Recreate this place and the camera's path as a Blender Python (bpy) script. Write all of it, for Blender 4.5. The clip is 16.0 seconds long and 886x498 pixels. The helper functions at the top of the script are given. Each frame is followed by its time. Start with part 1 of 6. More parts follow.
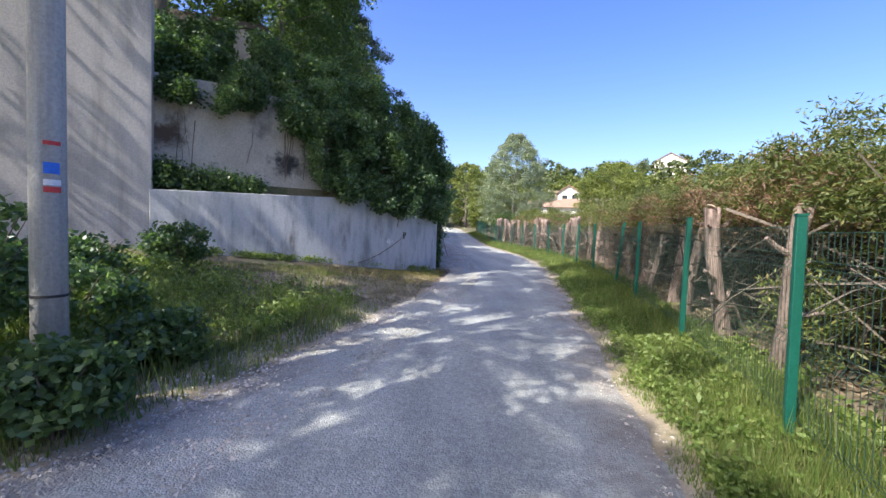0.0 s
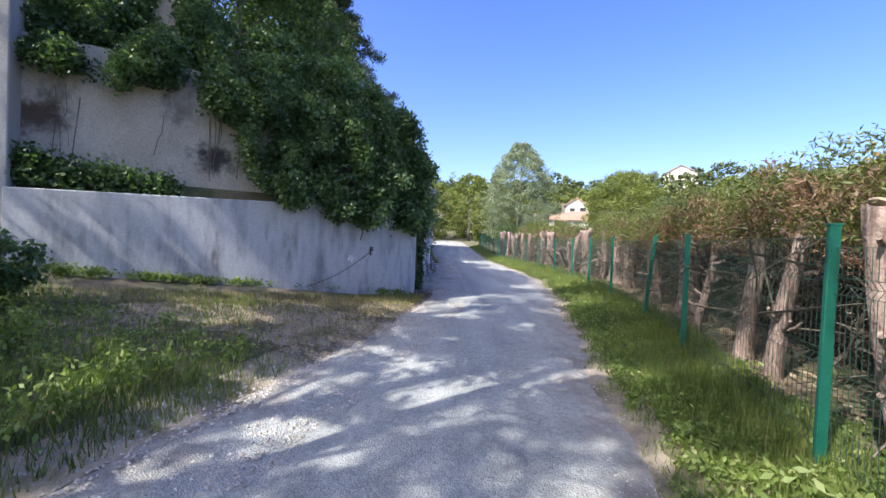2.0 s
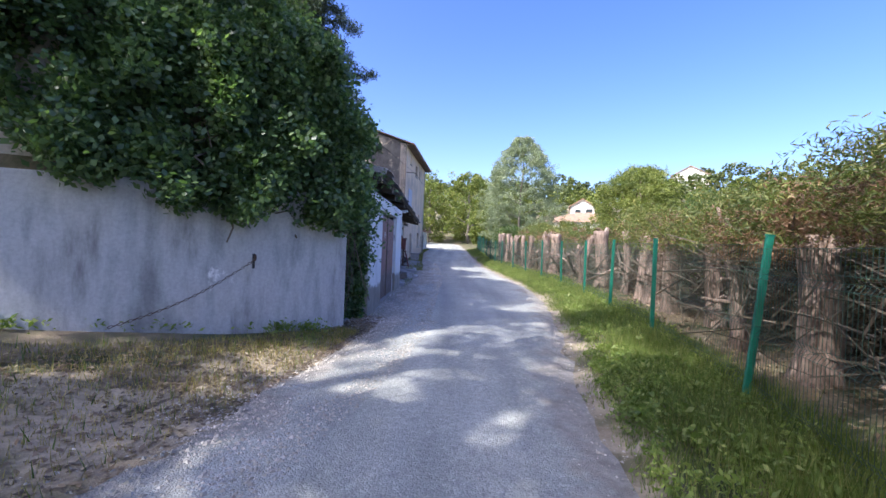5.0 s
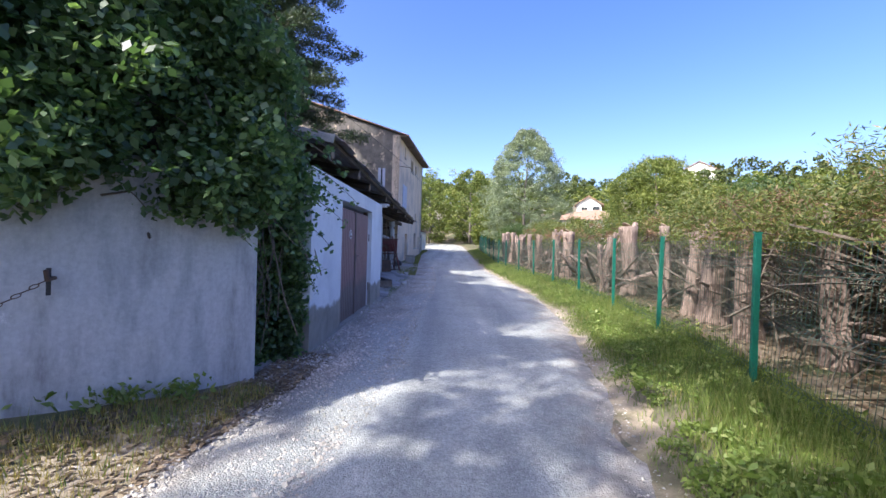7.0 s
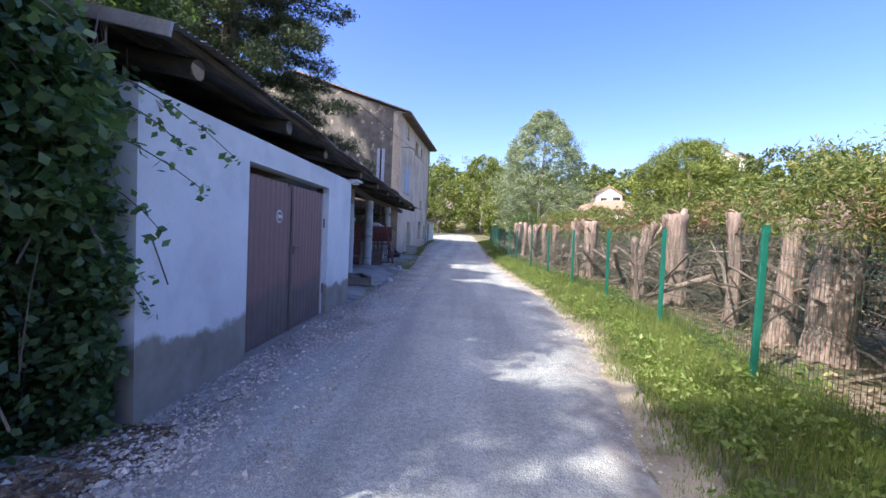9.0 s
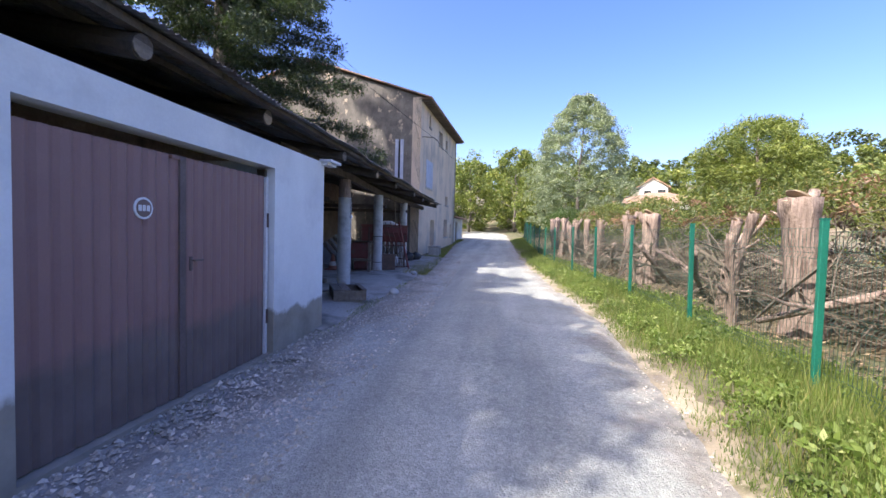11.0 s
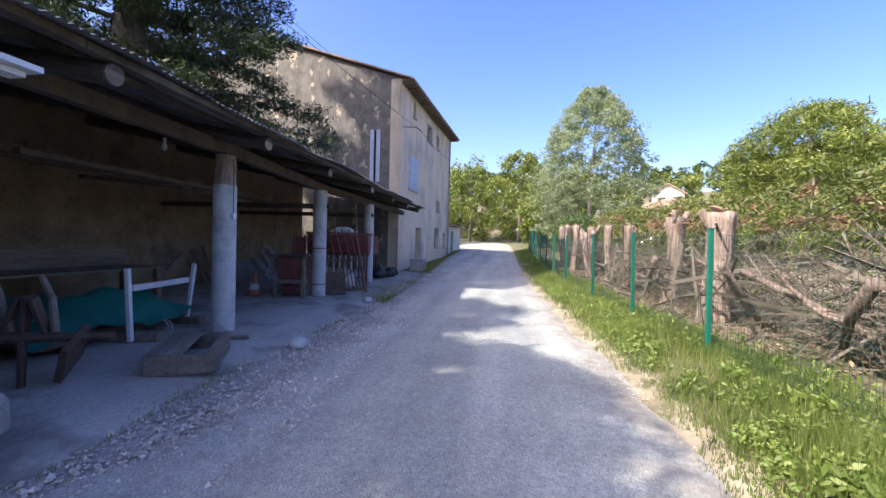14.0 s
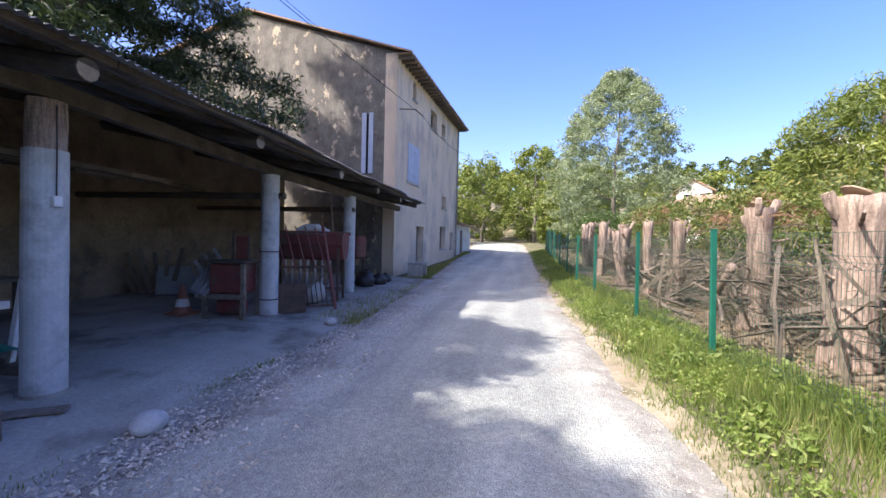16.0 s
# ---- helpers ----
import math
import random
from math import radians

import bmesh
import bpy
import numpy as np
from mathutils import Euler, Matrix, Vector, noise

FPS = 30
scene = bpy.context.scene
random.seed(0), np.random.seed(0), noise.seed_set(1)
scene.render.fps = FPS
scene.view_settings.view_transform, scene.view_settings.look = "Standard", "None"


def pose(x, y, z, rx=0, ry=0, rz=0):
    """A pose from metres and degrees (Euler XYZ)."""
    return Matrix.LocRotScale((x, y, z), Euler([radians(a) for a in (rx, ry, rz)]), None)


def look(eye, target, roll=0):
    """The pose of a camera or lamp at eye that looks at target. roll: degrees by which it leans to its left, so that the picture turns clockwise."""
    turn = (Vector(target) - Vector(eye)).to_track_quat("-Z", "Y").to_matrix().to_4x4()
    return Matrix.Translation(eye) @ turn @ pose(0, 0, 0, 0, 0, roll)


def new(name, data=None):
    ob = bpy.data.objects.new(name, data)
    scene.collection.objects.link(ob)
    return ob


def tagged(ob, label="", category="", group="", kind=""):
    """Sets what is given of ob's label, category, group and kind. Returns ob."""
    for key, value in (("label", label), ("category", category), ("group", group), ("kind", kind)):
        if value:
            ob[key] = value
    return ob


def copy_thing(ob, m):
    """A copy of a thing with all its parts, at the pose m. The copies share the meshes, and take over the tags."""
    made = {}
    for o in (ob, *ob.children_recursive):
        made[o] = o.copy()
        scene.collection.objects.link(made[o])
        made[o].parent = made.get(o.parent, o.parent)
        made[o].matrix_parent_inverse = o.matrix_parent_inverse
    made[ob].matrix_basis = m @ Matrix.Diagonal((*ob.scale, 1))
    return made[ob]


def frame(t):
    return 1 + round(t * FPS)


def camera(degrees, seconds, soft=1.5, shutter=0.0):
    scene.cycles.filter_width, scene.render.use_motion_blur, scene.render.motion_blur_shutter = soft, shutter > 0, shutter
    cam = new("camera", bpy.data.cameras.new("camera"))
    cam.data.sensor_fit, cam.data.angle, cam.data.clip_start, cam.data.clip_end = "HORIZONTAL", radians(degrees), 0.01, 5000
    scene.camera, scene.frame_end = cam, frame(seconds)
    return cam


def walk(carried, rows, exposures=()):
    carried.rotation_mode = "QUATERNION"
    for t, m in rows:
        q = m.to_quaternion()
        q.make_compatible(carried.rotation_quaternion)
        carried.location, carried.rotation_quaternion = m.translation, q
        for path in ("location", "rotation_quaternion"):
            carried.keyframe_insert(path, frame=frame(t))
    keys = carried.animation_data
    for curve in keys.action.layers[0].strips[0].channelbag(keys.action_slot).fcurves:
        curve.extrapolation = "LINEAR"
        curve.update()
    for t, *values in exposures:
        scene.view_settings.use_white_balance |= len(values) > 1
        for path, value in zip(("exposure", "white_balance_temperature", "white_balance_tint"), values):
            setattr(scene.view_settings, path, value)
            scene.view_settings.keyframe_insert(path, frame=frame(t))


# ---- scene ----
cam = camera(94.6, 16.0)
METRES, EYE, TILT, LEAN, TURN = 20.5, 1.5, 0.0, 0.0, -1.0
ROWS = [
    (0.0, 0.0, 0.0, 0.0, 0.1, -2.86, -1.99),
    (0.5, 0.0099, 0.0311, 0.0006, 0.56, -2.63, -1.86),
    (1.0, 0.0175, 0.0615, 0.0006, 0.79, -2.15, -1.9),
    (1.5, 0.0244, 0.0922, 0.0016, 1.01, -1.51, -1.97),
    (2.0, 0.0327, 0.1215, 0.002, 1.07, -1.05, -2.23),
    (2.5, 0.0393, 0.1535, 0.0035, 0.82, -0.77, -2.4),
    (3.0, 0.0479, 0.185, 0.005, 0.59, -0.79, -2.5),
    (3.5, 0.0543, 0.2148, 0.0041, 0.43, -0.89, -2.6),
    (4.0, 0.0626, 0.2455, 0.0038, 0.86, -0.9, -2.81),
    (6.5, 0.0871, 0.4014, 0.0058, 2.34, -0.23, -1.75),
    (7.0, 0.0901, 0.4325, 0.0056, 2.13, -0.6, -1.7),
    (7.5, 0.0952, 0.4632, 0.0066, 2.33, -0.99, -1.92),
    (8.0, 0.0988, 0.4952, 0.0062, 2.77, -1.39, -2.21),
    (8.5, 0.107, 0.5254, 0.0072, 3.49, -1.72, -2.47),
    (9.0, 0.113, 0.5561, 0.0062, 4.18, -2.07, -2.6),
    (11.5, 0.1236, 0.7074, 0.0075, 9.96, -2.59, -1.44),
    (12.0, 0.1257, 0.7404, 0.0074, 10.69, -2.78, -1.37),
    (12.5, 0.1274, 0.7727, 0.0076, 10.93, -2.61, -1.46),
    (13.0, 0.1323, 0.8038, 0.0078, 10.86, -2.14, -1.59),
    (13.5, 0.1329, 0.8353, 0.0074, 10.31, -1.55, -1.66),
    (14.0, 0.1362, 0.8658, 0.0077, 9.81, -1.02, -1.52),
    (14.5, 0.137, 0.8948, 0.0082, 9.56, -0.72, -1.38),
    (15.0, 0.1367, 0.9259, 0.008, 9.85, -0.61, -1.34),
    (15.5, 0.1372, 0.9562, 0.0083, 10.72, -0.81, -1.47),
    (16.0, 0.1359, 0.9861, 0.009, 11.86, -1.06, -1.43),
]
walk(cam, [(t, pose(0, 0, EYE, TILT, LEAN, TURN) @ pose(METRES * x, METRES * y, METRES * z, 90 + pitch, roll, yaw)) for t, x, y, z, yaw, pitch, roll in ROWS],
     exposures=[(0.0, 2.06, 6000, 13), (4.0, 2.18, 5850, 15), (9.0, 2.26, 6000, 15), (12.0, 2.34, 6300, 15), (16.0, 2.32, 6250, 15)])

# ---- light ----
SUN_AZ, SUN_EL = radians(229), radians(46)
sun_way = Vector((math.sin(SUN_AZ) * math.cos(SUN_EL), math.cos(SUN_AZ) * math.cos(SUN_EL), math.sin(SUN_EL)))
world = bpy.data.worlds.new("sky")
scene.world = world
world.use_nodes = True
wn = world.node_tree
sky = wn.nodes.new("ShaderNodeTexSky")
sky.sky_type, sky.sun_disc = "NISHITA", False
sky.sun_elevation, sky.sun_rotation = SUN_EL, SUN_AZ
sky.air_density, sky.dust_density, sky.ozone_density = 1.0, 3.0, 1.0
wn.nodes["Background"].inputs[1].default_value = 0.084
vivid = wn.nodes.new("ShaderNodeHueSaturation")
vivid.inputs["Hue"].default_value = 0.522
vivid.inputs["Saturation"].default_value = 1.35
wn.links.new(sky.outputs[0], vivid.inputs["Color"])
wn.links.new(vivid.outputs[0], wn.nodes["Background"].inputs[0])
sun = new("sun", bpy.data.lights.new("sun", "SUN"))
sun.data.energy, sun.data.angle, sun.data.color = 2.0, radians(0.55), (1.0, 0.93, 0.82)
sun.matrix_world = look(sun_way * 50, (0, 0, 0))

# ---- materials ----
def nodes_of(name):
    m = bpy.data.materials.new(name)
    m.use_nodes = True
    return m, m.node_tree, m.node_tree.nodes["Principled BSDF"]


def noise_node(nt, scale, detail=6.0, rough=0.6, stretch=None):
    tc = nt.nodes.new("ShaderNodeTexCoord")
    n = nt.nodes.new("ShaderNodeTexNoise")
    n.inputs["Scale"].default_value, n.inputs["Detail"].default_value, n.inputs["Roughness"].default_value = scale, detail, rough
    if stretch:
        mp = nt.nodes.new("ShaderNodeMapping")
        mp.inputs["Scale"].default_value = stretch
        nt.links.new(tc.outputs["Object"], mp.inputs[0])
        nt.links.new(mp.outputs[0], n.inputs["Vector"])
    else:
        nt.links.new(tc.outputs["Object"], n.inputs["Vector"])
    return n


def ramp(nt, src, stops):
    r = nt.nodes.new("ShaderNodeValToRGB")
    e = r.color_ramp.elements
    while len(e) < len(stops):
        e.new(0.5)
    for el, (p, c) in zip(e, stops):
        el.position, el.color = p, (*c, 1) if len(c) == 3 else c
    nt.links.new(src, r.inputs[0])
    return r


def mixed(nt, fac, a, b, mode="MIX"):
    m = nt.nodes.new("ShaderNodeMix")
    m.data_type, m.blend_type = "RGBA", mode
    for src, i in ((fac, 0), (a, 6), (b, 7)):
        if isinstance(src, (int, float)):
            m.inputs[i].default_value = src
        elif isinstance(src, tuple):
            m.inputs[i].default_value = (*src, 1)
        else:
            nt.links.new(src, m.inputs[i])
    return m.outputs[2]


def surface(name, c1, c2, scale=3.0, fine=40.0, rough=0.85, bump=0.3, metal=0.0, stain=None, stain_scale=0.7, stain_at=(0.5, 0.62), stretch=None, vary=0.0, depth=0.02, speck=0.8):
    """Two-scale procedural surface: broad mottling, fine grain, optional stains, relief."""
    m, nt, b = nodes_of(name)
    n1, n2 = noise_node(nt, scale, stretch=stretch), noise_node(nt, fine, 4.0)
    col = ramp(nt, n1.outputs[0], [(0.3, c1), (0.7, c2)]).outputs[0]
    grain = ramp(nt, n2.outputs[0], [(0.25, (0.72, 0.72, 0.72)), (0.75, (1.18, 1.18, 1.18))]).outputs[0]
    col = mixed(nt, speck, col, grain, "MULTIPLY")
    if stain:
        n3 = noise_node(nt, stain_scale, 8.0, 0.65, stretch=stretch)
        f = ramp(nt, n3.outputs[0], [(stain_at[0], (0, 0, 0)), (stain_at[1], (1, 1, 1))])
        col = mixed(nt, f.outputs[0], col, stain)
    if vary:
        info = nt.nodes.new("ShaderNodeObjectInfo")
        v = ramp(nt, info.outputs["Random"], [(0, (1 - vary,) * 3), (1, (1 + vary,) * 3)]).outputs[0]
        col = mixed(nt, 1.0, col, v, "MULTIPLY")
    nt.links.new(col, b.inputs["Base Color"])
    b.inputs["Roughness"].default_value, b.inputs["Metallic"].default_value = rough, metal
    if bump:
        add = nt.nodes.new("ShaderNodeMath")
        add.operation = "ADD"
        nt.links.new(n1.outputs[0], add.inputs[0])
        nt.links.new(n2.outputs[0], add.inputs[1])
        bp = nt.nodes.new("ShaderNodeBump")
        bp.inputs["Strength"].default_value, bp.inputs["Distance"].default_value = bump, depth
        nt.links.new(add.outputs[0], bp.inputs["Height"])
        nt.links.new(bp.outputs[0], b.inputs["Normal"])
    return m


def leafy(name, c1, c2, c3=None, broad=0.6, through_light=0.35, rough=0.55):
    """Leaves: colour by leaf and by patch, some light passing through."""
    m, nt, b = nodes_of(name)
    geo = nt.nodes.new("ShaderNodeNewGeometry")
    stops = [(0.0, c1), (0.75, c2)] + ([(1.0, c3)] if c3 else [])
    col = ramp(nt, geo.outputs["Random Per Island"], stops).outputs[0]
    n = noise_node(nt, broad, 3.0)
    patch = ramp(nt, n.outputs[0], [(0.3, (0.62, 0.66, 0.6)), (0.7, (1.3, 1.22, 1.1))]).outputs[0]
    col = mixed(nt, 1.0, col, patch, "MULTIPLY")
    nt.links.new(col, b.inputs["Base Color"])
    b.inputs["Roughness"].default_value = rough
    tr = nt.nodes.new("ShaderNodeBsdfTranslucent")
    warm = mixed(nt, 1.0, col, (1.3, 1.45, 0.7), "MULTIPLY")
    nt.links.new(warm, tr.inputs[0])
    mx = nt.nodes.new("ShaderNodeMixShader")
    mx.inputs[0].default_value = through_light
    nt.links.new(b.outputs[0], mx.inputs[1])
    nt.links.new(tr.outputs[0], mx.inputs[2])
    nt.links.new(mx.outputs[0], nt.nodes["Material Output"].inputs[0])
    return m


def gravel_material():
    m, nt, b = nodes_of("gravel_road")
    tc = nt.nodes.new("ShaderNodeTexCoord")
    vo = nt.nodes.new("ShaderNodeTexVoronoi")
    vo.inputs["Scale"].default_value = 80
    nt.links.new(tc.outputs["Object"], vo.inputs["Vector"])
    n1, n2, n3 = noise_node(nt, 0.9, 8, 0.65), noise_node(nt, 18, 6, 0.7), noise_node(nt, 1.0, 4, 0.5, stretch=(1.6, 0.12, 1))
    col = ramp(nt, n1.outputs[0], [(0.3, (0.325, 0.335, 0.305)), (0.7, (0.455, 0.465, 0.42))]).outputs[0]
    tracks = ramp(nt, n3.outputs[0], [(0.36, (0.80, 0.81, 0.81)), (0.64, (1.13, 1.13, 1.10))]).outputs[0]
    col = mixed(nt, 1.0, col, tracks, "MULTIPLY")
    sep = nt.nodes.new("ShaderNodeSeparateColor")
    nt.links.new(vo.outputs["Color"], sep.inputs[0])
    stones = ramp(nt, sep.outputs[0], [(0.0, (0.72, 0.71, 0.7)), (0.6, (1.0, 1.0, 1.0)), (1.0, (1.2, 1.19, 1.17))]).outputs[0]
    col = mixed(nt, 0.75, col, stones, "MULTIPLY")
    vo2 = nt.nodes.new("ShaderNodeTexVoronoi")
    vo2.inputs["Scale"].default_value = 34
    nt.links.new(tc.outputs["Object"], vo2.inputs["Vector"])
    sep2 = nt.nodes.new("ShaderNodeSeparateColor")
    nt.links.new(vo2.outputs["Color"], sep2.inputs[0])
    big = ramp(nt, sep2.outputs[1], [(0.0, (0.62, 0.62, 0.63)), (0.35, (0.95, 0.95, 0.95)), (0.8, (1.04, 1.03, 1.0)), (1.0, (1.3, 1.28, 1.25))]).outputs[0]
    col = mixed(nt, 0.35, col, big, "MULTIPLY")
    # dirt that works in from the edges in ragged tongues
    rim = nt.nodes.new("ShaderNodeAttribute")
    rim.attribute_name = "rim"
    n4, n5 = noise_node(nt, 1.6, 7, 0.7), noise_node(nt, 5.0, 6, 0.6)
    reach = nt.nodes.new("ShaderNodeMath")
    reach.operation = "MULTIPLY_ADD"
    nt.links.new(n4.outputs[0], reach.inputs[0])
    reach.inputs[1].default_value = -1.9
    nt.links.new(rim.outputs["Fac"], reach.inputs[2])
    near_edge = nt.nodes.new("ShaderNodeMapRange")
    near_edge.inputs["From Min"].default_value, near_edge.inputs["From Max"].default_value = -0.75, -0.35
    near_edge.inputs["To Min"].default_value, near_edge.inputs["To Max"].default_value = 0.9, 0.0
    nt.links.new(reach.outputs[0], near_edge.inputs["Value"])
    dirt = ramp(nt, n5.outputs[0], [(0.3, (0.20, 0.18, 0.145)), (0.55, (0.33, 0.30, 0.25)), (0.75, (0.44, 0.41, 0.36))]).outputs[0]
    col = mixed(nt, near_edge.outputs[0], col, dirt)
    specks = ramp(nt, n2.outputs[0], [(0.3, (0.75, 0.75, 0.75)), (0.7, (1.2, 1.2, 1.2))]).outputs[0]
    col = mixed(nt, 0.8, col, specks, "MULTIPLY")
    nt.links.new(col, b.inputs["Base Color"])
    b.inputs["Roughness"].default_value = 0.9
    add = nt.nodes.new("ShaderNodeMath")
    add.operation = "SUBTRACT"
    nt.links.new(n2.outputs[0], add.inputs[0])
    nt.links.new(vo.outputs["Distance"], add.inputs[1])
    bp = nt.nodes.new("ShaderNodeBump")
    bp.inputs["Strength"].default_value, bp.inputs["Distance"].default_value = 0.7, 0.015
    nt.links.new(add.outputs[0], bp.inputs["Height"])
    nt.links.new(bp.outputs[0], b.inputs["Normal"])
    return m


def spotted(m, centre, size, colour, ragged=0.8, fine=3.0):
    """A stain or bare patch with ragged edges about one place of the surface."""
    nt = m.node_tree
    b = nt.nodes["Principled BSDF"]
    under = b.inputs["Base Color"].links[0].from_socket
    tc = nt.nodes.new("ShaderNodeTexCoord")
    mp = nt.nodes.new("ShaderNodeMapping")
    mp.vector_type = "TEXTURE"
    mp.inputs["Location"].default_value, mp.inputs["Scale"].default_value = centre, size
    nt.links.new(tc.outputs["Object"], mp.inputs[0])
    ln = nt.nodes.new("ShaderNodeVectorMath")
    ln.operation = "LENGTH"
    nt.links.new(mp.outputs[0], ln.inputs[0])
    n = noise_node(nt, fine, 7.0, 0.7)
    add = nt.nodes.new("ShaderNodeMath")
    add.operation = "MULTIPLY_ADD"
    nt.links.new(n.outputs[0], add.inputs[0])
    add.inputs[1].default_value = ragged * 2
    nt.links.new(ln.outputs["Value"], add.inputs[2])
    f = ramp(nt, add.outputs[0], [(0.35 + ragged * 0.5, (1, 1, 1)), (0.62 + ragged * 0.8, (0, 0, 0))])
    f.color_ramp.interpolation = "EASE"
    nt.links.new(mixed(nt, f.outputs[0], under, colour), b.inputs["Base Color"])
    return m


GRAVEL = gravel_material()
SOIL = surface("soil", (0.16, 0.12, 0.075), (0.27, 0.22, 0.15), 1.3, 35, 0.95, 0.8, stain=(0.07, 0.085, 0.03), stain_scale=0.8, stain_at=(0.42, 0.6))
PALE_EARTH = surface("pale_earth", (0.28, 0.225, 0.14), (0.44, 0.37, 0.255), 2.0, 50, 0.95, 0.7, stain=(0.16, 0.14, 0.07), stain_scale=1.6)
DIRT = surface("grey_brown_dirt", (0.28, 0.26, 0.225), (0.45, 0.42, 0.37), 2.5, 45, 0.95, 0.8, stain=(0.19, 0.175, 0.12), stain_scale=1.8, stain_at=(0.52, 0.64))
CONCRETE = surface("weathered_concrete", (0.24, 0.25, 0.245), (0.80, 0.805, 0.78), 2.1, 26, 0.9, 0.35, speck=0.6, stain=(0.17, 0.165, 0.155), stain_scale=2.1, stain_at=(0.48, 0.70), stretch=(1.0, 1.0, 0.25))
spotted(CONCRETE, (-1.3, 11.55, 1.06), (0.75, 0.75, 0.5), (0.80, 0.79, 0.76), 0.8, 9.0)
TALL_WALL = surface("tall_wall_render", (0.38, 0.355, 0.325), (0.50, 0.475, 0.435), 1.2, 30, 0.9, 0.3, stain=(0.25, 0.23, 0.2), stain_scale=1.5, stain_at=(0.5, 0.75), stretch=(1.3, 1.3, 0.12))
OLD_RENDER = surface("old_beige_render", (0.40, 0.36, 0.295), (0.60, 0.55, 0.46), 1.5, 25, 0.95, 0.5, stain=(0.16, 0.15, 0.135), stain_scale=1.3, stain_at=(0.52, 0.66), stretch=(1, 1, 0.6))
spotted(OLD_RENDER, (-3.85, 10.55, 3.0), (0.95, 0.95, 0.85), (0.06, 0.057, 0.054), 0.5, 5.0)
spotted(OLD_RENDER, (-6.1, 9.2, 3.4), (1.6, 1.6, 1.3), (0.12, 0.085, 0.06), 0.6, 3.5)
WHITE_RENDER = surface("white_render", (0.66, 0.67, 0.66), (0.76, 0.77, 0.75), 2.5, 45, 0.9, 0.25, stain=(0.55, 0.55, 0.52), stain_scale=1.1, stain_at=(0.5, 0.75), speck=0.3)
PLINTH = surface("damp_plinth", (0.24, 0.22, 0.19), (0.36, 0.34, 0.29), 2.5, 35, 0.95, 0.5, stain=(0.14, 0.13, 0.07), stain_scale=1.8)
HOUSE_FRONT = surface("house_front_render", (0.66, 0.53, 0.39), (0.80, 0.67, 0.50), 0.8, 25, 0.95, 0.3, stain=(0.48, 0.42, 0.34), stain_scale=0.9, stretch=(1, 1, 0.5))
# grey-brown flaking render, base also darkened to stand for the cedar's shade
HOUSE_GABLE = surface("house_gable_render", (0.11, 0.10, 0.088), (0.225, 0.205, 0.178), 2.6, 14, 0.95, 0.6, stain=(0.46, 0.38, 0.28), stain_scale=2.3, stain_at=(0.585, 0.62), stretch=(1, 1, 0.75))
EARTH_WALL = surface("rough_earth_wall", (0.20, 0.15, 0.10), (0.36, 0.28, 0.20), 2.2, 16, 0.95, 0.9, stain=(0.13, 0.10, 0.075), stain_scale=1.4, stain_at=(0.54, 0.72), depth=0.04)
SLAB = surface("dusty_slab", (0.33, 0.30, 0.255), (0.47, 0.435, 0.375), 1.2, 30, 0.95, 0.4, stain=(0.18, 0.17, 0.14), stain_scale=0.8)
PILLAR = surface("grey_pillar_render", (0.40, 0.415, 0.415), (0.58, 0.59, 0.585), 2.0, 30, 0.9, 0.3, speck=0.4, stain=(0.33, 0.33, 0.32), stain_scale=2.2)
OLD_WOOD = surface("old_grey_wood", (0.13, 0.105, 0.08), (0.24, 0.20, 0.155), 4.0, 40, 0.9, 0.5, stretch=(3, 0.4, 3), vary=0.2)
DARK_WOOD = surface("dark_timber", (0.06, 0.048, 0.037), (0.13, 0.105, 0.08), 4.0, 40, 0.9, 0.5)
PALE_WOOD = surface("cut_wood", (0.28, 0.21, 0.14), (0.40, 0.31, 0.22), 10, 60, 0.85, 0.2)
SHEET = surface("corrugated_sheet", (0.16, 0.16, 0.155), (0.28, 0.28, 0.27), 2.0, 30, 0.75, 0.2, stain=(0.14, 0.10, 0.07), stain_scale=1.5)
def splashed(name, c1, c2, d1, d2, z_mid, soft, rough, fine):
    """Paint with a ragged dirty splash band along the bottom."""
    m = surface(name, c1, c2, 1.6, fine, rough, 0.05, stain=tuple(0.86 * v for v in c1), stain_scale=1.3, stain_at=(0.5, 0.7), speck=0.18)
    nt = m.node_tree
    b = nt.nodes["Principled BSDF"]
    top = b.inputs["Base Color"].links[0].from_socket
    tc = nt.nodes.new("ShaderNodeTexCoord")
    sep = nt.nodes.new("ShaderNodeSeparateXYZ")
    nt.links.new(tc.outputs["Object"], sep.inputs[0])
    n = noise_node(nt, 2.2, 6.0, 0.6)
    add = nt.nodes.new("ShaderNodeMath")
    add.operation = "MULTIPLY_ADD"
    nt.links.new(n.outputs[0], add.inputs[0])
    add.inputs[1].default_value = -0.45
    nt.links.new(sep.outputs[2], add.inputs[2])
    mr = nt.nodes.new("ShaderNodeMapRange")
    mr.inputs["From Min"].default_value, mr.inputs["From Max"].default_value = z_mid - 0.225 - soft, z_mid - 0.225 + soft
    nt.links.new(add.outputs[0], mr.inputs["Value"])
    n2 = noise_node(nt, 3.0, 6.0)
    low = ramp(nt, n2.outputs[0], [(0.3, d1), (0.7, d2)]).outputs[0]
    nt.links.new(mixed(nt, mr.outputs[0], low, top), b.inputs["Base Color"])
    return m


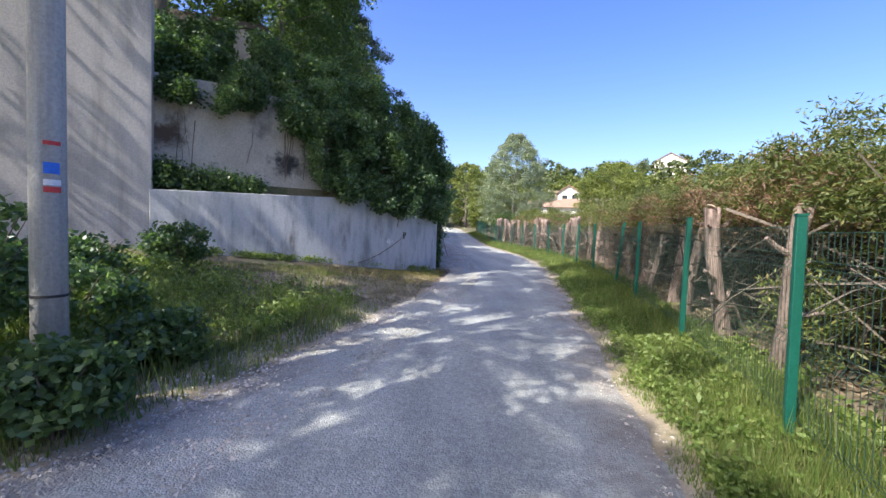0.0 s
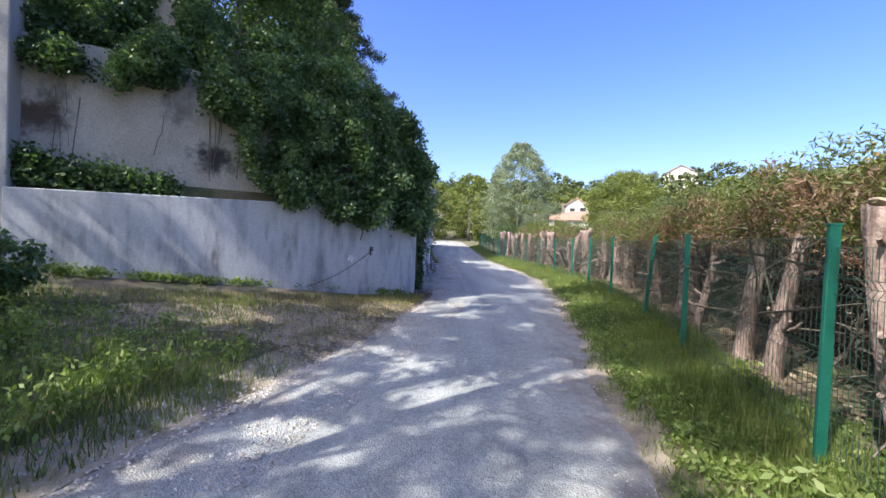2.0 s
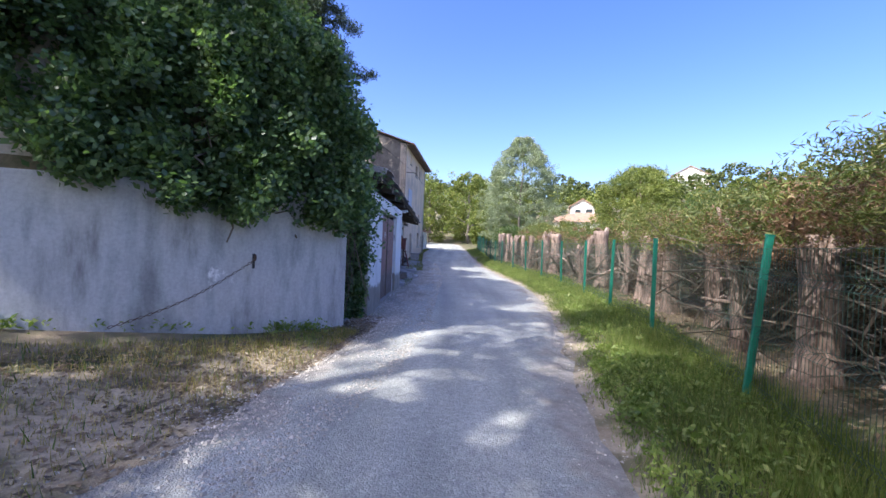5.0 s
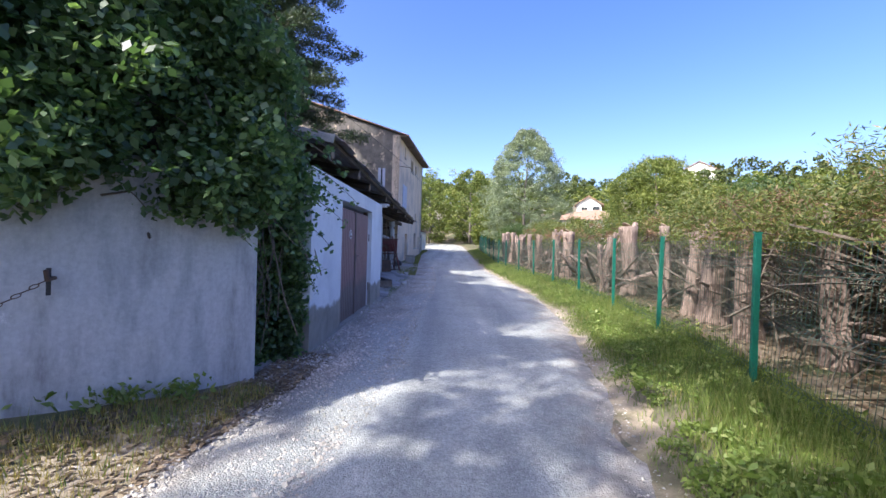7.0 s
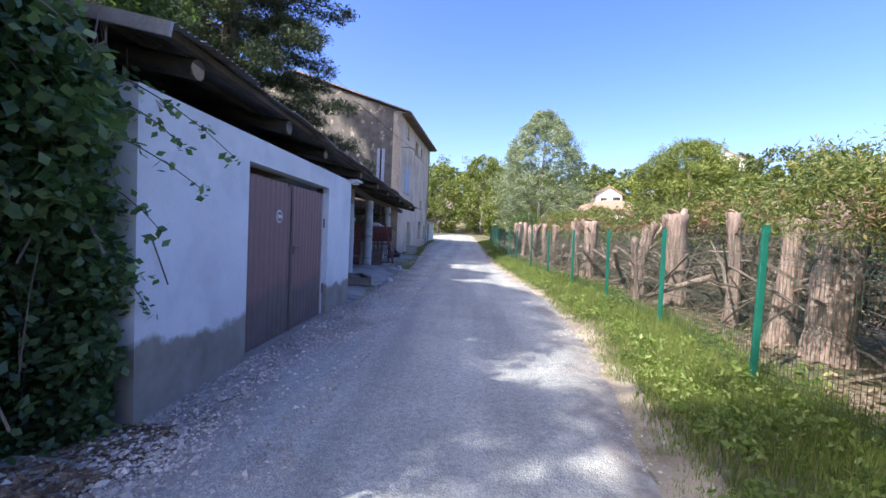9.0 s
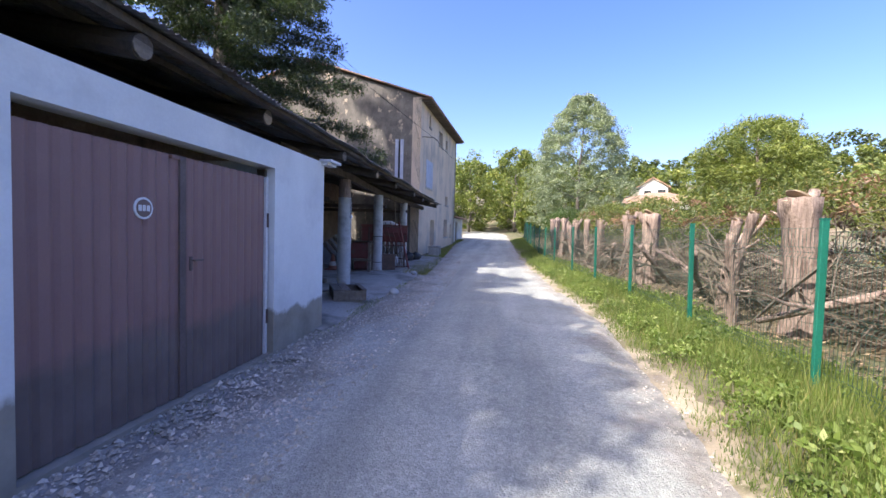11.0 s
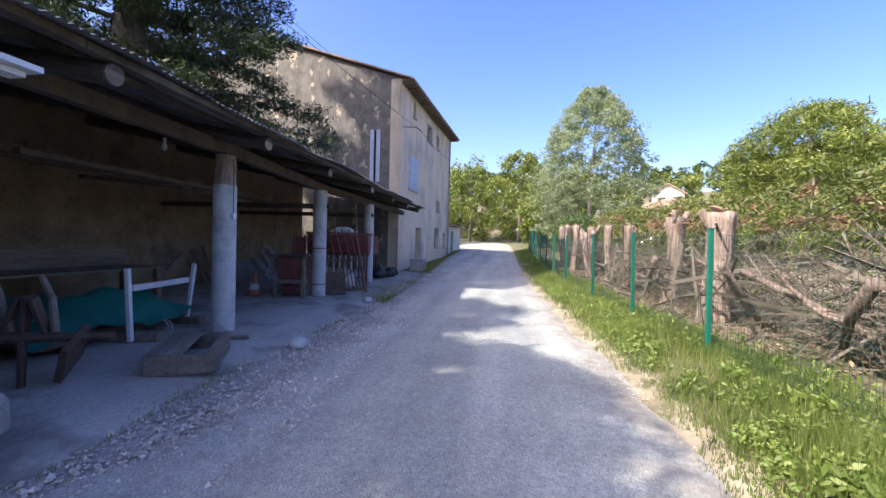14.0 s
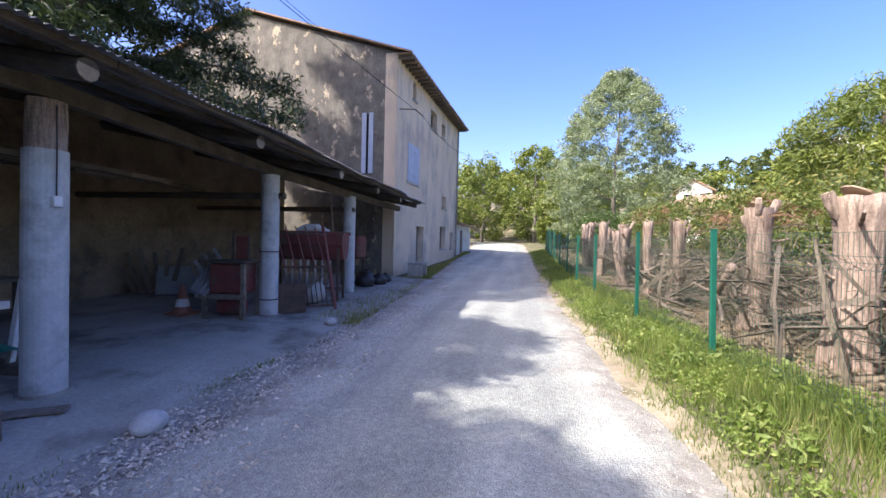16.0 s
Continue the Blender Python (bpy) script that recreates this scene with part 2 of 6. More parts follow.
GARAGE_WALL = splashed("splashed_white_render", (0.68, 0.69, 0.68), (0.78, 0.79, 0.77), (0.22, 0.20, 0.16), (0.36, 0.33, 0.27), 0.66, 0.03, 0.9, 45)
DOOR_PAINT = splashed("splashed_brown_paint", (0.235, 0.135, 0.12), (0.275, 0.165, 0.145), (0.13, 0.10, 0.09), (0.18, 0.14, 0.125), 0.62, 0.09, 0.6, 60)
DOOR_BROWN = surface("brown_door_paint", (0.20, 0.115, 0.10), (0.235, 0.14, 0.12), 2.0, 60, 0.55, 0.08, stain=(0.17, 0.12, 0.10), stain_scale=2.0)
DOOR_DUST = surface("dusty_door_paint", (0.12, 0.09, 0.08), (0.17, 0.13, 0.115), 3.0, 50, 0.85, 0.12)
FENCE_GREEN = surface("green_fence_paint", (0.007, 0.105, 0.07), (0.010, 0.14, 0.092), 6, 60, 0.5, 0.05, vary=0.25)
WIRE_GREEN = surface("green_wire", (0.03, 0.075, 0.055), (0.045, 0.10, 0.075), 6, 60, 0.45, 0.0)
BARK = surface("reddish_bark", (0.15, 0.108, 0.085), (0.40, 0.305, 0.245), 5.0, 30, 0.95, 0.9, stain=(0.10, 0.07, 0.055), stain_scale=3.0, stretch=(5, 5, 0.5), vary=0.25)
GREY_BARK = surface("grey_bark", (0.12, 0.10, 0.08), (0.24, 0.21, 0.17), 6.0, 30, 0.95, 0.8, stretch=(4, 4, 0.6))
TWIG = surface("dry_twigs", (0.09, 0.07, 0.05), (0.20, 0.165, 0.125), 3.0, 30, 0.95, 0.3)
POLE_WOOD = surface("weathered_pole", (0.30, 0.29, 0.26), (0.42, 0.41, 0.37), 3.0, 40, 0.9, 0.4, stretch=(6, 6, 0.3))
TILES = surface("roof_tiles", (0.30, 0.17, 0.10), (0.45, 0.29, 0.19), 3.0, 30, 0.9, 0.4, stain=(0.2, 0.16, 0.12), stain_scale=2.0)
VILLA_WHITE = surface("villa_render", (0.72, 0.69, 0.62), (0.80, 0.77, 0.70), 1.0, 20, 0.9, 0.1)
DARK_GAP = surface("dark_interior", (0.02, 0.02, 0.02), (0.04, 0.035, 0.03), 3, 20, 0.9, 0.1)
SHUTTER = surface("blue_grey_shutter", (0.42, 0.47, 0.58), (0.52, 0.57, 0.68), 3, 40, 0.6, 0.1)
METAL_RUST = surface("rusty_iron", (0.075, 0.052, 0.042), (0.15, 0.095, 0.068), 6, 50, 0.8, 0.4, metal=0.3)
RED_PAINT = surface("faded_red_paint", (0.14, 0.038, 0.033), (0.22, 0.062, 0.053), 4, 50, 0.7, 0.2, stain=(0.14, 0.08, 0.06), stain_scale=3.0)
TARP = surface("green_tarpaulin", (0.012, 0.14, 0.115), (0.02, 0.20, 0.165), 3, 50, 0.5, 0.15)
WHITE_PAINT = surface("white_paint", (0.66, 0.66, 0.66), (0.78, 0.78, 0.78), 5, 60, 0.6, 0.1)
STONE = surface("pale_stone", (0.36, 0.34, 0.30), (0.52, 0.50, 0.45), 8, 60, 0.9, 0.5, vary=0.2)
PALE_STONE = surface("white_boulder", (0.40, 0.39, 0.36), (0.58, 0.57, 0.53), 6, 50, 0.9, 0.4, speck=0.4)
BLACK = surface("black_plastic", (0.015, 0.015, 0.015), (0.03, 0.03, 0.03), 8, 60, 0.5, 0.1)
GREY_METAL = surface("grey_metal", (0.30, 0.31, 0.32), (0.42, 0.43, 0.44), 5, 60, 0.5, 0.1, metal=0.5)
RED_MARK = surface("red_mark_paint", (0.45, 0.04, 0.04), (0.55, 0.06, 0.05), 20, 60, 0.7, 0.1)
BLUE_MARK = surface("blue_mark_paint", (0.03, 0.13, 0.55), (0.04, 0.17, 0.65), 20, 60, 0.7, 0.1)
ORANGE = surface("cone_orange", (0.30, 0.12, 0.08), (0.38, 0.16, 0.10), 8, 60, 0.6, 0.1)
GLASS = nodes_of("window_glass")[0]
GLASS.node_tree.nodes["Principled BSDF"].inputs["Base Color"].default_value = (0.03, 0.035, 0.04, 1)
GLASS.node_tree.nodes["Principled BSDF"].inputs["Roughness"].default_value = 0.08

IVY = leafy("ivy_leaves", (0.06, 0.11, 0.05), (0.115, 0.19, 0.085), (0.22, 0.31, 0.14), 1.0, 0.45, 0.38)
CEDAR = leafy("cedar_needles", (0.03, 0.05, 0.026), (0.065, 0.095, 0.042), (0.10, 0.125, 0.06), 0.7, 0.2)
BROADLEAF = leafy("broad_leaves", (0.055, 0.10, 0.035), (0.11, 0.17, 0.06), (0.19, 0.25, 0.10), 0.5, 0.5)
HEDGE = leafy("cypress_leaves", (0.075, 0.11, 0.025), (0.15, 0.18, 0.045), (0.25, 0.21, 0.07), 0.9, 0.3)
DEAD = leafy("dead_cypress", (0.15, 0.085, 0.05), (0.24, 0.14, 0.085), (0.32, 0.21, 0.13), 1.2, 0.2)
# darker copy of DEAD: shade of the hedge's inside put into the twig colour
DEAD_DARK = leafy("shaded_dead_twigs", (0.045, 0.032, 0.022), (0.10, 0.07, 0.05), (0.16, 0.115, 0.08), 1.2, 0.1)
POPLAR = leafy("poplar_leaves", (0.18, 0.225, 0.145), (0.26, 0.31, 0.21), (0.38, 0.42, 0.32), 0.8, 0.3)
PINE = leafy("pine_needles", (0.10, 0.14, 0.025), (0.18, 0.22, 0.045), (0.26, 0.28, 0.07), 0.8, 0.25)
WOODS = leafy("wood_leaves", (0.10, 0.14, 0.03), (0.19, 0.23, 0.05), (0.30, 0.30, 0.09), 0.12, 0.3)
DARK_WOODS = leafy("dark_wood_leaves", (0.055, 0.085, 0.03), (0.11, 0.14, 0.045), (0.17, 0.19, 0.07), 0.12, 0.25)
GRASS = leafy("grass_blades", (0.085, 0.14, 0.025), (0.185, 0.24, 0.07), (0.29, 0.28, 0.12), 0.9, 0.35)
LITTER = leafy("leaf_litter", (0.12, 0.085, 0.055), (0.24, 0.18, 0.12), (0.40, 0.32, 0.22), 1.5, 0.1)
DRY_GRASS = leafy("dry_grass", (0.19, 0.165, 0.05), (0.34, 0.285, 0.11), (0.48, 0.41, 0.20), 1.0, 0.3)
WEEDS = leafy("weed_leaves", (0.12, 0.19, 0.03), (0.23, 0.30, 0.085), (0.35, 0.39, 0.15), 1.2, 0.4)

# ---- building helpers ----
rng = np.random.default_rng(7)


def link(name, me, mat, parent=None, label=""):
    ob = new(name, me)
    if mat:
        me.materials.append(mat)
    if parent is not None:
        ob.parent = parent
    if label:
        ob["label"] = label
    return ob


def part(name, bm, mat, parent=None, label="", smooth=False):
    me = bpy.data.meshes.new(name)
    bmesh.ops.recalc_face_normals(bm, faces=bm.faces)
    for f in bm.faces:
        f.smooth = smooth
    bm.to_mesh(me)
    bm.free()
    return link(name, me, mat, parent, label)


def thing(name, m, label, category, group="", kind=""):
    ob = new(name)
    ob.empty_display_size = 0.2
    ob.matrix_world = m
    return tagged(ob, label, category, group, kind)


def structure(name, bm, mat, label, category, smooth=False):
    return tagged(part(name, bm, mat, None, "", smooth), label, category, "", "structure")


def np_mesh(name, verts, per, mat, parent=None, smooth=False):
    """A mesh out of faces that share no corner: verts (n * per, 3)."""
    v = np.ascontiguousarray(verts, dtype=np.float32).reshape(-1, 3)
    n = len(v) // per
    me = bpy.data.meshes.new(name)
    me.vertices.add(len(v))
    me.vertices.foreach_set("co", v.ravel())
    me.loops.add(len(v))
    me.loops.foreach_set("vertex_index", np.arange(len(v), dtype=np.int32))
    me.polygons.add(n)
    me.polygons.foreach_set("loop_start", np.arange(0, n * per, per, dtype=np.int32))
    me.update(calc_edges=True)
    me.validate()
    return link(name, me, mat, parent)


def box(bm, x0, y0, z0, x1, y1, z1, m=None, bevel=0.0):
    r = bmesh.ops.create_cube(bm, size=1.0, matrix=Matrix.LocRotScale(((x0 + x1) / 2, (y0 + y1) / 2, (z0 + z1) / 2), None, (abs(x1 - x0), abs(y1 - y0), abs(z1 - z0))))
    vs = r["verts"]
    if bevel:
        es = list({e for v in vs for e in v.link_edges})
        o = bmesh.ops.bevel(bm, geom=es, offset=bevel, segments=1, affect="EDGES")
        vs = list({v for f in o["faces"] for v in f.verts} | {v for v in vs if v.is_valid})
    if m is not None:
        bmesh.ops.transform(bm, matrix=m, verts=vs)
    return bm


def bx(*a, **k):
    return box(bmesh.new(), *a, **k)


def tube(bm, pts, radii, n=8, rough=0.0, cap=True):
    """A tapered tube along a line of points."""
    pts = [Vector(p) for p in pts]
    if not hasattr(radii, "__len__"):
        radii = [radii] * len(pts)
    rings = []
    side = Vector((1, 0, 0))
    for i, p in enumerate(pts):
        d = (pts[min(i + 1, len(pts) - 1)] - pts[max(i - 1, 0)]).normalized()
        if abs(d.dot(side)) > 0.95:
            side = Vector((0, 1, 0))
        a = (side - d * side.dot(d)).normalized()
        b = d.cross(a)
        side = a
        ring = []
        for k in range(n):
            w = 2 * math.pi * k / n
            r = radii[i] * (1 + (random.uniform(-rough, rough) if rough else 0))
            ring.append(bm.verts.new(p + (a * math.cos(w) + b * math.sin(w)) * r))
        rings.append(ring)
    for r0, r1 in zip(rings, rings[1:]):
        for k in range(n):
            bm.faces.new((r0[k], r0[(k + 1) % n], r1[(k + 1) % n], r1[k]))
    if cap:
        bm.faces.new(rings[0][::-1])
        bm.faces.new(rings[-1])
    return bm


def wall_cells(bm, o, u, length, height, thick, openings=()):
    """A wall from o along the level way u, its outer face to the right of u; openings (u0, z0, u1, z1) go right through."""
    o, u = Vector(o), Vector(u).normalized()
    inward = Vector((-u.y, u.x, 0))
    us = sorted({0, length, *[a for p in openings for a in (p[0], p[2])]})
    zs = sorted({0, height, *[a for p in openings for a in (p[1], p[3])]})
    solid = lambda i, j: 0 <= i < len(us) - 1 and 0 <= j < len(zs) - 1 and not any(p[0] <= us[i] < p[2] and p[1] <= zs[j] < p[3] for p in openings)
    at = lambda a, z, d: o + u * a + Vector((0, 0, z)) + inward * d
    quad = lambda *ps: bm.faces.new([bm.verts.new(p) for p in ps])
    for i in range(len(us) - 1):
        for j in range(len(zs) - 1):
            if not solid(i, j):
                continue
            a, b, c, d = us[i], us[i + 1], zs[j], zs[j + 1]
            quad(at(a, c, 0), at(b, c, 0), at(b, d, 0), at(a, d, 0))
            quad(at(a, c, thick), at(a, d, thick), at(b, d, thick), at(b, c, thick))
            if not solid(i - 1, j):
                quad(at(a, c, 0), at(a, d, 0), at(a, d, thick), at(a, c, thick))
            if not solid(i + 1, j):
                quad(at(b, c, 0), at(b, c, thick), at(b, d, thick), at(b, d, 0))
            if not solid(i, j - 1):
                quad(at(a, c, 0), at(a, c, thick), at(b, c, thick), at(b, c, 0))
            if not solid(i, j + 1):
                quad(at(a, d, 0), at(b, d, 0), at(b, d, thick), at(a, d, thick))
    bmesh.ops.remove_doubles(bm, verts=bm.verts, dist=1e-4)
    return bm


def unit(a):
    return a / np.maximum(np.linalg.norm(a, axis=1, keepdims=True), 1e-6)


def leaf_quads(c, length, width, up=0.0, droop=None):
    """Rhombic leaves at the points c, turned at random; up: how much they lie level."""
    n = len(c)
    u = rng.normal(size=(n, 3))
    if droop is not None:
        u = u * 0.6 + droop
    nrm = rng.normal(size=(n, 3))
    nrm[:, 2] += up * 2
    u = unit(u - nrm * np.sum(u * nrm, axis=1, keepdims=True) / np.maximum(np.sum(nrm * nrm, axis=1, keepdims=True), 1e-6))
    v = unit(np.cross(nrm, u))
    s = rng.uniform(0.6, 1.4, (n, 1))
    a, b = u * length * s / 2, v * width * s / 2
    return np.stack([c - a, c + b - a * 0.15, c + a, c - b - a * 0.15], axis=1)


def clumps(centres, radius, per, flat=1.0, hollow=0.35):
    """Points gathered in loose balls about the centres."""
    d = unit(rng.normal(size=(len(centres) * per, 3)))
    r = rng.uniform(hollow, 1.0, (len(d), 1)) ** 0.7
    rad = np.repeat(np.broadcast_to(np.asarray(radius, dtype=float), (len(centres),)), per)[:, None]
    p = d * r * rad * rng.uniform(0.75, 1.15, (len(d), 1))
    p[:, 2] *= flat
    return np.repeat(np.asarray(centres), per, axis=0) + p


def blades(base, height, width, lean=0.5):
    """Grass blades: narrow tapering triangles that lean."""
    n = len(base)
    a = rng.uniform(0, 2 * np.pi, n)
    h = height * rng.uniform(0.5, 1.3, n)
    w = np.stack([np.cos(a), np.sin(a), np.zeros(n)], 1) * (width / 2)
    b = rng.uniform(0, 2 * np.pi, n)
    tip = np.stack([np.cos(b) * h * lean * rng.uniform(0, 1, n), np.sin(b) * h * lean * rng.uniform(0, 1, n), h], 1)
    return np.stack([base - w, base + w, base + tip], axis=1)


# ---- ground ----
LEFT = ([-40, 0, 3, 4, 6, 8.5, 11, 13, 14.2, 19.5, 20.5, 24, 30, 34, 60, 70], [-16, -3.0, -1.95, -1.6, -1.0, -0.3, 0.2, 0.5, 0.62, 0.68, 0.75, 0.68, 0.4, 0.1, -1.3, -4.5])
RIGHT = ([-40, 0, 3, 4.4, 7, 9.3, 14.4, 18, 22, 25, 33, 60, 70], [-12, 0.75, 1.6, 1.85, 2.4, 2.9, 3.85, 4.3, 4.4, 4.15, 3.85, 3.3, 1.0])
FENCE = ([-30, 0, 2.6, 5, 7.6, 10.2, 12.9, 15.4, 18, 20.5, 23.1, 25.7, 28.2, 33.4, 52], [-7.5, 1.65, 2.4, 3.1, 3.85, 4.55, 5.05, 5.35, 5.6, 5.65, 5.6, 5.35, 5.15, 4.9, 4.7])
left_x = lambda y: np.interp(y, *LEFT)
right_x = lambda y: np.interp(y, *RIGHT)
fence_x = lambda y: np.interp(y, *FENCE)


def smooth(a, b, v):
    t = np.clip((v - a) / (b - a), 0, 1)
    return t * t * (3 - 2 * t)


def wob(x, y):
    return 0.5 * (np.sin(1.7 * x + 0.6 * y) + np.sin(0.9 * y - 1.3 * x + 1.1)) + 0.35 * np.sin(3.1 * x + 2.3 * y + 0.5) * np.sin(2.7 * y - 1.9 * x)


def road_z(y):
    return 0.009 * np.clip(y, -60, 200) + 0.036 * np.clip(y - 33, 0, 40)


def ground_z(x, y):
    x, y = np.asarray(x, float), np.asarray(y, float)
    z = road_z(y) - 0.02
    dl, dr = np.clip(left_x(y) - x, 0, 60), np.clip(x - right_x(y), 0, 60)
    bank = np.where(y < 13.6, 0.14, 0.02)
    z = z + np.minimum(dl, 7) * bank + 0.12 * np.minimum(dr, 1.5) + 0.03 * np.clip(dr - 1.5, 0, 12)
    z = z + 0.02 * wob(x, y) * smooth(0.0, 0.8, dl + dr)
    r = np.hypot(x, y - 5)
    z = z + 0.17 * np.clip(r - 62, 0, 75) + 0.10 * np.clip(r - 137, 0, 130) + smooth(60, 120, r) * 1.5 * wob(x / 25, y / 25)
    return z


def grid_sheet(name, xs, ys, zf, mat, label, category):
    X, Y = np.meshgrid(xs, ys)
    Z = zf(X, Y)
    v = np.stack([X, Y, Z], -1).reshape(-1, 3)
    nx, ny = len(xs), len(ys)
    i = np.arange((nx - 1) * (ny - 1))
    a = (i // (nx - 1)) * nx + i % (nx - 1)
    f = np.stack([a, a + 1, a + nx + 1, a + nx], 1)
    me = bpy.data.meshes.new(name)
    me.from_pydata(v.tolist(), [], f.tolist())
    for p in me.polygons:
        p.use_smooth = True
    return tagged(link(name, me, mat), label, category, "", "structure")


far = np.geomspace(1, 900, 34)
grid_sheet("ground", np.concatenate([-9 - far[::-1], np.arange(-9, 13.01, 0.3), 13 + far]), np.concatenate([-8 - far[::-1], np.arange(-8, 46.01, 0.4), 46 + far]), ground_z, SOIL, "uneven earthy ground with grass and weeds", "ground")

# road strip with ragged edges, cambered
ys = np.arange(-30, 68.01, 0.25)
rows_, rims, nu = [], [], 25
for y in ys:
    e = 0.13 * noise.noise((0.7 * y, 1.5, 0)) + 0.10 * noise.noise((2.3 * y, 4.5, 0)) + 0.08 * noise.noise((6.1 * y, 7.5, 0))
    e2 = 0.15 * noise.noise((0.6 * y, 11.5, 0)) + 0.10 * noise.noise((2.1 * y, 14.5, 0)) + 0.08 * noise.noise((5.7 * y, 17.5, 0))
    a, b = float(left_x(y)) - 0.15 + e, float(right_x(y)) + 0.15 + e2
    for k in range(nu):
        s = k / (nu - 1)
        x = a + (b - a) * s
        edge = min(s, 1 - s) * (b - a)
        rims.append(edge)
        z = float(ground_z(x, y)) if edge < 0.02 else 0
        rut = -0.015 * (math.exp(-((s - 0.3) / 0.08) ** 2) + math.exp(-((s - 0.72) / 0.08) ** 2))
        top = float(road_z(y)) + 0.012 + 0.02 * math.sin(math.pi * s) + rut + 0.006 * float(wob(x * 2, y * 2))
        low = float(ground_z(x, y)) - 0.01
        w = min(1.0, edge / 0.25)
        rows_.append((x, y, max(low * (1 - w) + top * w, float(ground_z(x, y)) + 0.006 if w > 0.05 else low)))
me = bpy.data.meshes.new("road")
i = np.arange((nu - 1) * (len(ys) - 1))
a = (i // (nu - 1)) * nu + i % (nu - 1)
me.from_pydata(rows_, [], np.stack([a, a + 1, a + nu + 1, a + nu], 1).tolist())
for p in me.polygons:
    p.use_smooth = True
me.attributes.new("rim", "FLOAT", "POINT").data.foreach_set("value", rims)
tagged(link("road", me, GRAVEL), "grey compacted gravel lane with loose stony edges", "road", "", "structure")

# sandy and earthy margins between lane and grass
def margin(name, y0, y1, xa, xb, mat, label):
    bm = bmesh.new()
    prev = None
    for y in np.arange(y0, y1, 0.12):
        y = float(y)
        a = xa(y) + 0.14 * noise.noise((1.3 * y, 21.0, 0)) + 0.09 * noise.noise((4.7 * y, 24.0, 0))
        b = xb(y) + 0.22 * noise.noise((0.9 * y, 31.0, 0)) + 0.12 * noise.noise((3.9 * y, 34.0, 0))
        r = []
        for k in range(7):
            x = a + (b - a) * k / 6
            r.append(bm.verts.new((x, y, float(ground_z(x, y)) + (0.006 if 0 < k < 6 else -0.015))))
        if prev:
            for k in range(6):
                bm.faces.new((prev[k], prev[k + 1], r[k + 1], r[k]))
        prev = r
    structure(name, bm, mat, label, "ground", True)


margin("ground_margin", 0.5, 36, lambda y: float(right_x(y)) - 0.2, lambda y: float(right_x(y)) + 0.45, PALE_EARTH, "pale sandy margin between lane and grass")
margin("ground_margin", 0.5, 13.2, lambda y: float(left_x(y)) - 0.75, lambda y: float(left_x(y)) + 0.15, PALE_EARTH, "stony earth margin along the lane")
margin("ground_margin", 13.0, 34, lambda y: float(left_x(y)) - 0.7, lambda y: float(left_x(y)) + 0.12, DIRT, "brown dirt strip along the garage and shed")

# dry trodden earth by the wall
def patch(name, cx, cy, rx, ry, turn, mat, label):
    bm = bmesh.new()
    ca, sa = math.cos(turn), math.sin(turn)
    rings = []
    for j in range(9):
        ring = []
        for k in range(64):
            w = k / 64 * 2 * math.pi
            e = 1 + 0.16 * math.sin(3 * w + cx) + 0.12 * math.sin(5 * w + cy) + 0.10 * math.sin(11 * w) + 0.07 * math.sin(17 * w + 1)
            u, v = rx * e * math.cos(w) * j / 8, ry * e * math.sin(w) * j / 8
            x, y = cx + u * ca - v * sa, cy + u * sa + v * ca
            ring.append(bm.verts.new((x, y, float(ground_z(x, y)) + (0.012 if j < 8 else -0.02))))
        rings.append(ring)
    for r0, r1 in zip(rings, rings[1:]):
        for k in range(64):
            f = (r0[k], r0[(k + 1) % 64], r1[(k + 1) % 64], r1[k])
            if r0 is not rings[0]:
                bm.faces.new(f)
    bm.faces.new(rings[1])
    for v in rings[0]:
        bm.verts.remove(v)
    structure(name, bm, mat, label, "ground", True)


patch("ground_patch", -1.9, 8.5, 2.3, 1.0, 0.5, PALE_EARTH, "pale dry trodden earth beside the wall")
patch("ground_patch", -0.35, 11.0, 0.9, 0.45, 0.95, PALE_EARTH, "pale dry trodden earth at the wall foot")

# ---- retaining walls by the lane ----
WALL_LINE = [(-6.05, 8.72), (-4.7, 9.45), (-3.4, 10.22), (-2.2, 10.95), (-1.2, 11.6), (-0.75, 12.0), (-0.35, 12.5), (0.02, 13.0)]


def wall_strip(line, z0, z1, thick, zvar=None):
    """An upright wall along a bent line, front face on the line, thickness behind it."""
    bm = bmesh.new()
    n = len(line)
    cols = []
    for i, (x, y) in enumerate(line):
        d = Vector((line[min(i + 1, n - 1)][0] - line[max(i - 1, 0)][0], line[min(i + 1, n - 1)][1] - line[max(i - 1, 0)][1], 0)).normalized()
        b = Vector((-d.y, d.x, 0)) * thick
        t = z1 if not zvar else zvar[i]
        f = Vector((x, y, 0))
        cols.append([bm.verts.new(f + Vector((0, 0, z0))), bm.verts.new(f + Vector((0, 0, t))), bm.verts.new(f + b + Vector((0, 0, t))), bm.verts.new(f + b + Vector((0, 0, z0)))])
    for c0, c1 in zip(cols, cols[1:]):
        for k in range(4):
            bm.faces.new((c0[k], c1[k], c1[(k + 1) % 4], c0[(k + 1) % 4]))
    bm.faces.new(cols[0])
    bm.faces.new(cols[-1][::-1])
    bmesh.ops.bevel(bm, geom=[e for e in bm.edges], offset=0.015, segments=1, affect="EDGES")
    return bm


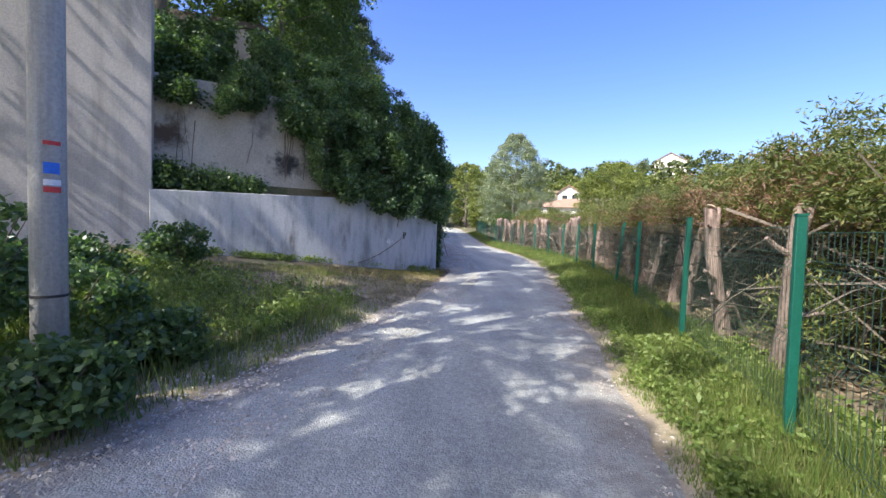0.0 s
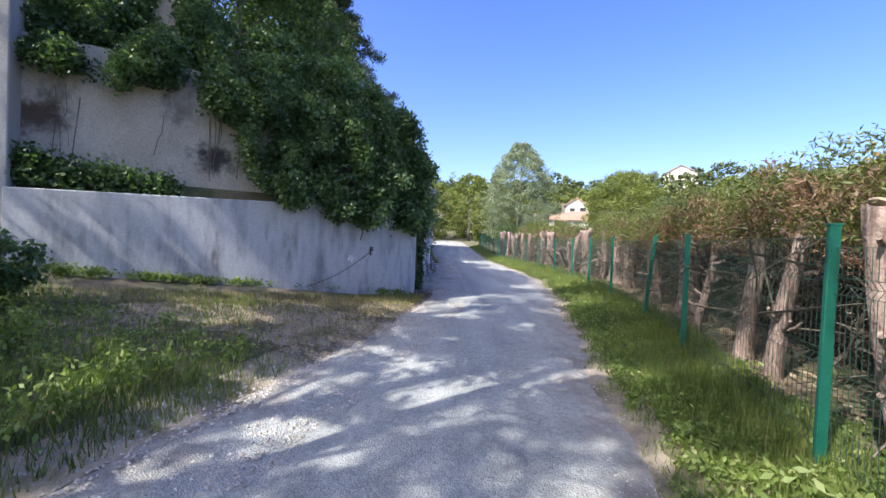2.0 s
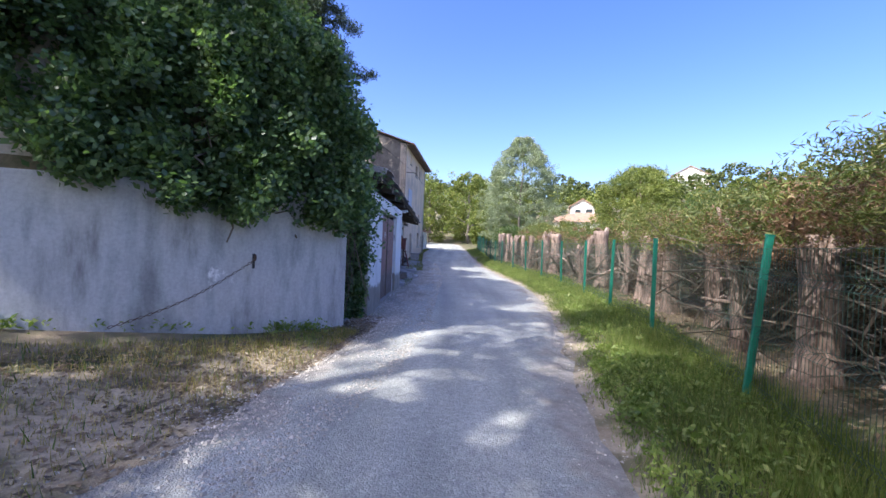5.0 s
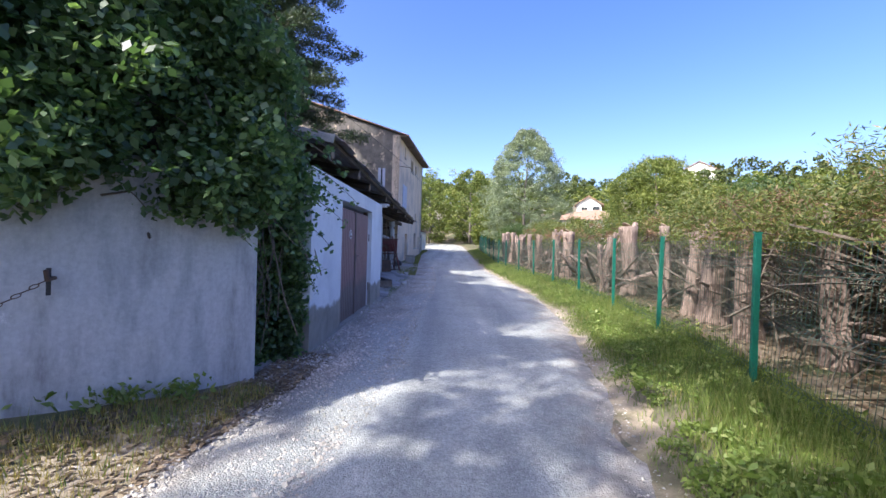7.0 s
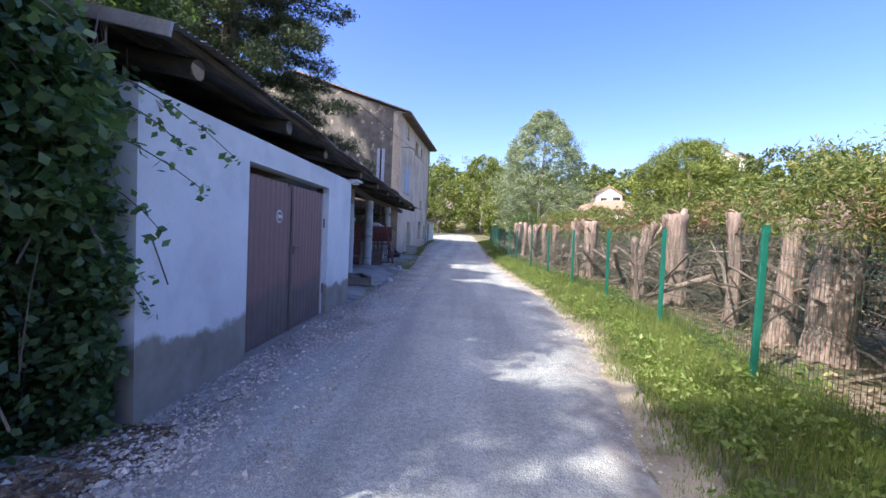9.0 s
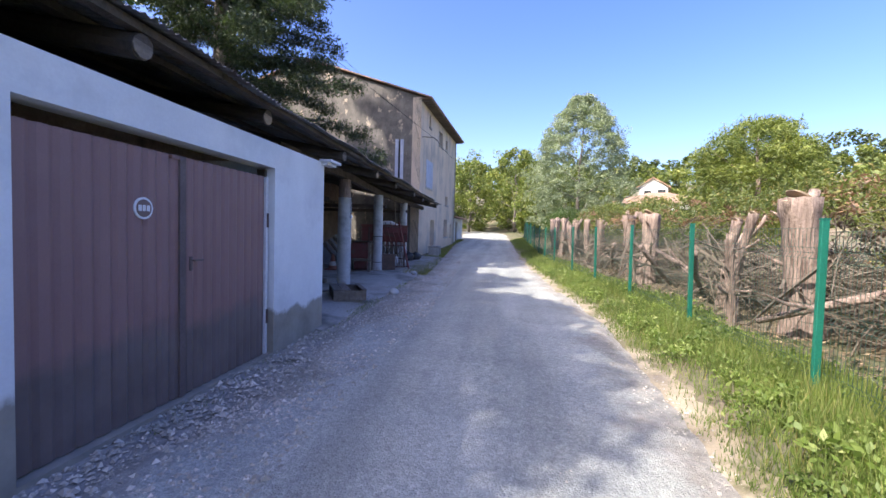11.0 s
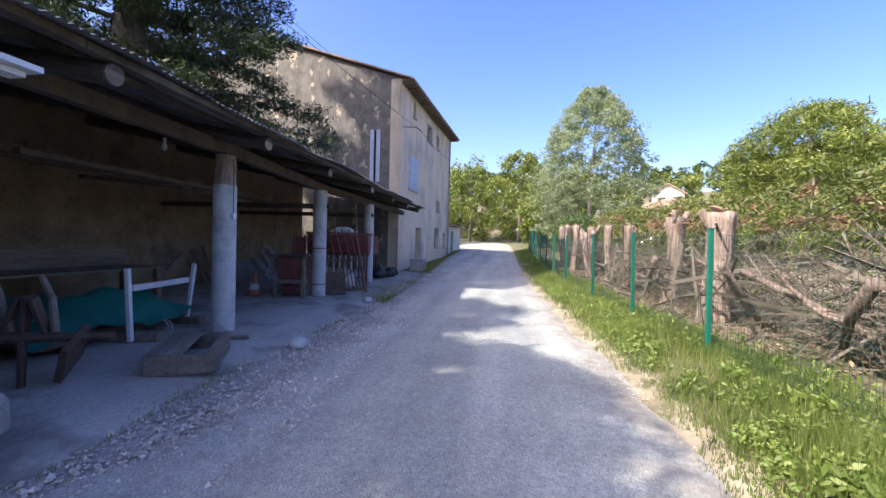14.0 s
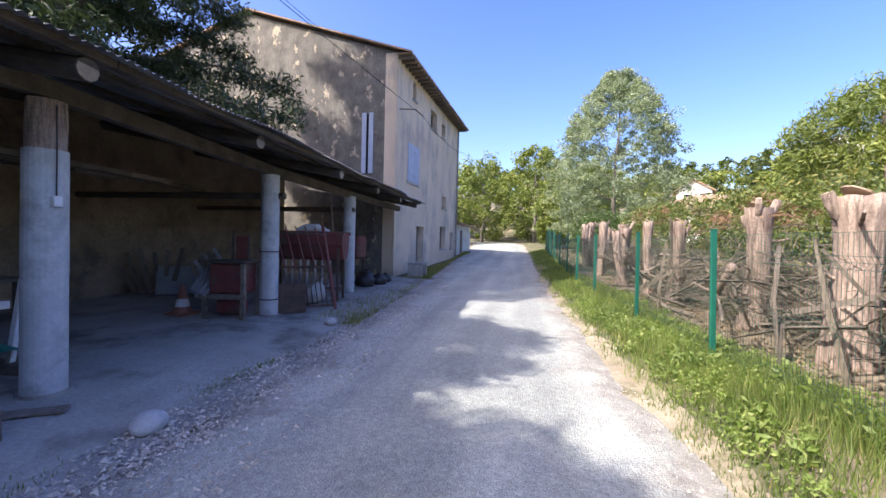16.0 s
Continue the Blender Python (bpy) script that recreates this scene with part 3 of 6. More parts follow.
def rounded(line, n):
    """The bent line as a smooth curve of n points."""
    q = [Vector((*p, 0)) for p in line]
    out = []
    for k in range(n):
        t = k / (n - 1) * (len(q) - 1)
        i = min(int(t), len(q) - 2)
        f = t - i
        a, b, c, d = q[max(i - 1, 0)], q[i], q[i + 1], q[min(i + 2, len(q) - 1)]
        p = 0.5 * ((2 * b) + (c - a) * f + (2 * a - 5 * b + 4 * c - d) * f * f + (3 * b - a - 3 * c + d) * f ** 3)
        out.append((p.x, p.y))
    return out


LOW_LINE = rounded([(-6.05, 8.72), (-4.7, 9.45), (-3.4, 10.2), (-2.2, 10.93), (-1.25, 11.6), (-0.5, 12.3), (0.02, 13.0)], 40)
structure("wall_low", wall_strip(LOW_LINE, -0.3, 2.2, 0.45, [2.12 + 0.2 * k / 39 for k in range(40)]), CONCRETE, "low stained grey concrete retaining wall", "wall")
back = [(x - 0.30, y + 0.42) for x, y in WALL_LINE[:6]]
structure("wall_upper", wall_strip(back, 1.9, 4.6, 0.4, [4.7, 4.7, 4.6, 4.2, 3.7, 3.3]), OLD_RENDER, "upper beige retaining wall with black stains", "wall")
structure("wall_tall", wall_strip([(-14.0, 4.18), (-10.0, 6.46), (-7.5, 7.9), (-6.02, 8.76)], -0.2, 6.2, 0.7, [6.6, 6.4, 6.2, 6.1]), TALL_WALL, "tall streaked pale rendered wall", "wall")
structure("wall_terrace", wall_strip([(-16, 10.2), (-9, 11.4), (-5.2, 12.2)], 3.0, 7.0, 0.4, [7.3, 7.2, 7.0]), OLD_RENDER, "terrace wall above the lane with a dark coping", "wall")
bm = wall_strip([(-16, 10.12), (-9, 11.32), (-5.1, 12.14)], 7.0, 7.15, 0.55, [7.45, 7.35, 7.15])
structure("wall_coping", bm, DARK_WOOD, "dark tiled coping of the terrace wall", "coping")

# earth bank behind the low wall and the shed
bm = bmesh.new()
prof = [(0.3, 2.05), (1.0, 3.2), (2.2, 4.6), (3.8, 5.4), (12, 6.0), (40, 8.0)]
cols = []
line = [(-16, 4.5)] + WALL_LINE + [(-0.6, 14.2), (-5.6, 16.0), (-5.9, 20.0), (-5.9, 26.0), (-5.9, 33.0)]
for i, (x, y) in enumerate(line):
    if i <= len(WALL_LINE):
        q = line[min(i + 1, len(line) - 1)]
        d = Vector((0.86, 0.5, 0))
        b = Vector((-0.55, 0.83, 0)) if i < 6 else Vector((-0.85, 0.45, 0))
        top = 1.0
    else:
        b, top = Vector((-1, 0.1, 0)), 0.62
    cols.append([bm.verts.new(Vector((x, y, 0)) + b * s * (1.0 if s < 5 else 1) + Vector((0, 0, z * top))) for s, z in prof])
for c0, c1 in zip(cols, cols[1:]):
    for k in range(len(prof) - 1):
        bm.faces.new((c0[k], c1[k], c1[k + 1], c0[k + 1]))
structure("earth_bank", bm, SOIL, "steep overgrown earth bank behind the retaining walls", "bank", True)

# ---- garage at the end of the shed ----
GX, GY0, GY1, GTOP = 0.17, 14.15, 19.52, 2.6
bm = wall_cells(bmesh.new(), (GX, GY0, -0.1), (0, 1, 0), GY1 - GY0, GTOP + 0.1, 0.22, [(15.65 - GY0, 0.28, 18.21 - GY0, 2.42)])
structure("wall_garage_front", bm, GARAGE_WALL, "white rendered garage wall", "wall")
structure("wall_garage_side", wall_cells(bmesh.new(), (-5.3, GY0, -0.1), (1, 0, 0), 5.25, 2.75, 0.2), EARTH_WALL, "dark earthen garage end wall under the ivy", "wall")
structure("wall_garage_inner", wall_cells(bmesh.new(), (GX - 0.22, GY1, -0.1), (-1, 0, 0), 5.1, 2.69, 0.2), WHITE_RENDER, "white partition between garage and open shed", "wall")
bm = bx(GX - 0.02, GY1 - 0.12, 2.60, GX + 0.16, GY1 + 0.25, 2.635)
box(bm, GX - 0.02, GY1 - 0.1, 2.56, GX + 0.1, GY1 + 0.2, 2.595)
structure("trim", bm, WHITE_PAINT, "pale boards at the garage wall's top corner", "trim")


def garage_leaf(y0, y1, label):
    t = thing("garage_door", pose(GX - 0.09, y0, 0.19), label, "garage door", "double garage door")
    w, h = y1 - y0, 2.02
    for z0, z1, mat, nm in ((0.0, h, DOOR_PAINT, "panel"),):
        bm = bmesh.new()
        n = 10
        prev = None
        for k in range(n * 4 + 1):
            s = k / (n * 4)
            off = (0.0, 0.016, 0.016, 0.016)[k % 4]
            p = [bm.verts.new((off, w * s, z0)), bm.verts.new((off, w * s, z1))]
            if prev:
                bm.faces.new((prev[0], p[0], p[1], prev[1]))
            prev = p
        part(nm, bm, mat, t)
    fr = bx(-0.04, 0, 0, -0.005, 0.05, h)
    box(fr, -0.04, w - 0.05, 0, -0.005, w, h)
    box(fr, -0.04, 0.05, h - 0.05, -0.005, w - 0.05, h)
    box(fr, -0.04, 0.05, 0, -0.005, w - 0.05, 0.05)
    part("frame", fr, DOOR_BROWN, t)
    return t


d1 = garage_leaf(15.67, 16.92, "brown ribbed metal garage door leaf with dusty bottom")
d2 = garage_leaf(16.94, 18.13, "brown ribbed metal garage door leaf with lever handle")
bm = bx(0.016, 0.05, 1.06, 0.03, 0.08, 1.18, bevel=0.004)
tube(bm, [(0.025, 0.065, 1.15), (0.06, 0.065, 1.15), (0.06, 0.17, 1.15)], 0.008, 6)
part("handle", bm, DOOR_DUST, d2, "brown lever handle")
bm = bx(0.0, 1.195, 0.0, 0.03, 1.235, 2.02)
part("edge_strip", bm, WHITE_PAINT, d2, "white edge strip")
for z in (0.35, 1.45):
    part("hinge", tube(bmesh.new(), [(0.03, 1.22, z), (0.03, 1.22, z + 0.16)], 0.016, 8), METAL_RUST, d2)
bm = tube(bmesh.new(), [(0.016, 0.86, 1.57), (0.025, 0.86, 1.57)], 0.082, 24)
sign = part("sign", bm, WHITE_PAINT, d1, "round white-rimmed maker's badge")
part("face", tube(bmesh.new(), [(0.025, 0.86, 1.57), (0.0275, 0.86, 1.57)], 0.066, 24), DOOR_BROWN, sign, "brown badge face")
for k in (-1, 0, 1):
    part("bar", bx(0.0276, 0.86 + k * 0.036 - 0.013, 1.548, 0.030, 0.86 + k * 0.036 + 0.013, 1.594, bevel=0.003), WHITE_PAINT, sign, "white bar")
part("top_rail", bx(-0.01, 1.12, 1.99, 0.03, 1.25, 2.02), DOOR_BROWN, d1)
part("astragal", bx(0.0, 1.2, 0.0, 0.035, 1.262, 2.02), DOOR_DUST, d1, "dark meeting strip")
structure("door_frame_garage", box(bx(GX - 0.20, 15.652, 0.15, GX - 0.13, 15.668, 2.3), GX - 0.20, 18.17, 0.15, GX - 0.1, 18.205, 2.3), DARK_WOOD, "dark garage door jambs", "door frame")

# ---- open shed ----
BACK_X, SHED_END = -5.3, 33.6
structure("wall_shed_back", wall_cells(bmesh.new(), (BACK_X, 14.2, 0), (0, 1, 0), SHED_END - 14.2, 4.06, 0.4), EARTH_WALL, "rough brown earthen back wall of the shed", "wall")
bm = bmesh.new()
prev = None
for y in np.arange(19.3, 33.8, 0.4):
    zf = float(road_z(y))
    r = [bm.verts.new((x, y, zf + z)) for x, z in ((BACK_X - 0.1, 0.14), (-1.6, 0.11), (-0.35 + 0.05 * math.sin(3 * y), 0.09), (0.25 + 0.06 * math.sin(2.3 * y), 0.02), (0.3 + 0.06 * math.sin(2.3 * y), -0.12))]
    if prev:
        for k in range(4):
            bm.faces.new((prev[k], prev[k + 1], r[k + 1], r[k]))
    prev = r
structure("floor_shed", bm, SLAB, "dusty pale concrete shed floor", "floor")
eave_x = lambda y: float(np.interp(y, [13, 19.5, 34.2], [0.5, 0.28, -0.24]))
eave_z = lambda y: 3.0
ROOF_SLOPE = 0.2
bm = bmesh.new()
pitch_w = 0.076
prev = None
n = int((34.15 - 14.1) / (pitch_w / 4))
for k in range(n + 1):
    y = 14.1 + k * pitch_w / 4
    w = (0.0, 0.012, 0.0, -0.012)[k % 4]
    sag = 0.02 * math.sin(y * 1.3) + 0.012 * math.sin(y * 3.1)
    ex = eave_x(y) + 0.04 * math.sin(math.floor(y / 0.9) * 2.1)
    r = [bm.verts.new((x, y, eave_z(y) + ROOF_SLOPE * (eave_x(y) - x) + w + sag * (1 if x > -2 else 0.3))) for x in (ex, -2.4, -6.1)]
    if prev:
        for j in range(2):
            bm.faces.new((prev[j], r[j], r[j + 1], prev[j + 1]))
    prev = r
structure("roof_shed", bm, SHEET, "sagging weathered corrugated sheet roof of the shed", "roof", True)
bm = bmesh.new()
L = 5.2
m = look((0.46, 14.07, 2.93), (-4.6, 14.07, 2.93 + ROOF_SLOPE * 5.06))
box(bm, -0.012, -0.05, -L, 0.012, 0.05, 0.0, m=m)
structure("roof_fascia", bm, GREY_METAL, "pale grey metal fascia at the roof's end", "fascia")
# battens and rafters
for xo in (-0.15, -0.7, -1.7, -2.9, -4.1, -5.2):
    bm = bmesh.new()
    y = 14.15
    while y < 33.8:
        y1 = min(y + random.uniform(2.2, 3.2), 34.0)
        z = lambda yy: eave_z(yy) - ROOF_SLOPE * xo - 0.05
        m = look((eave_x(y) + xo, y, z(y)), (eave_x(y1) + xo, y1, z(y1)))
        box(bm, -0.045, -0.03, -(y1 - y), 0.045, 0.03, 0.0, m=m)
        y = y1 + 0.01
    structure("roof_batten", bm, DARK_WOOD, "rough batten under the roof sheets", "batten")
LOGS = [14.6, 16.35, 18.15, 20.4, 22.6, 24.8, 27.1, 29.5, 31.6, 33.3]
for i, y in enumerate(LOGS):
    t = thing("rafter_log", pose(0, y, 0), "round dark timber rafter with a pale sawn end", "rafter", "shed rafters")
    x0 = eave_x(y) - 0.16 + 0.06 * math.sin(i * 2.3)
    dz = lambda x: eave_z(y) + ROOF_SLOPE * (eave_x(y) - x) - 0.17
    part("log", tube(bmesh.new(), [(x0, 0, dz(x0)), (-1.5, 0.03, dz(-1.5)), (-3.5, -0.02, dz(-3.5)), (-5.35, 0, dz(-5.35))], [0.085, 0.09, 0.1, 0.1], 10, 0.04), DARK_WOOD, t)
    part("sawn_end", tube(bmesh.new(), [(x0, 0, dz(x0)), (x0 + 0.006, 0, dz(x0))], 0.08, 10), PALE_WOOD if i % 2 == 0 else OLD_WOOD, t, "pale sawn log end")
beam_pts = [(-0.62, 19.6, 2.86), (-0.85, 22.95, 2.89), (-1.14, 26.55, 2.83), (-1.05, 29.65, 2.78), (-1.1, 33.9, 2.78)]
bm = bmesh.new()
for a, b in zip(beam_pts, beam_pts[1:]):
    L = (Vector(b) - Vector(a)).length
    box(bm, -0.06, -0.08, -L, 0.06, 0.08, 0, m=look(a, b))
structure("roof_beam", bm, DARK_WOOD, "long dark beam resting on the shed pillars", "beam")


def pillar(x, y, h, r, bare, label):
    z0 = float(road_z(y)) + 0.085
    t = thing("pillar", pose(x, y, z0), label, "pillar", "shed pillars")
    part("plinth", tube(bmesh.new(), [(0, 0, -0.05), (0, 0, 0.03)], [r * 1.25, r * 1.2], 20, 0.03), SLAB, t)
    seg = h - bare
    part("shaft", tube(bmesh.new(), [(0, 0, 0.03), (0, 0, seg * 0.48)], [r, r * 0.99], 24), PILLAR, t)
    part("shaft", tube(bmesh.new(), [(0, 0, seg * 0.48), (0, 0, seg * 0.5), (0, 0, seg)], [r * 0.985, r * 1.005, r * 0.98], 24), PILLAR, t)
    if bare:
        part("head", tube(bmesh.new(), [(0, 0, seg), (0, 0, seg + bare * 0.5), (0, 0, h)], [r * 0.86, r * 0.9, r * 0.84], 16, 0.05), BARK, t, "bare brown timber pillar head")
    return t


p = pillar(-0.85, 22.95, 2.5, 0.155, 0.42, "round grey rendered pillar with brown timber head and box")
part("switch_box", bx(0.14, -0.07, 1.60, 0.19, 0.0, 1.69, bevel=0.006), WHITE_PAINT, p, "small white switch box")
part("cable", tube(bmesh.new(), [(0.158, -0.03, 1.69), (0.16, -0.03, 2.1), (0.14, -0.02, 2.45)], 0.006, 5), BLACK, p, "thin dark cable")
p = pillar(-1.14, 26.55, 2.43, 0.152, 0.0, "round grey rendered pillar with two dark wire bands")
for z in (0.28, 1.1):
    part("band", tube(bmesh.new(), [(0, 0, z), (0, 0, z + 0.02)], 0.157, 20), BLACK, p, "dark wire band")
pillar(-1.05, 29.65, 2.38, 0.152, 0.0, "round plain grey rendered shed pillar")

# ---- farmhouse beyond the shed ----
HC, HU = Vector((-1.35, 34.2, 0)), Vector((0.07, 1.0, 0)).normalized()
HG = Vector((-HU.y, HU.x, 0))
HL, HW, HE, HR = 10.0, 12.6, 8.35, 10.6
hm = Matrix(((HU.x, HG.x, 0, HC.x), (HU.y, HG.y, 0, HC.y), (0, 0, 1, 0), (0, 0, 0, 1)))  # local x along the front, y into the house
house = thing("farmhouse", hm, "old three-storey farmhouse with pale front and stained gable", "house")
OPEN_F = [(1.25, 4.0, 2.55, 5.45, "shuttered"), (1.7, 7.3, 2.1, 8.0, "slit"), (4.2, 6.85, 5.2, 7.7, "dark"), (6.1, 6.95, 6.75, 7.6, "dark"), (6.45, 3.4, 7.3, 4.0, "dark"), (2.5, 0.5, 3.5, 2.3, "door"), (6.2, 1.3, 7.3, 2.45, "dark"), (8.3, 1.3, 9.0, 2.2, "dark")]
lw = lambda o, u, L, h, ops: wall_cells(bmesh.new(), o, u, L, h, 0.45, ops)
part("front_wall", lw((0, 0, 0), (1, 0, 0), HL, HE, [o[:4] for o in OPEN_F]), HOUSE_FRONT, house, "pale beige rendered front")
OPEN_G = [(HW - 1.32, 4.1, HW - 0.88, 6.25)]
part("gable_wall", lw((0, HW, 0), (0, -1, 0), HW - 0.002, HE, OPEN_G), HOUSE_GABLE, house, "stained gable wall with flaking patches, base darkened for cedar shade")
bm = bmesh.new()
for x in (0.0, 0.45):
    bm.faces.new([bm.verts.new(p) for p in ((x, 0, HE), (x, HW, HE), (x, HW / 2, HR - 0.15))])
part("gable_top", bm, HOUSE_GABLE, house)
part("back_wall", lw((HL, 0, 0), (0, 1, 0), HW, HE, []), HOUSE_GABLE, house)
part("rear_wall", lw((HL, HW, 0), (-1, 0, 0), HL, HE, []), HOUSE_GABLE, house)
for k, (u0, z0, u1, z1, what) in enumerate(OPEN_F):
    win = part("door" if what == "door" else "window", bx(u0, 0.28, z0, u1, 0.33, z1), OLD_WOOD if what == "door" else GLASS, house)
    if what != "door":
        fr = bx(u0, 0.22, z0, u0 + 0.06, 0.28, z1)
        box(fr, u1 - 0.06, 0.22, z0, u1, 0.28, z1)
        box(fr, u0 + 0.06, 0.22, z1 - 0.06, u1 - 0.06, 0.28, z1)
        part("frame", fr, OLD_WOOD, win)
        part("sill", bx(u0 - 0.06, -0.06, z0 - 0.08, u1 + 0.06, 0.2, z0 + 0.003), STONE, win)
    if what == "shuttered":
        for a, b in ((u0 - 0.02, (u0 + u1) / 2 - 0.01), ((u0 + u1) / 2 + 0.01, u1 + 0.02)):
            sh = bx(a, -0.05, z0 + 0.02, b, -0.01, z1 + 0.02)
            for zz in (z0 + 0.25, z1 - 0.25):
                box(sh, a + 0.04, -0.07, zz, b - 0.04, -0.05, zz + 0.08)
            part("shutter", sh, SHUTTER, win, "closed blue-grey wooden shutter")
gw = part("window", bx(0.28, 0.88, 4.1, 0.33, 1.32, 6.25), GLASS, house)
part("shutter", bx(-0.04, 0.88, 4.1, 0.0, 1.05, 6.27), SHUTTER, gw, "narrow pale blue shutter")
part("shutter", bx(-0.04, 1.15, 4.1, 0.0, 1.32, 6.27), SHUTTER, gw, "narrow pale blue shutter")
# roof: two slopes with rows of tiles along the edges
for side in (0, 1):
    ysgn = [(-0.55, HE - 0.05), (HW / 2, HR)] if side == 0 else [(HW / 2, HR), (HW + 0.55, HE - 0.05)]
    bm = bmesh.new()
    (ya, za), (yb, zb) = ysgn
    prev = None
    n = 130
    for k in range(n + 1):
        x = -0.18 + (HL + 0.36) * k / n
        w = 0.035 * abs(math.sin(k * math.pi / 4))
        r = [bm.verts.new((x, ya, za + w)), bm.verts.new((x, yb, zb + w)), bm.verts.new((x, yb, zb - 0.06)), bm.verts.new((x, ya, za - 0.06))]
        if prev:
            for j in range(4):
                bm.faces.new((prev[j], r[j], r[(j + 1) % 4], prev[(j + 1) % 4]))
        else:
            bm.faces.new(r)
        prev = r
    bm.faces.new(prev)
    part("roof", bm, TILES, house, "weathered clay tile slope")
er = part("eave_rafter", bx(0.05, -0.5, HE - 0.2, 0.15, 0.02, HE - 0.1), OLD_WOOD, house)
for k in range(1, 28):
    e2 = new("eave_rafter", er.data)
    e2.parent, e2.location = house, (k * (HL - 0.2) / 27, 0, 0)
part("eave_board", bx(-0.1, -0.52, HE - 0.099, HL + 0.1, -0.02, HE - 0.07), PALE_WOOD, house)
part("bracket", tube(bmesh.new(), [(0.3, 0.02, 6.45), (0.3, -0.6, 6.4), (1.1, -0.62, 6.4)], 0.02, 6), METAL_RUST, house, "iron cable bracket")
# annex past the house
ax = thing("annex", pose(-0.9, 44.8, 0.55, 0, 0, -4), "small pale lean-to annex beyond the farmhouse", "outbuilding")
part("wall", wall_cells(bmesh.new(), (0, 0, 0), (0, 1, 0), 5.0, 2.2, 0.2, [(1.6, 0, 2.6, 1.9)]), WHITE_RENDER, ax)
part("wall", wall_cells(bmesh.new(), (-3, -0.001, 0), (1, 0, 0), 3.0, 2.2, 0.2), WHITE_RENDER, ax)
bm = bx(-3.2, -0.25, 2.2, 0.35, 5.3, 2.3)
part("roof", bm, TILES, ax)
part("door", bx(-0.12, 1.6, 0, -0.08, 2.6, 1.9), OLD_WOOD, ax)

# ---- wire-mesh fence ----
def bay_meshes(w=2.5, h=1.48):
    post = bx(-0.03, -0.02, -0.25, 0.03, 0.02, h + 0.07, bevel=0.004)
    box(post, -0.033, -0.023, h + 0.07, 0.033, 0.023, h + 0.085)
    wires = bmesh.new()
    prof = []
    for zc in (0.18, 0.72, 1.25):
        prof += [(zc - 0.05, 0.0), (zc, 0.03), (zc + 0.05, 0.0)]
    prof = [(0.03, 0.0)] + prof + [(h, 0.0)]
    n = 48
    for k in range(n + 1):
        s = 0.05 + (w - 0.1) * k / n
        tube(wires, [(0.03 + d, s, z) for z, d in prof], 0.0023, 3, cap=False)
    for z, d in prof:
        tube(wires, [(0.033 + d, 0.03, z), (0.033 + d, w - 0.03, z)], 0.0023, 3, cap=False)
    return post, wires


post_bm, wire_bm = bay_meshes()
y = -7.8
fence_posts = []
while y < 51:
    fence_posts.append((float(fence_x(y)), y))
    yy = y
    while math.hypot(float(fence_x(yy)) - float(fence_x(y)), yy - y) < 2.62:
        yy += 0.01
    y = yy
shift = min(fence_posts, key=lambda q: abs(q[1] - 2.6))[1] - 2.6
POST_Y = [2.65, 5.0, 7.85, 10.15, 12.97, 15.44, 17.85, 20.45, 23.17, 25.45, 27.9]
fence_posts = [b - shift for a, b in fence_posts]
fence_posts = [(float(fence_x(b)), b) for b in [q for q in fence_posts if q < 1] + POST_Y + [q + 0.1 for q in fence_posts if q > 29]]
proto = None
for (xa, ya), (xb, yb) in zip(fence_posts, fence_posts[1:]):
    za, zb = float(ground_z(xa, ya)), float(ground_z(xb, yb))
    turn = -math.degrees(math.atan2(xb - xa, yb - ya))
    lean = 5.0 if 9.5 < ya < 10.5 else random.uniform(-2.0, 2.0)
    panel = Matrix.Diagonal((1, math.hypot(xb - xa, yb - ya) / 2.5, 1, 1))
    m = pose(xa, ya, za, random.uniform(-1, 1), lean, turn)
    if proto is None:
        proto = thing("wire_fence", m, "green metal post with a green wire-mesh fence panel", "fence", "fence along the lane")
        part("post", post_bm, FENCE_GREEN, proto)
        part("wire_panel", wire_bm, WIRE_GREEN, proto)["kind"] = "stuff"
    else:
        for o in copy_thing(proto, m).children:
            if o.name.startswith("wire_panel"):
                o.matrix_local = panel

# ---- cut cypress trunks behind the fence ----
def trunk_mesh(r, h, seed, tilt):
    """A fluted, slightly bent trunk that flares at the foot; gives the middle of its sawn top."""
    rd = random.Random(seed)
    bm = bmesh.new()
    lx, ly = tilt * rd.uniform(-1, 1), tilt * rd.uniform(-1, 1)
    nu, nv = 22, 13
    flute, ph = rd.choice((4, 5, 6)), rd.uniform(0, 6.28)
    rings = []
    for k in range(nv):
        v = k / (nv - 1)
        flare = 1 + 0.55 * math.exp(-v * 7) + 0.16 * math.exp(-((v - 0.97) / 0.1) ** 2)
        ring = []
        for j in range(nu):
            a = 2 * math.pi * j / nu
            w = 1 + 0.09 * math.cos(flute * a + ph + 1.2 * v) * (0.5 + math.exp(-v * 4)) + 0.05 * math.cos(9 * a + 3 * v) + rd.uniform(-0.05, 0.05)
            ring.append(bm.verts.new((lx * v + 0.03 * math.sin(5 * v + seed) + r * flare * w * math.cos(a), ly * v + r * flare * w * math.sin(a), -0.15 + (h + 0.15) * v + (rd.uniform(-0.02, 0.02) if k == nv - 1 else 0))))
        rings.append(ring)
    for r0, r1 in zip(rings, rings[1:]):
        for j in range(nu):
            bm.faces.new((r0[j], r0[(j + 1) % nu], r1[(j + 1) % nu], r1[j]))
    bm.faces.new(rings[0][::-1])
    bm.faces.new(rings[-1])
    return bm, Vector((lx + 0.03 * math.sin(5 + seed), ly, h))


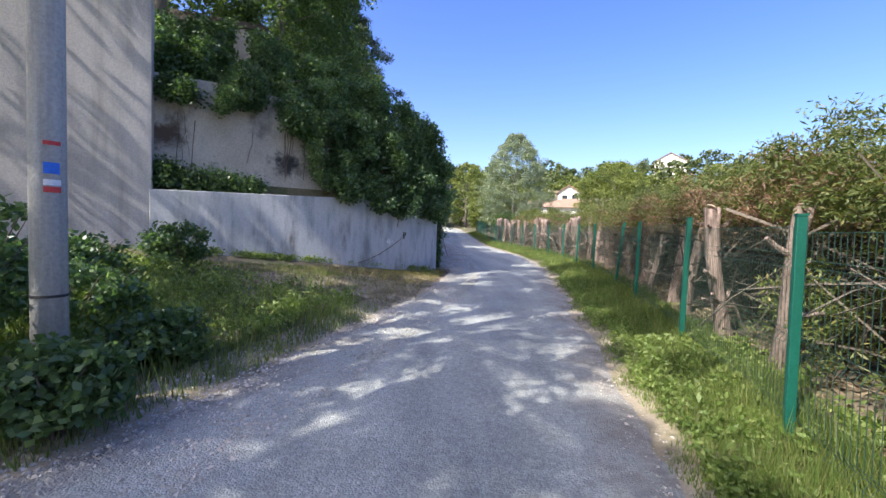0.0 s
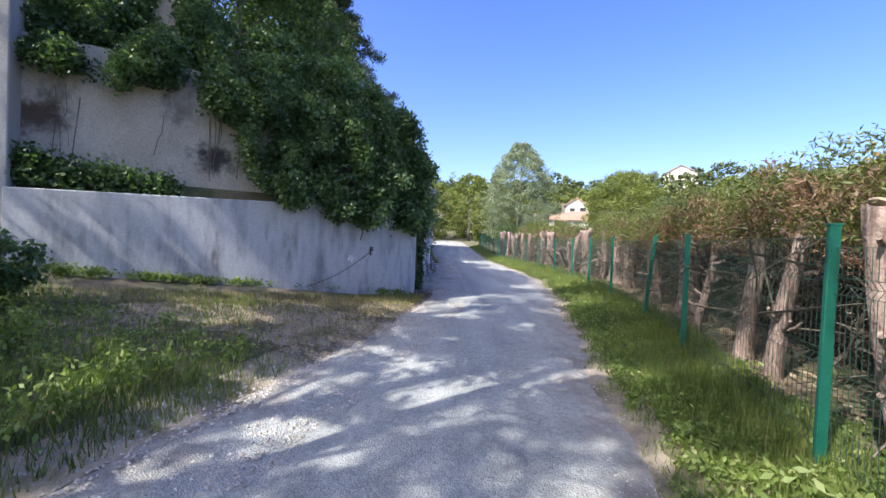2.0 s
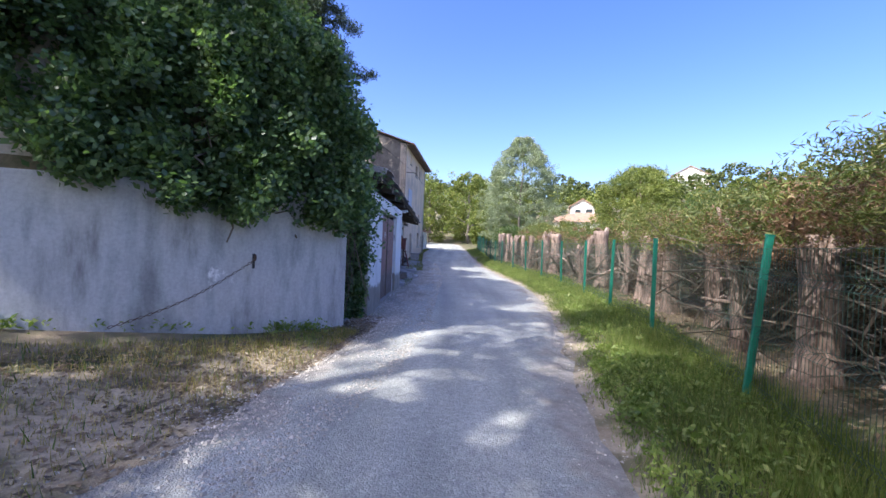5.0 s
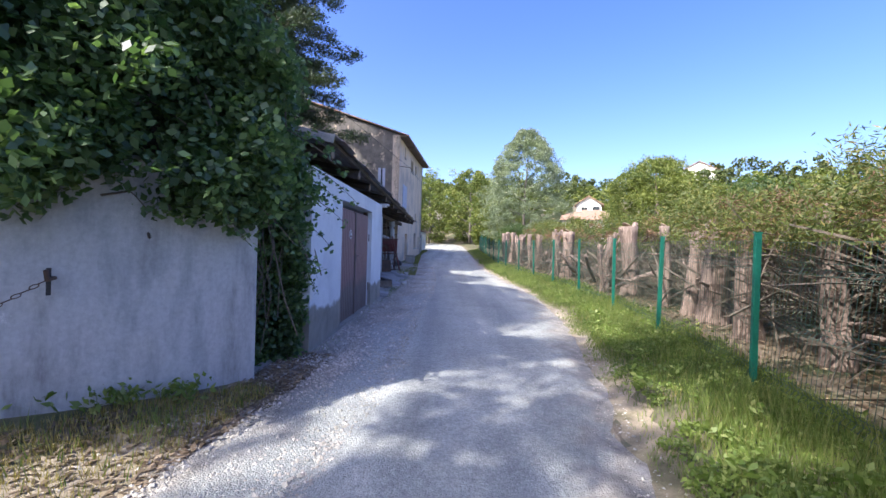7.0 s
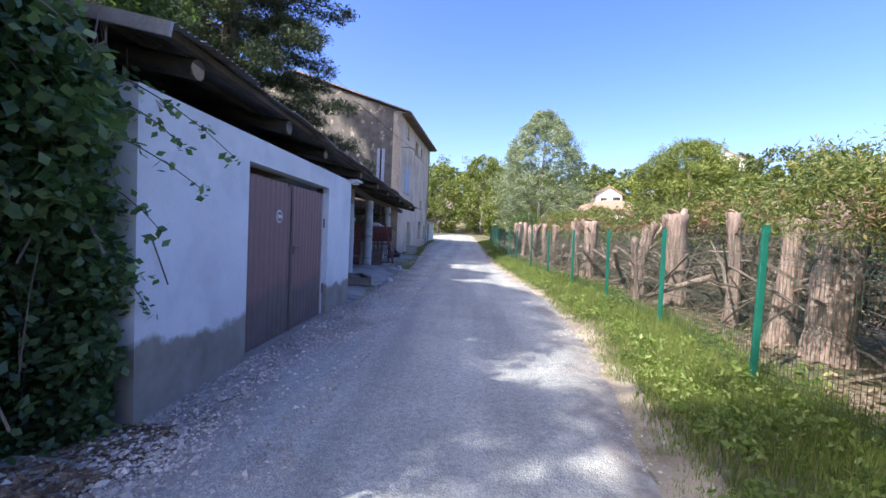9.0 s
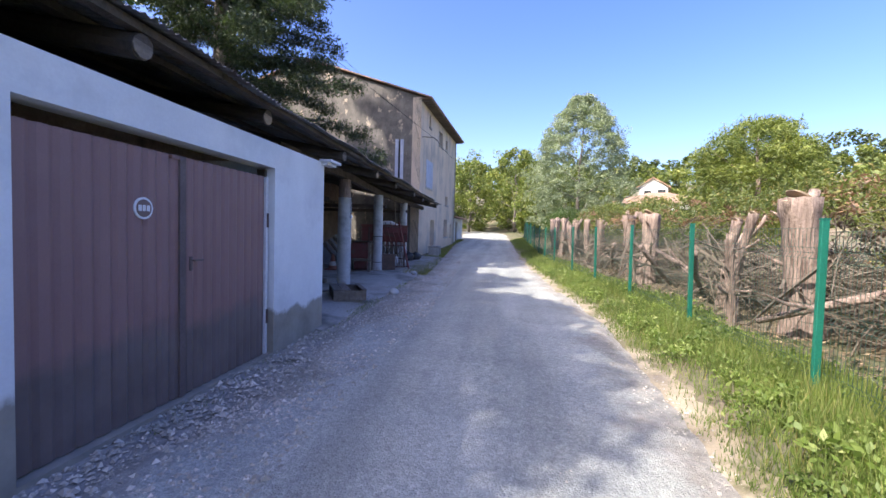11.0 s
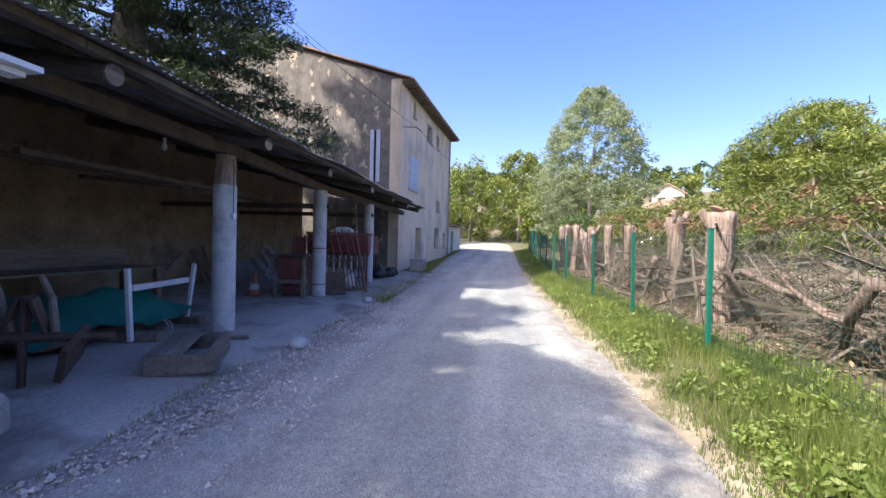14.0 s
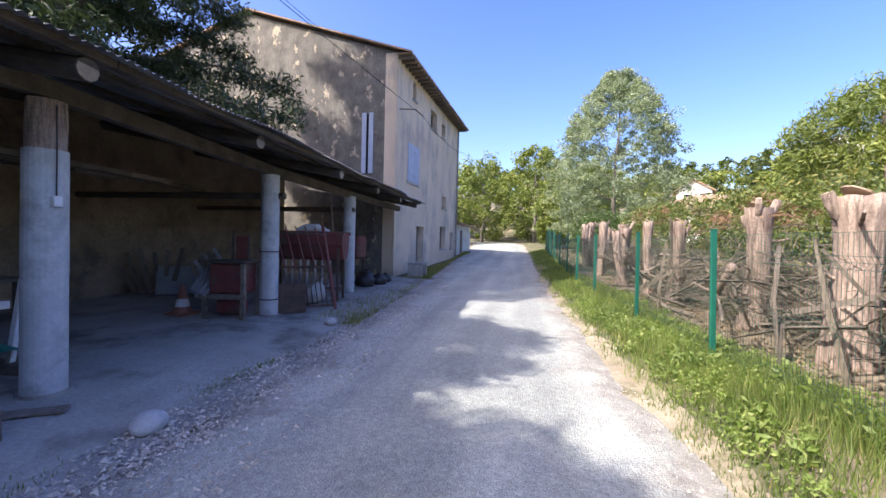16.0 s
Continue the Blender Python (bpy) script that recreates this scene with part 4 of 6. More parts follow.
def cut_trunk(x, y, r, h, seed, prongs=0, tilt=0.08):
    """prongs: thick forked limbs that leave the trunk near its top, sawn off short."""
    rd = random.Random(seed + 900)
    z = float(ground_z(x, y))
    bm, top = trunk_mesh(r, h, seed, tilt)
    t = thing("cut_trunk", pose(x, y, z, 0, 0, 0), "sawn-off reddish cypress trunk with fluted peeling bark", "tree trunk", "cut cypress row")
    part("trunk", bm, BARK, t, smooth=True)
    part("sawn_top", tube(bmesh.new(), [top, top + Vector((0.01, 0, 0.014))], r * 0.92, 14, 0.06), PALE_WOOD, t, "pale sawn top")
    for k in range(prongs):
        a = k * 6.28 / prongs + rd.uniform(-0.5, 0.5)
        out = Vector((math.cos(a), math.sin(a), 0))
        p0 = Vector((top.x, top.y, h * rd.uniform(0.74, 0.9)))
        rr, L = r * rd.uniform(0.26, 0.38), rd.uniform(0.2, 0.36)
        p1 = p0 + out * (0.6 * r + 0.2 * L) + Vector((0, 0, 0.6 * L))
        p2 = p1 + out * 0.25 * L + Vector((0, 0, 0.6 * L))
        part("limb", tube(bmesh.new(), [p0, p1, p2], [rr * 1.25, rr, rr * 0.92], 11, 0.06), BARK, t, smooth=True)
        part("sawn_end", tube(bmesh.new(), [p2, p2 + (p2 - p1).normalized() * 0.01], rr * 0.86, 11, 0.05), PALE_WOOD, t, "pale sawn limb end")
    for k in range(rd.randint(4, 8)):
        a, z0 = rd.uniform(0, 6.28), rd.uniform(0.25, 0.93) * h
        L, rr = rd.uniform(0.05, 0.3) + r, rd.uniform(0.01, 0.03)
        d = Vector((math.cos(a), math.sin(a), rd.uniform(-0.1, 0.6))).normalized()
        p0 = Vector((top.x * z0 / h, top.y * z0 / h, z0)) + Vector((d.x, d.y, 0)) * r * 0.5
        part("branch_stub", tube(bmesh.new(), [p0, p0 + d * L * 0.6, p0 + d * L + Vector((0, 0, 0.03))], [rr * 1.2, rr, rr * 0.8], 7, 0.05), BARK, t)
    return t


# along the lane, behind the fence, radius, height, sawn limbs
TRUNKS = [(1.2, 0.6, 0.08, 1.7, 0), (3.8, 0.5, 0.075, 1.65, 0), (4.9, 0.5, 0.09, 1.7, 0), (6.8, 0.6, 0.085, 1.75, 0), (7.5, 0.65, 0.10, 1.6, 4), (8.95, 0.55, 0.07, 1.6, 0), (10.65, 1.0, 0.20, 1.62, 0), (12.0, 0.9, 0.10, 1.85, 2), (13.65, 1.37, 0.15, 1.98, 2), (15.05, 1.2, 0.19, 1.7, 0), (16.3, 1.35, 0.25, 1.92, 3),
          (17.1, 1.32, 0.155, 1.75, 0), (18.3, 1.35, 0.11, 1.9, 0), (20.0, 1.26, 0.235, 1.95, 2), (20.9, 0.8, 0.07, 1.45, 1), (21.75, 1.2, 0.085, 1.8, 1), (22.15, 1.32, 0.085, 1.7, 0), (25.35, 1.32, 0.23, 1.9, 2), (27.35, 1.5, 0.19, 1.95, 3), (29.9, 1.4, 0.15, 1.85, 1), (31.5, 1.35, 0.12, 1.9, 0)]
TRUNKS += [(32.6 + 1.05 * k, 1.1 + 0.25 * (k % 3), 0.11 + 0.025 * (k * 7 % 4), 1.7 + 0.09 * (k * 5 % 4), k % 2) for k in range(9)]
for i, (y, dx, r, h, prongs) in enumerate(TRUNKS):
    cut_trunk(float(fence_x(y)) + dx, y, 0.86 * r, h - 0.06, 100 + i, prongs, 0.3 if r < 0.115 else 0.07)
# fallen cut stems lying across the brushwood
for i, (y, dx, L, rz, ry) in enumerate(((22.4, 1.0, 1.9, 60, 28), (23.3, 1.3, 2.1, 115, -22), (24.0, 0.9, 1.6, 40, 35), (19.4, 1.1, 1.5, 130, 24), (27.6, 1.2, 1.7, 75, 30))):
    x = float(fence_x(y)) + dx
    t = thing("fallen_log", pose(x, y, float(ground_z(x, y)) + 0.35 + 0.25 * abs(math.sin(radians(ry))) * L, 0, ry, rz), "bare pale cut stem lying in the brushwood", "log", "fallen logs")
    part("log", tube(bmesh.new(), [(-L / 2, 0, 0), (0, 0.05, 0.02), (L / 2, 0, 0)], [0.06, 0.05, 0.04], 9, 0.06), BARK, t, smooth=True)
    part("side_branch", tube(bmesh.new(), [(0.1, 0.04, 0.02), (0.3, 0.2, 0.15), (0.42, 0.35, 0.32)], [0.03, 0.024, 0.016], 7), BARK, t)
random.seed(5)

# brushwood heaped behind the fence
def sticks(n, y0, y1, dx0, dx1, z0, z1, lmin, lmax, rad, seed):
    r = np.random.default_rng(seed)
    y = r.uniform(y0, y1, n)
    x = fence_x(y) + r.uniform(dx0, dx1, n)
    z = ground_z(x, y) + r.uniform(z0, z1, n) ** 1.0
    c = np.stack([x, y, z], 1)
    d = unit(r.normal(size=(n, 3)) * np.array([1, 1, 0.6])) * r.uniform(lmin, lmax, (n, 1)) / 2
    s1 = unit(np.cross(d, r.normal(size=(n, 3)))) * (rad * r.uniform(0.5, 1.6, (n, 1)))
    s2 = unit(np.cross(d, s1)) * np.linalg.norm(s1, axis=1, keepdims=True)
    s3 = -(s1 + s2) * 0.7
    bend = r.normal(size=(n, 3)) * 0.05
    out = []
    for a, b in ((s1, s2), (s2, s3), (s3, s1)):
        out.append(np.stack([c - d + a, c - d + b, c + bend + b, c + bend + a], 1))
        out.append(np.stack([c + bend + a, c + bend + b, c + d + b * 0.5, c + d + a * 0.5], 1))
    return np.concatenate(out).reshape(-1, 3)


brush = np.concatenate([sticks(2600, 3.0, 19, 1.65, 2.8, 0.05, 1.7, 0.3, 1.0, 0.005, 1), sticks(3600, 18, 40, 1.25, 2.7, 0.02, 1.1, 0.4, 1.5, 0.006, 2), sticks(120, 14, 36, 0.7, 1.8, 0.1, 1.0, 1.0, 2.0, 0.02, 3), sticks(420, 0, 15, 0.5, 2.0, 0.2, 1.6, 0.5, 1.6, 0.011, 4), sticks(1100, 6, 30, 1.35, 2.3, 0.1, 1.7, 0.25, 0.8, 0.005, 5)])
tagged(np_mesh("brushwood", brush, 4, TWIG), "heaps of dry cut branches behind the fence", "brushwood", "", "stuff")

# ---- trees and foliage ----
def limbs(bm, base, top, r, n, reach, seed, start=0.3, rise=0.5, sides=7):
    """A tapered trunk from base to top and n limbs; gives the limbs' ends."""
    rd = random.Random(seed)
    base, top = Vector(base), Vector(top)
    k = 7
    pts = [base.lerp(top, i / k) + Vector((rd.uniform(-1, 1), rd.uniform(-1, 1), 0)) * (0.02 * (top - base).length * (0 < i < k)) for i in range(k + 1)]
    tube(bm, pts, [r * (1.0 - 0.85 * i / k) for i in range(k + 1)], sides + 2, 0.05)
    ends, arms = [], []
    for j in range(n):
        s = start + (1 - start) * (j + rd.random()) / n
        p = base.lerp(top, s)
        a = j * 2.4 + rd.uniform(-0.4, 0.4)
        L = reach * (1.15 - 0.75 * s) * rd.uniform(0.7, 1.15)
        d = Vector((math.cos(a), math.sin(a), rise * rd.uniform(0.5, 1.4)))
        q1, q2 = p + d * L * 0.5, p + d * L + Vector((0, 0, 0.12 * L))
        arms.append(tube(bmesh.new(), [p, q1, q2], [r * 0.4 * (1.1 - s), r * 0.22 * (1.1 - s), r * 0.06], 5, cap=False))
    return arms


def tree(name, base, height, radius, crown_from, leaf_mat, bark, label, category, n_clump, per, leaf, clump_r, seed, shape="round", group="", trunk_r=None, lean=(0, 0), shell=0.45):
    x, y = base
    z = float(ground_z(x, y)) if len(base) == 2 else base[2]
    return tree_at(name, (x, y, z), height, radius, crown_from, leaf_mat, bark, label, category, n_clump, per, leaf, clump_r, seed, shape, group, trunk_r, lean, shell)


def tree_at(name, base, height, radius, crown_from, leaf_mat, bark, label, category, n_clump, per, leaf, clump_r, seed, shape="round", group="", trunk_r=None, lean=(0, 0), shell=0.45):
    global rng
    rng = np.random.default_rng(seed)
    t = thing(name, pose(*base), label, category, group)
    bm = bmesh.new()
    r = trunk_r or height * 0.022
    arms = limbs(bm, (0, 0, -0.3), (lean[0], lean[1], height * 0.93), r, 16, radius, seed, crown_from / height, 0.45)
    part("trunk", bm, bark, t, smooth=True)
    for arm in arms:
        part("limb", arm, bark, t, smooth=True)
    s = rng.uniform(0, 1, n_clump)
    a = rng.uniform(0, 2 * np.pi, n_clump)
    if shape == "round":
        w = np.sqrt(np.clip(1 - (2 * s - 0.9) ** 2 / 1.25, 0.02, 1))
    elif shape == "egg":
        w = np.interp(s, [0, 0.15, 0.4, 0.65, 0.85, 1.0], [0.7, 0.95, 1.0, 0.82, 0.52, 0.16])
    elif shape == "column":
        w = np.clip(np.sin(np.pi * np.clip(s * 0.85 + 0.12, 0, 1)), 0.08, 1) ** 0.7 * (1.05 - 0.45 * s)
    else:
        w = np.clip(1.08 - s, 0.05, 1) ** 0.75
    rr = radius * w * np.sqrt(rng.uniform(shell, 1.0, n_clump)) * rng.uniform(0.72, 1.12, n_clump)
    c = np.stack([np.cos(a) * rr + lean[0] * s, np.sin(a) * rr + lean[1] * s, crown_from + (height - crown_from) * s], 1)
    pts = clumps(c, clump_r * rng.uniform(0.6, 1.25, n_clump), per, 0.75)
    np_mesh("crown", leaf_quads(pts, leaf[0], leaf[1], 0.3).reshape(-1, 3), 4, leaf_mat, t)
    return t


# big cedar behind the shed: level sprays of needles
rng = np.random.default_rng(21)
t = thing("cedar", pose(-7.4, 27.6, 2.5), "large dark cedar with drooping sprays behind the shed", "tree")
bm = bmesh.new()
tube(bm, [(0, 0, -0.5), (0.1, 0, 5), (0.0, 0.1, 12), (0, 0, 17.0)], [0.5, 0.4, 0.22, 0.04], 10, 0.04)
sprays = []
for j in range(96):
    zz = 1.9 + 14.8 * (j / 96)
    a = j * 2.399
    L = 5.5 * (1 - (zz / 18.0) ** 1.9) * random.uniform(0.72, 1.12)
    d = np.array([math.cos(a), math.sin(a), 0.0])
    q = [np.array([0, 0, zz]) + d * L * s + np.array([0, 0, 0.5 * s * L * 0.3 - 0.55 * s * s * L * 0.32]) for s in (0, 0.35, 0.7, 1.0)]
    part("limb", tube(bmesh.new(), q, [0.09, 0.06, 0.035, 0.012], 5, cap=False), GREY_BARK, t, smooth=True)
    for s in np.linspace(0.22, 1.02, 11):
        p = np.array([0, 0, zz]) + d * L * s + np.array([0, 0, 0.15 * s * L - 0.176 * s * s * L])
        side = np.array([-d[1], d[0], 0])
        for k in range(4):
            sprays.append(p + side * random.uniform(-1, 1) * 0.75 * (1.15 - s * 0.6) + np.array([0, 0, random.uniform(-0.35, 0.05)]))
part("trunk", bm, GREY_BARK, t, smooth=True)
pts = clumps(np.array(sprays), 0.42, 68, 0.6, 0.1)
np_mesh("crown", leaf_quads(pts, 0.15, 0.042, 0.5, np.array([0, 0, -0.5])).reshape(-1, 3), 4, CEDAR, t)

# trees on the terrace above the lane and behind the start, which shade the lane
tree_at("terrace_tree", (-5.6, 14.8, 4.8), 7.2, 2.9, 0.4, BROADLEAF, GREY_BARK, "leafy tree on the terrace above the retaining wall", "tree", 260, 170, (0.12, 0.075), 0.6, 31, group="terrace trees")
tree_at("terrace_tree", (-5.9, 19.4, 2.9), 8.4, 2.6, 2.6, BROADLEAF, GREY_BARK, "leafy tree rising behind the shed roof", "tree", 190, 170, (0.12, 0.075), 0.6, 32, group="terrace trees")
tree_at("terrace_tree", (-7.4, 10.9, 5.2), 9.0, 3.5, 2.4, BROADLEAF, GREY_BARK, "leafy tree on the terrace above the retaining wall", "tree", 210, 150, (0.13, 0.085), 0.6, 33, group="terrace trees")
for i, (x, y, h, r) in enumerate(((-7.0, -4.8, 10.5, 3.0), (-6.6, 4.2, 13.8, 4.2), (-3.0, -8.0, 9.0, 3.0), (-5.9, 1.2, 13.0, 3.5), (-6.0, -2.0, 9.0, 2.4), (-10.4, 3.4, 9.0, 2.6))):
    tree("roadside_tree", (x, y), h, r, (3.0, 8.8, 3.0, 5.0, 4.0, 2.4)[i], BROADLEAF, GREY_BARK, "leafy roadside tree casting dappled shade", "tree", (140, 200, 140, 200, 36, 65)[i], 130, (0.14, 0.09), 0.5, 41 + i, group="roadside trees")

# ivy and bramble over the retaining walls
def along(line, s):
    p = np.array(line, float)
    seg = np.linalg.norm(np.diff(p, axis=0), axis=1)
    cum = np.concatenate([[0], np.cumsum(seg)]) / seg.sum()
    return np.stack([np.interp(s, cum, p[:, 0]), np.interp(s, cum, p[:, 1])], 1)


rng = np.random.default_rng(51)
CREST = WALL_LINE + [(0.0, 13.5), (-0.1, 14.1)]
n = 3900
s, v = rng.uniform(0, 1, n), rng.uniform(0, 1, n)
base = along(CREST, s)
zlow = np.interp(s, [0, 0.03, 0.15, 0.25, 0.32, 0.37, 0.41, 0.46, 0.54, 0.68, 0.93, 1.0], [4.1, 4.2, 4.1, 4.35, 4.0, 3.6, 2.7, 2.4, 2.1, 2.0, 1.9, 1.1])
zlow = zlow + 0.10 * np.sin(37 * s) + 0.09 * np.sin(71 * s + 1)
zhigh = np.interp(s, [0, 0.25, 0.5, 0.75, 0.92, 1.0], [6.4, 6.6, 6.0, 5.0, 3.5, 2.3])
zz = zlow + (zhigh - zlow) * v ** 1.15
depth = np.where(zz < 4.0, -0.1 + 0.12 * (zz - 2.0), 0.14 + 0.7 * (zz - 4.0)) + rng.normal(0, 0.2, n) + 0.5 * smooth(0.84, 0.95, s) + 0.12 * np.sin(23 * s) * np.sin(3.1 * zz)
depth = np.where(s > 0.6, depth * 0.8 - 0.1 * smooth(0.6, 0.8, s), depth + 0.1)
dirn = np.stack([np.interp(s, [0, 0.7, 1], [-0.5, -0.6, -1.0]), np.interp(s, [0, 0.7, 1], [0.86, 0.8, 0.15])], 1)
depth = depth + 0.2 * wob(s * 40 + 3, zz * 3)
keep = wob(s * 26, zz * 2.0) + rng.normal(0, 0.25, n) > np.where(s < 0.42, -0.2, -0.6)
c = np.concatenate([base + dirn * depth[:, None], zz[:, None]], 1)[keep]
pts = clumps(c, 0.25, 78, 1.0, 0.15)
t = thing("ivy", pose(0, 0, 0), "dense dark ivy and bramble hanging over the retaining wall", "ivy")
np_mesh("leaves", leaf_quads(pts, 0.078, 0.054, 0.35).reshape(-1, 3), 4, IVY, t)
# low patch of ivy on the ledge by the tall wall
n = 150
s = rng.uniform(0.0, 0.29, n)
b = along(WALL_LINE, s)
c = np.concatenate([b + np.array([-0.12, 0.2]), 2.2 + rng.uniform(0, 0.55, (n, 1)) * (1 - s[:, None] * 2)], 1)
np_mesh("leaves", leaf_quads(clumps(c, rng.uniform(0.08, 0.3, n), 40, 1.0, 0.2), 0.075, 0.055, 0.25).reshape(-1, 3), 4, IVY, t)
# curtain of stems and leaves in the gap between wall and garage
bm = bmesh.new()
for k in range(46):
    x0, y0 = random.uniform(-0.4, 0.02), random.uniform(13.05, 14.3)
    z0, z1 = random.uniform(2.0, 3.2), random.uniform(0.3, 1.6)
    q = [(x0, y0, z0)]
    for j in range(1, 5):
        q.append((q[-1][0] + random.uniform(-0.12, 0.13), q[-1][1] + random.uniform(-0.16, 0.16), z0 + (z1 - z0) * j / 4))
    tube(bm, q, random.uniform(0.003, 0.008), 4, cap=False)
for k in range(260):
    s0 = np.array([random.random()])
    if s0[0] < 0.42 and k % 6:
        continue
    p = along(CREST, s0)[0]
    z0 = random.uniform(2.3, 4.6) if s0[0] > 0.62 else random.uniform(3.5, 4.8)
    q = [(p[0] - 0.12 - 0.4 * max(0, z0 - 3.4), p[1] + 0.1 + 0.5 * max(0, z0 - 3.4), z0)]
    for j in range(1, 4):
        sway = 1.0 if s0[0] > 0.62 else 0.3
        q.append((q[-1][0] + sway * random.uniform(-0.2, 0.25), q[-1][1] + sway * random.uniform(-0.3, 0.1), q[-1][2] - random.uniform(0.05, 0.35) * (1.0 if s0[0] > 0.62 else 1.6)))
    tube(bm, q, random.uniform(0.004, 0.012), 4, cap=False)
part("stem", bm, TWIG, t, "pale bare vine stems")["kind"] = "stuff"
c = np.stack([rng.uniform(-0.55, -0.08, 420), rng.uniform(13.3, 14.1, 420), rng.uniform(0.15, 2.8, 420)], 1)
np_mesh("leaves", leaf_quads(clumps(c, 0.2, 24, 1.0, 0.2), 0.07, 0.045, 0.2).reshape(-1, 3), 4, IVY, t)
c = np.stack([rng.uniform(-0.5, 0.12, 170), rng.uniform(13.8, 14.08, 170), rng.uniform(0.1, 1.5, 170)], 1)
np_mesh("leaves", leaf_quads(clumps(c, 0.13, 30, 1.0, 0.1), 0.07, 0.045, 0.2).reshape(-1, 3), 4, IVY, t)
# loose sprays of leaves that reach out over the wall corner and the garage wall
tips = []
bm = bmesh.new()
for k in range(34):
    s0 = random.uniform(0.62, 1.0)
    p = along(CREST, np.array([s0]))[0]
    z0 = random.uniform(2.0, 3.6) if s0 < 0.92 else random.uniform(1.6, 2.9)
    q = [np.array([p[0] - 0.1, p[1], z0])]
    d = np.array([random.uniform(0.05, 0.2), random.uniform(-0.05, 0.16), random.uniform(-0.08, 0.06)])
    for j in range(5):
        q.append(q[-1] + d)
        d = d + np.array([0, 0, -0.035])
        tips.append(q[-1])
    tube(bm, q, [0.008, 0.007, 0.006, 0.005, 0.004, 0.003], 4, cap=False)
part("stem", bm, TWIG, t)["kind"] = "stuff"
np_mesh("leaves", leaf_quads(clumps(np.array(tips), 0.1, 9, 1.0, 0.1), 0.065, 0.04, 0.3).reshape(-1, 3), 4, IVY, t)
# added dark sheet that stands in for the deep shade of the gap
tagged(structure("wall_gap", bx(-0.62, 13.1, 0.0, -0.52, 14.14, 2.4), DARK_WOOD, "dark sheet standing for the shade behind the hanging ivy", "wall"))

# hedge: dying cypress foliage above the fence
rng = np.random.default_rng(61)
def hedge(n, y0, y1, dx, z, mat, per, cr, leaf, zfun=None):
    y = rng.uniform(y0, y1, n)
    x = fence_x(y) + rng.uniform(*dx, n)
    zz = ground_z(x, y) + rng.uniform(*z, n) * (1 if zfun is None else zfun(y))
    c = np.stack([x, y, zz], 1)
    return leaf_quads(clumps(c, cr * rng.uniform(0.6, 1.3, n), per, 0.6, 0.1), leaf[0], leaf[1], 0.4).reshape(-1, 3), mat


t = thing("hedge", pose(0, 0, 0), "overgrown half-dead cypress hedge, green and rusty brown", "hedge")
tall = lambda y: np.interp(y, [0, 2, 5, 7, 9, 13, 16], [0.92, 0.93, 0.95, 0.92, 0.9, 0.9, 0.88]) + 0.05 * np.sin(y * 2.1)
# DEAD_DARK clumps fill the depth with twigs coloured as if in shade
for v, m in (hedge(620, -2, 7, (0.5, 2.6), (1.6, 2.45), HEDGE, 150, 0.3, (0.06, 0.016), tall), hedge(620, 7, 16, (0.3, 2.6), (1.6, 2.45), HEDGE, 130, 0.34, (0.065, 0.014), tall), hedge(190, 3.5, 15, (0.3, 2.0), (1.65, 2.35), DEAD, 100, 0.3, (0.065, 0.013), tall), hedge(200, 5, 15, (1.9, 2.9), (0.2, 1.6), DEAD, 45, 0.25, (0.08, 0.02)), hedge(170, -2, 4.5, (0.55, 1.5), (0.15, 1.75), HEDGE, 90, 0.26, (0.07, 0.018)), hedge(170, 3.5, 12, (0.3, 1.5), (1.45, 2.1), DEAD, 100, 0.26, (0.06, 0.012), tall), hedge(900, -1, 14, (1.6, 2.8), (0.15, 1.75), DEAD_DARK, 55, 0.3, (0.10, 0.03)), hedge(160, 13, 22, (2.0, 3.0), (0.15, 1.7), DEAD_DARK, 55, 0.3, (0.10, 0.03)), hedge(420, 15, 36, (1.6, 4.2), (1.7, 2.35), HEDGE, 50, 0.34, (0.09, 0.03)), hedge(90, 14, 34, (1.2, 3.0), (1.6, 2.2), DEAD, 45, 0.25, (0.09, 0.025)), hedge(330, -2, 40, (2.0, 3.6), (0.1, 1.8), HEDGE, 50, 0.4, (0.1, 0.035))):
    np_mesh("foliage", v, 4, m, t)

# shrubs beyond the fence, pine, poplar
for i, (x, y, h, r) in enumerate(((11.5, 21, 3.2, 2.0), (10.6, 14.5, 3.4, 2.0), (13.8, 25, 3.3, 2.2), (12.2, 38.5, 1.9, 1.8), (15.5, 46, 2.0, 2.2), (9.6, 33.5, 2.7, 1.5), (13.5, 12, 3.2, 2.2), (19, 31, 3.6, 2.6), (9.5, 41, 2.6, 1.6), (7.4, 44, 2.4, 1.4))):
    tree("shrub", (x, y), h, r, 0.4, HEDGE if i % 3 else BROADLEAF, GREY_BARK, "leafy green shrub in the garden past the fence", "shrub", 60, 130, (0.11, 0.055), 0.5, 71 + i, group="garden shrubs")
tree("pine", (16.8, 38.9), 7.0, 3.6, 0.4, PINE, BARK, "rounded yellow-green pine tree in the garden", "tree", 300, 200, (0.22, 0.045), 0.7, 91, trunk_r=0.2)
tree("poplar", (9.0, 48.0), 11.4, 4.3, 0.3, POPLAR, GREY_BARK, "tall silvery poplar beside the lane", "tree", 1150, 90, (0.10, 0.07), 0.42, 93, "egg", trunk_r=0.16)

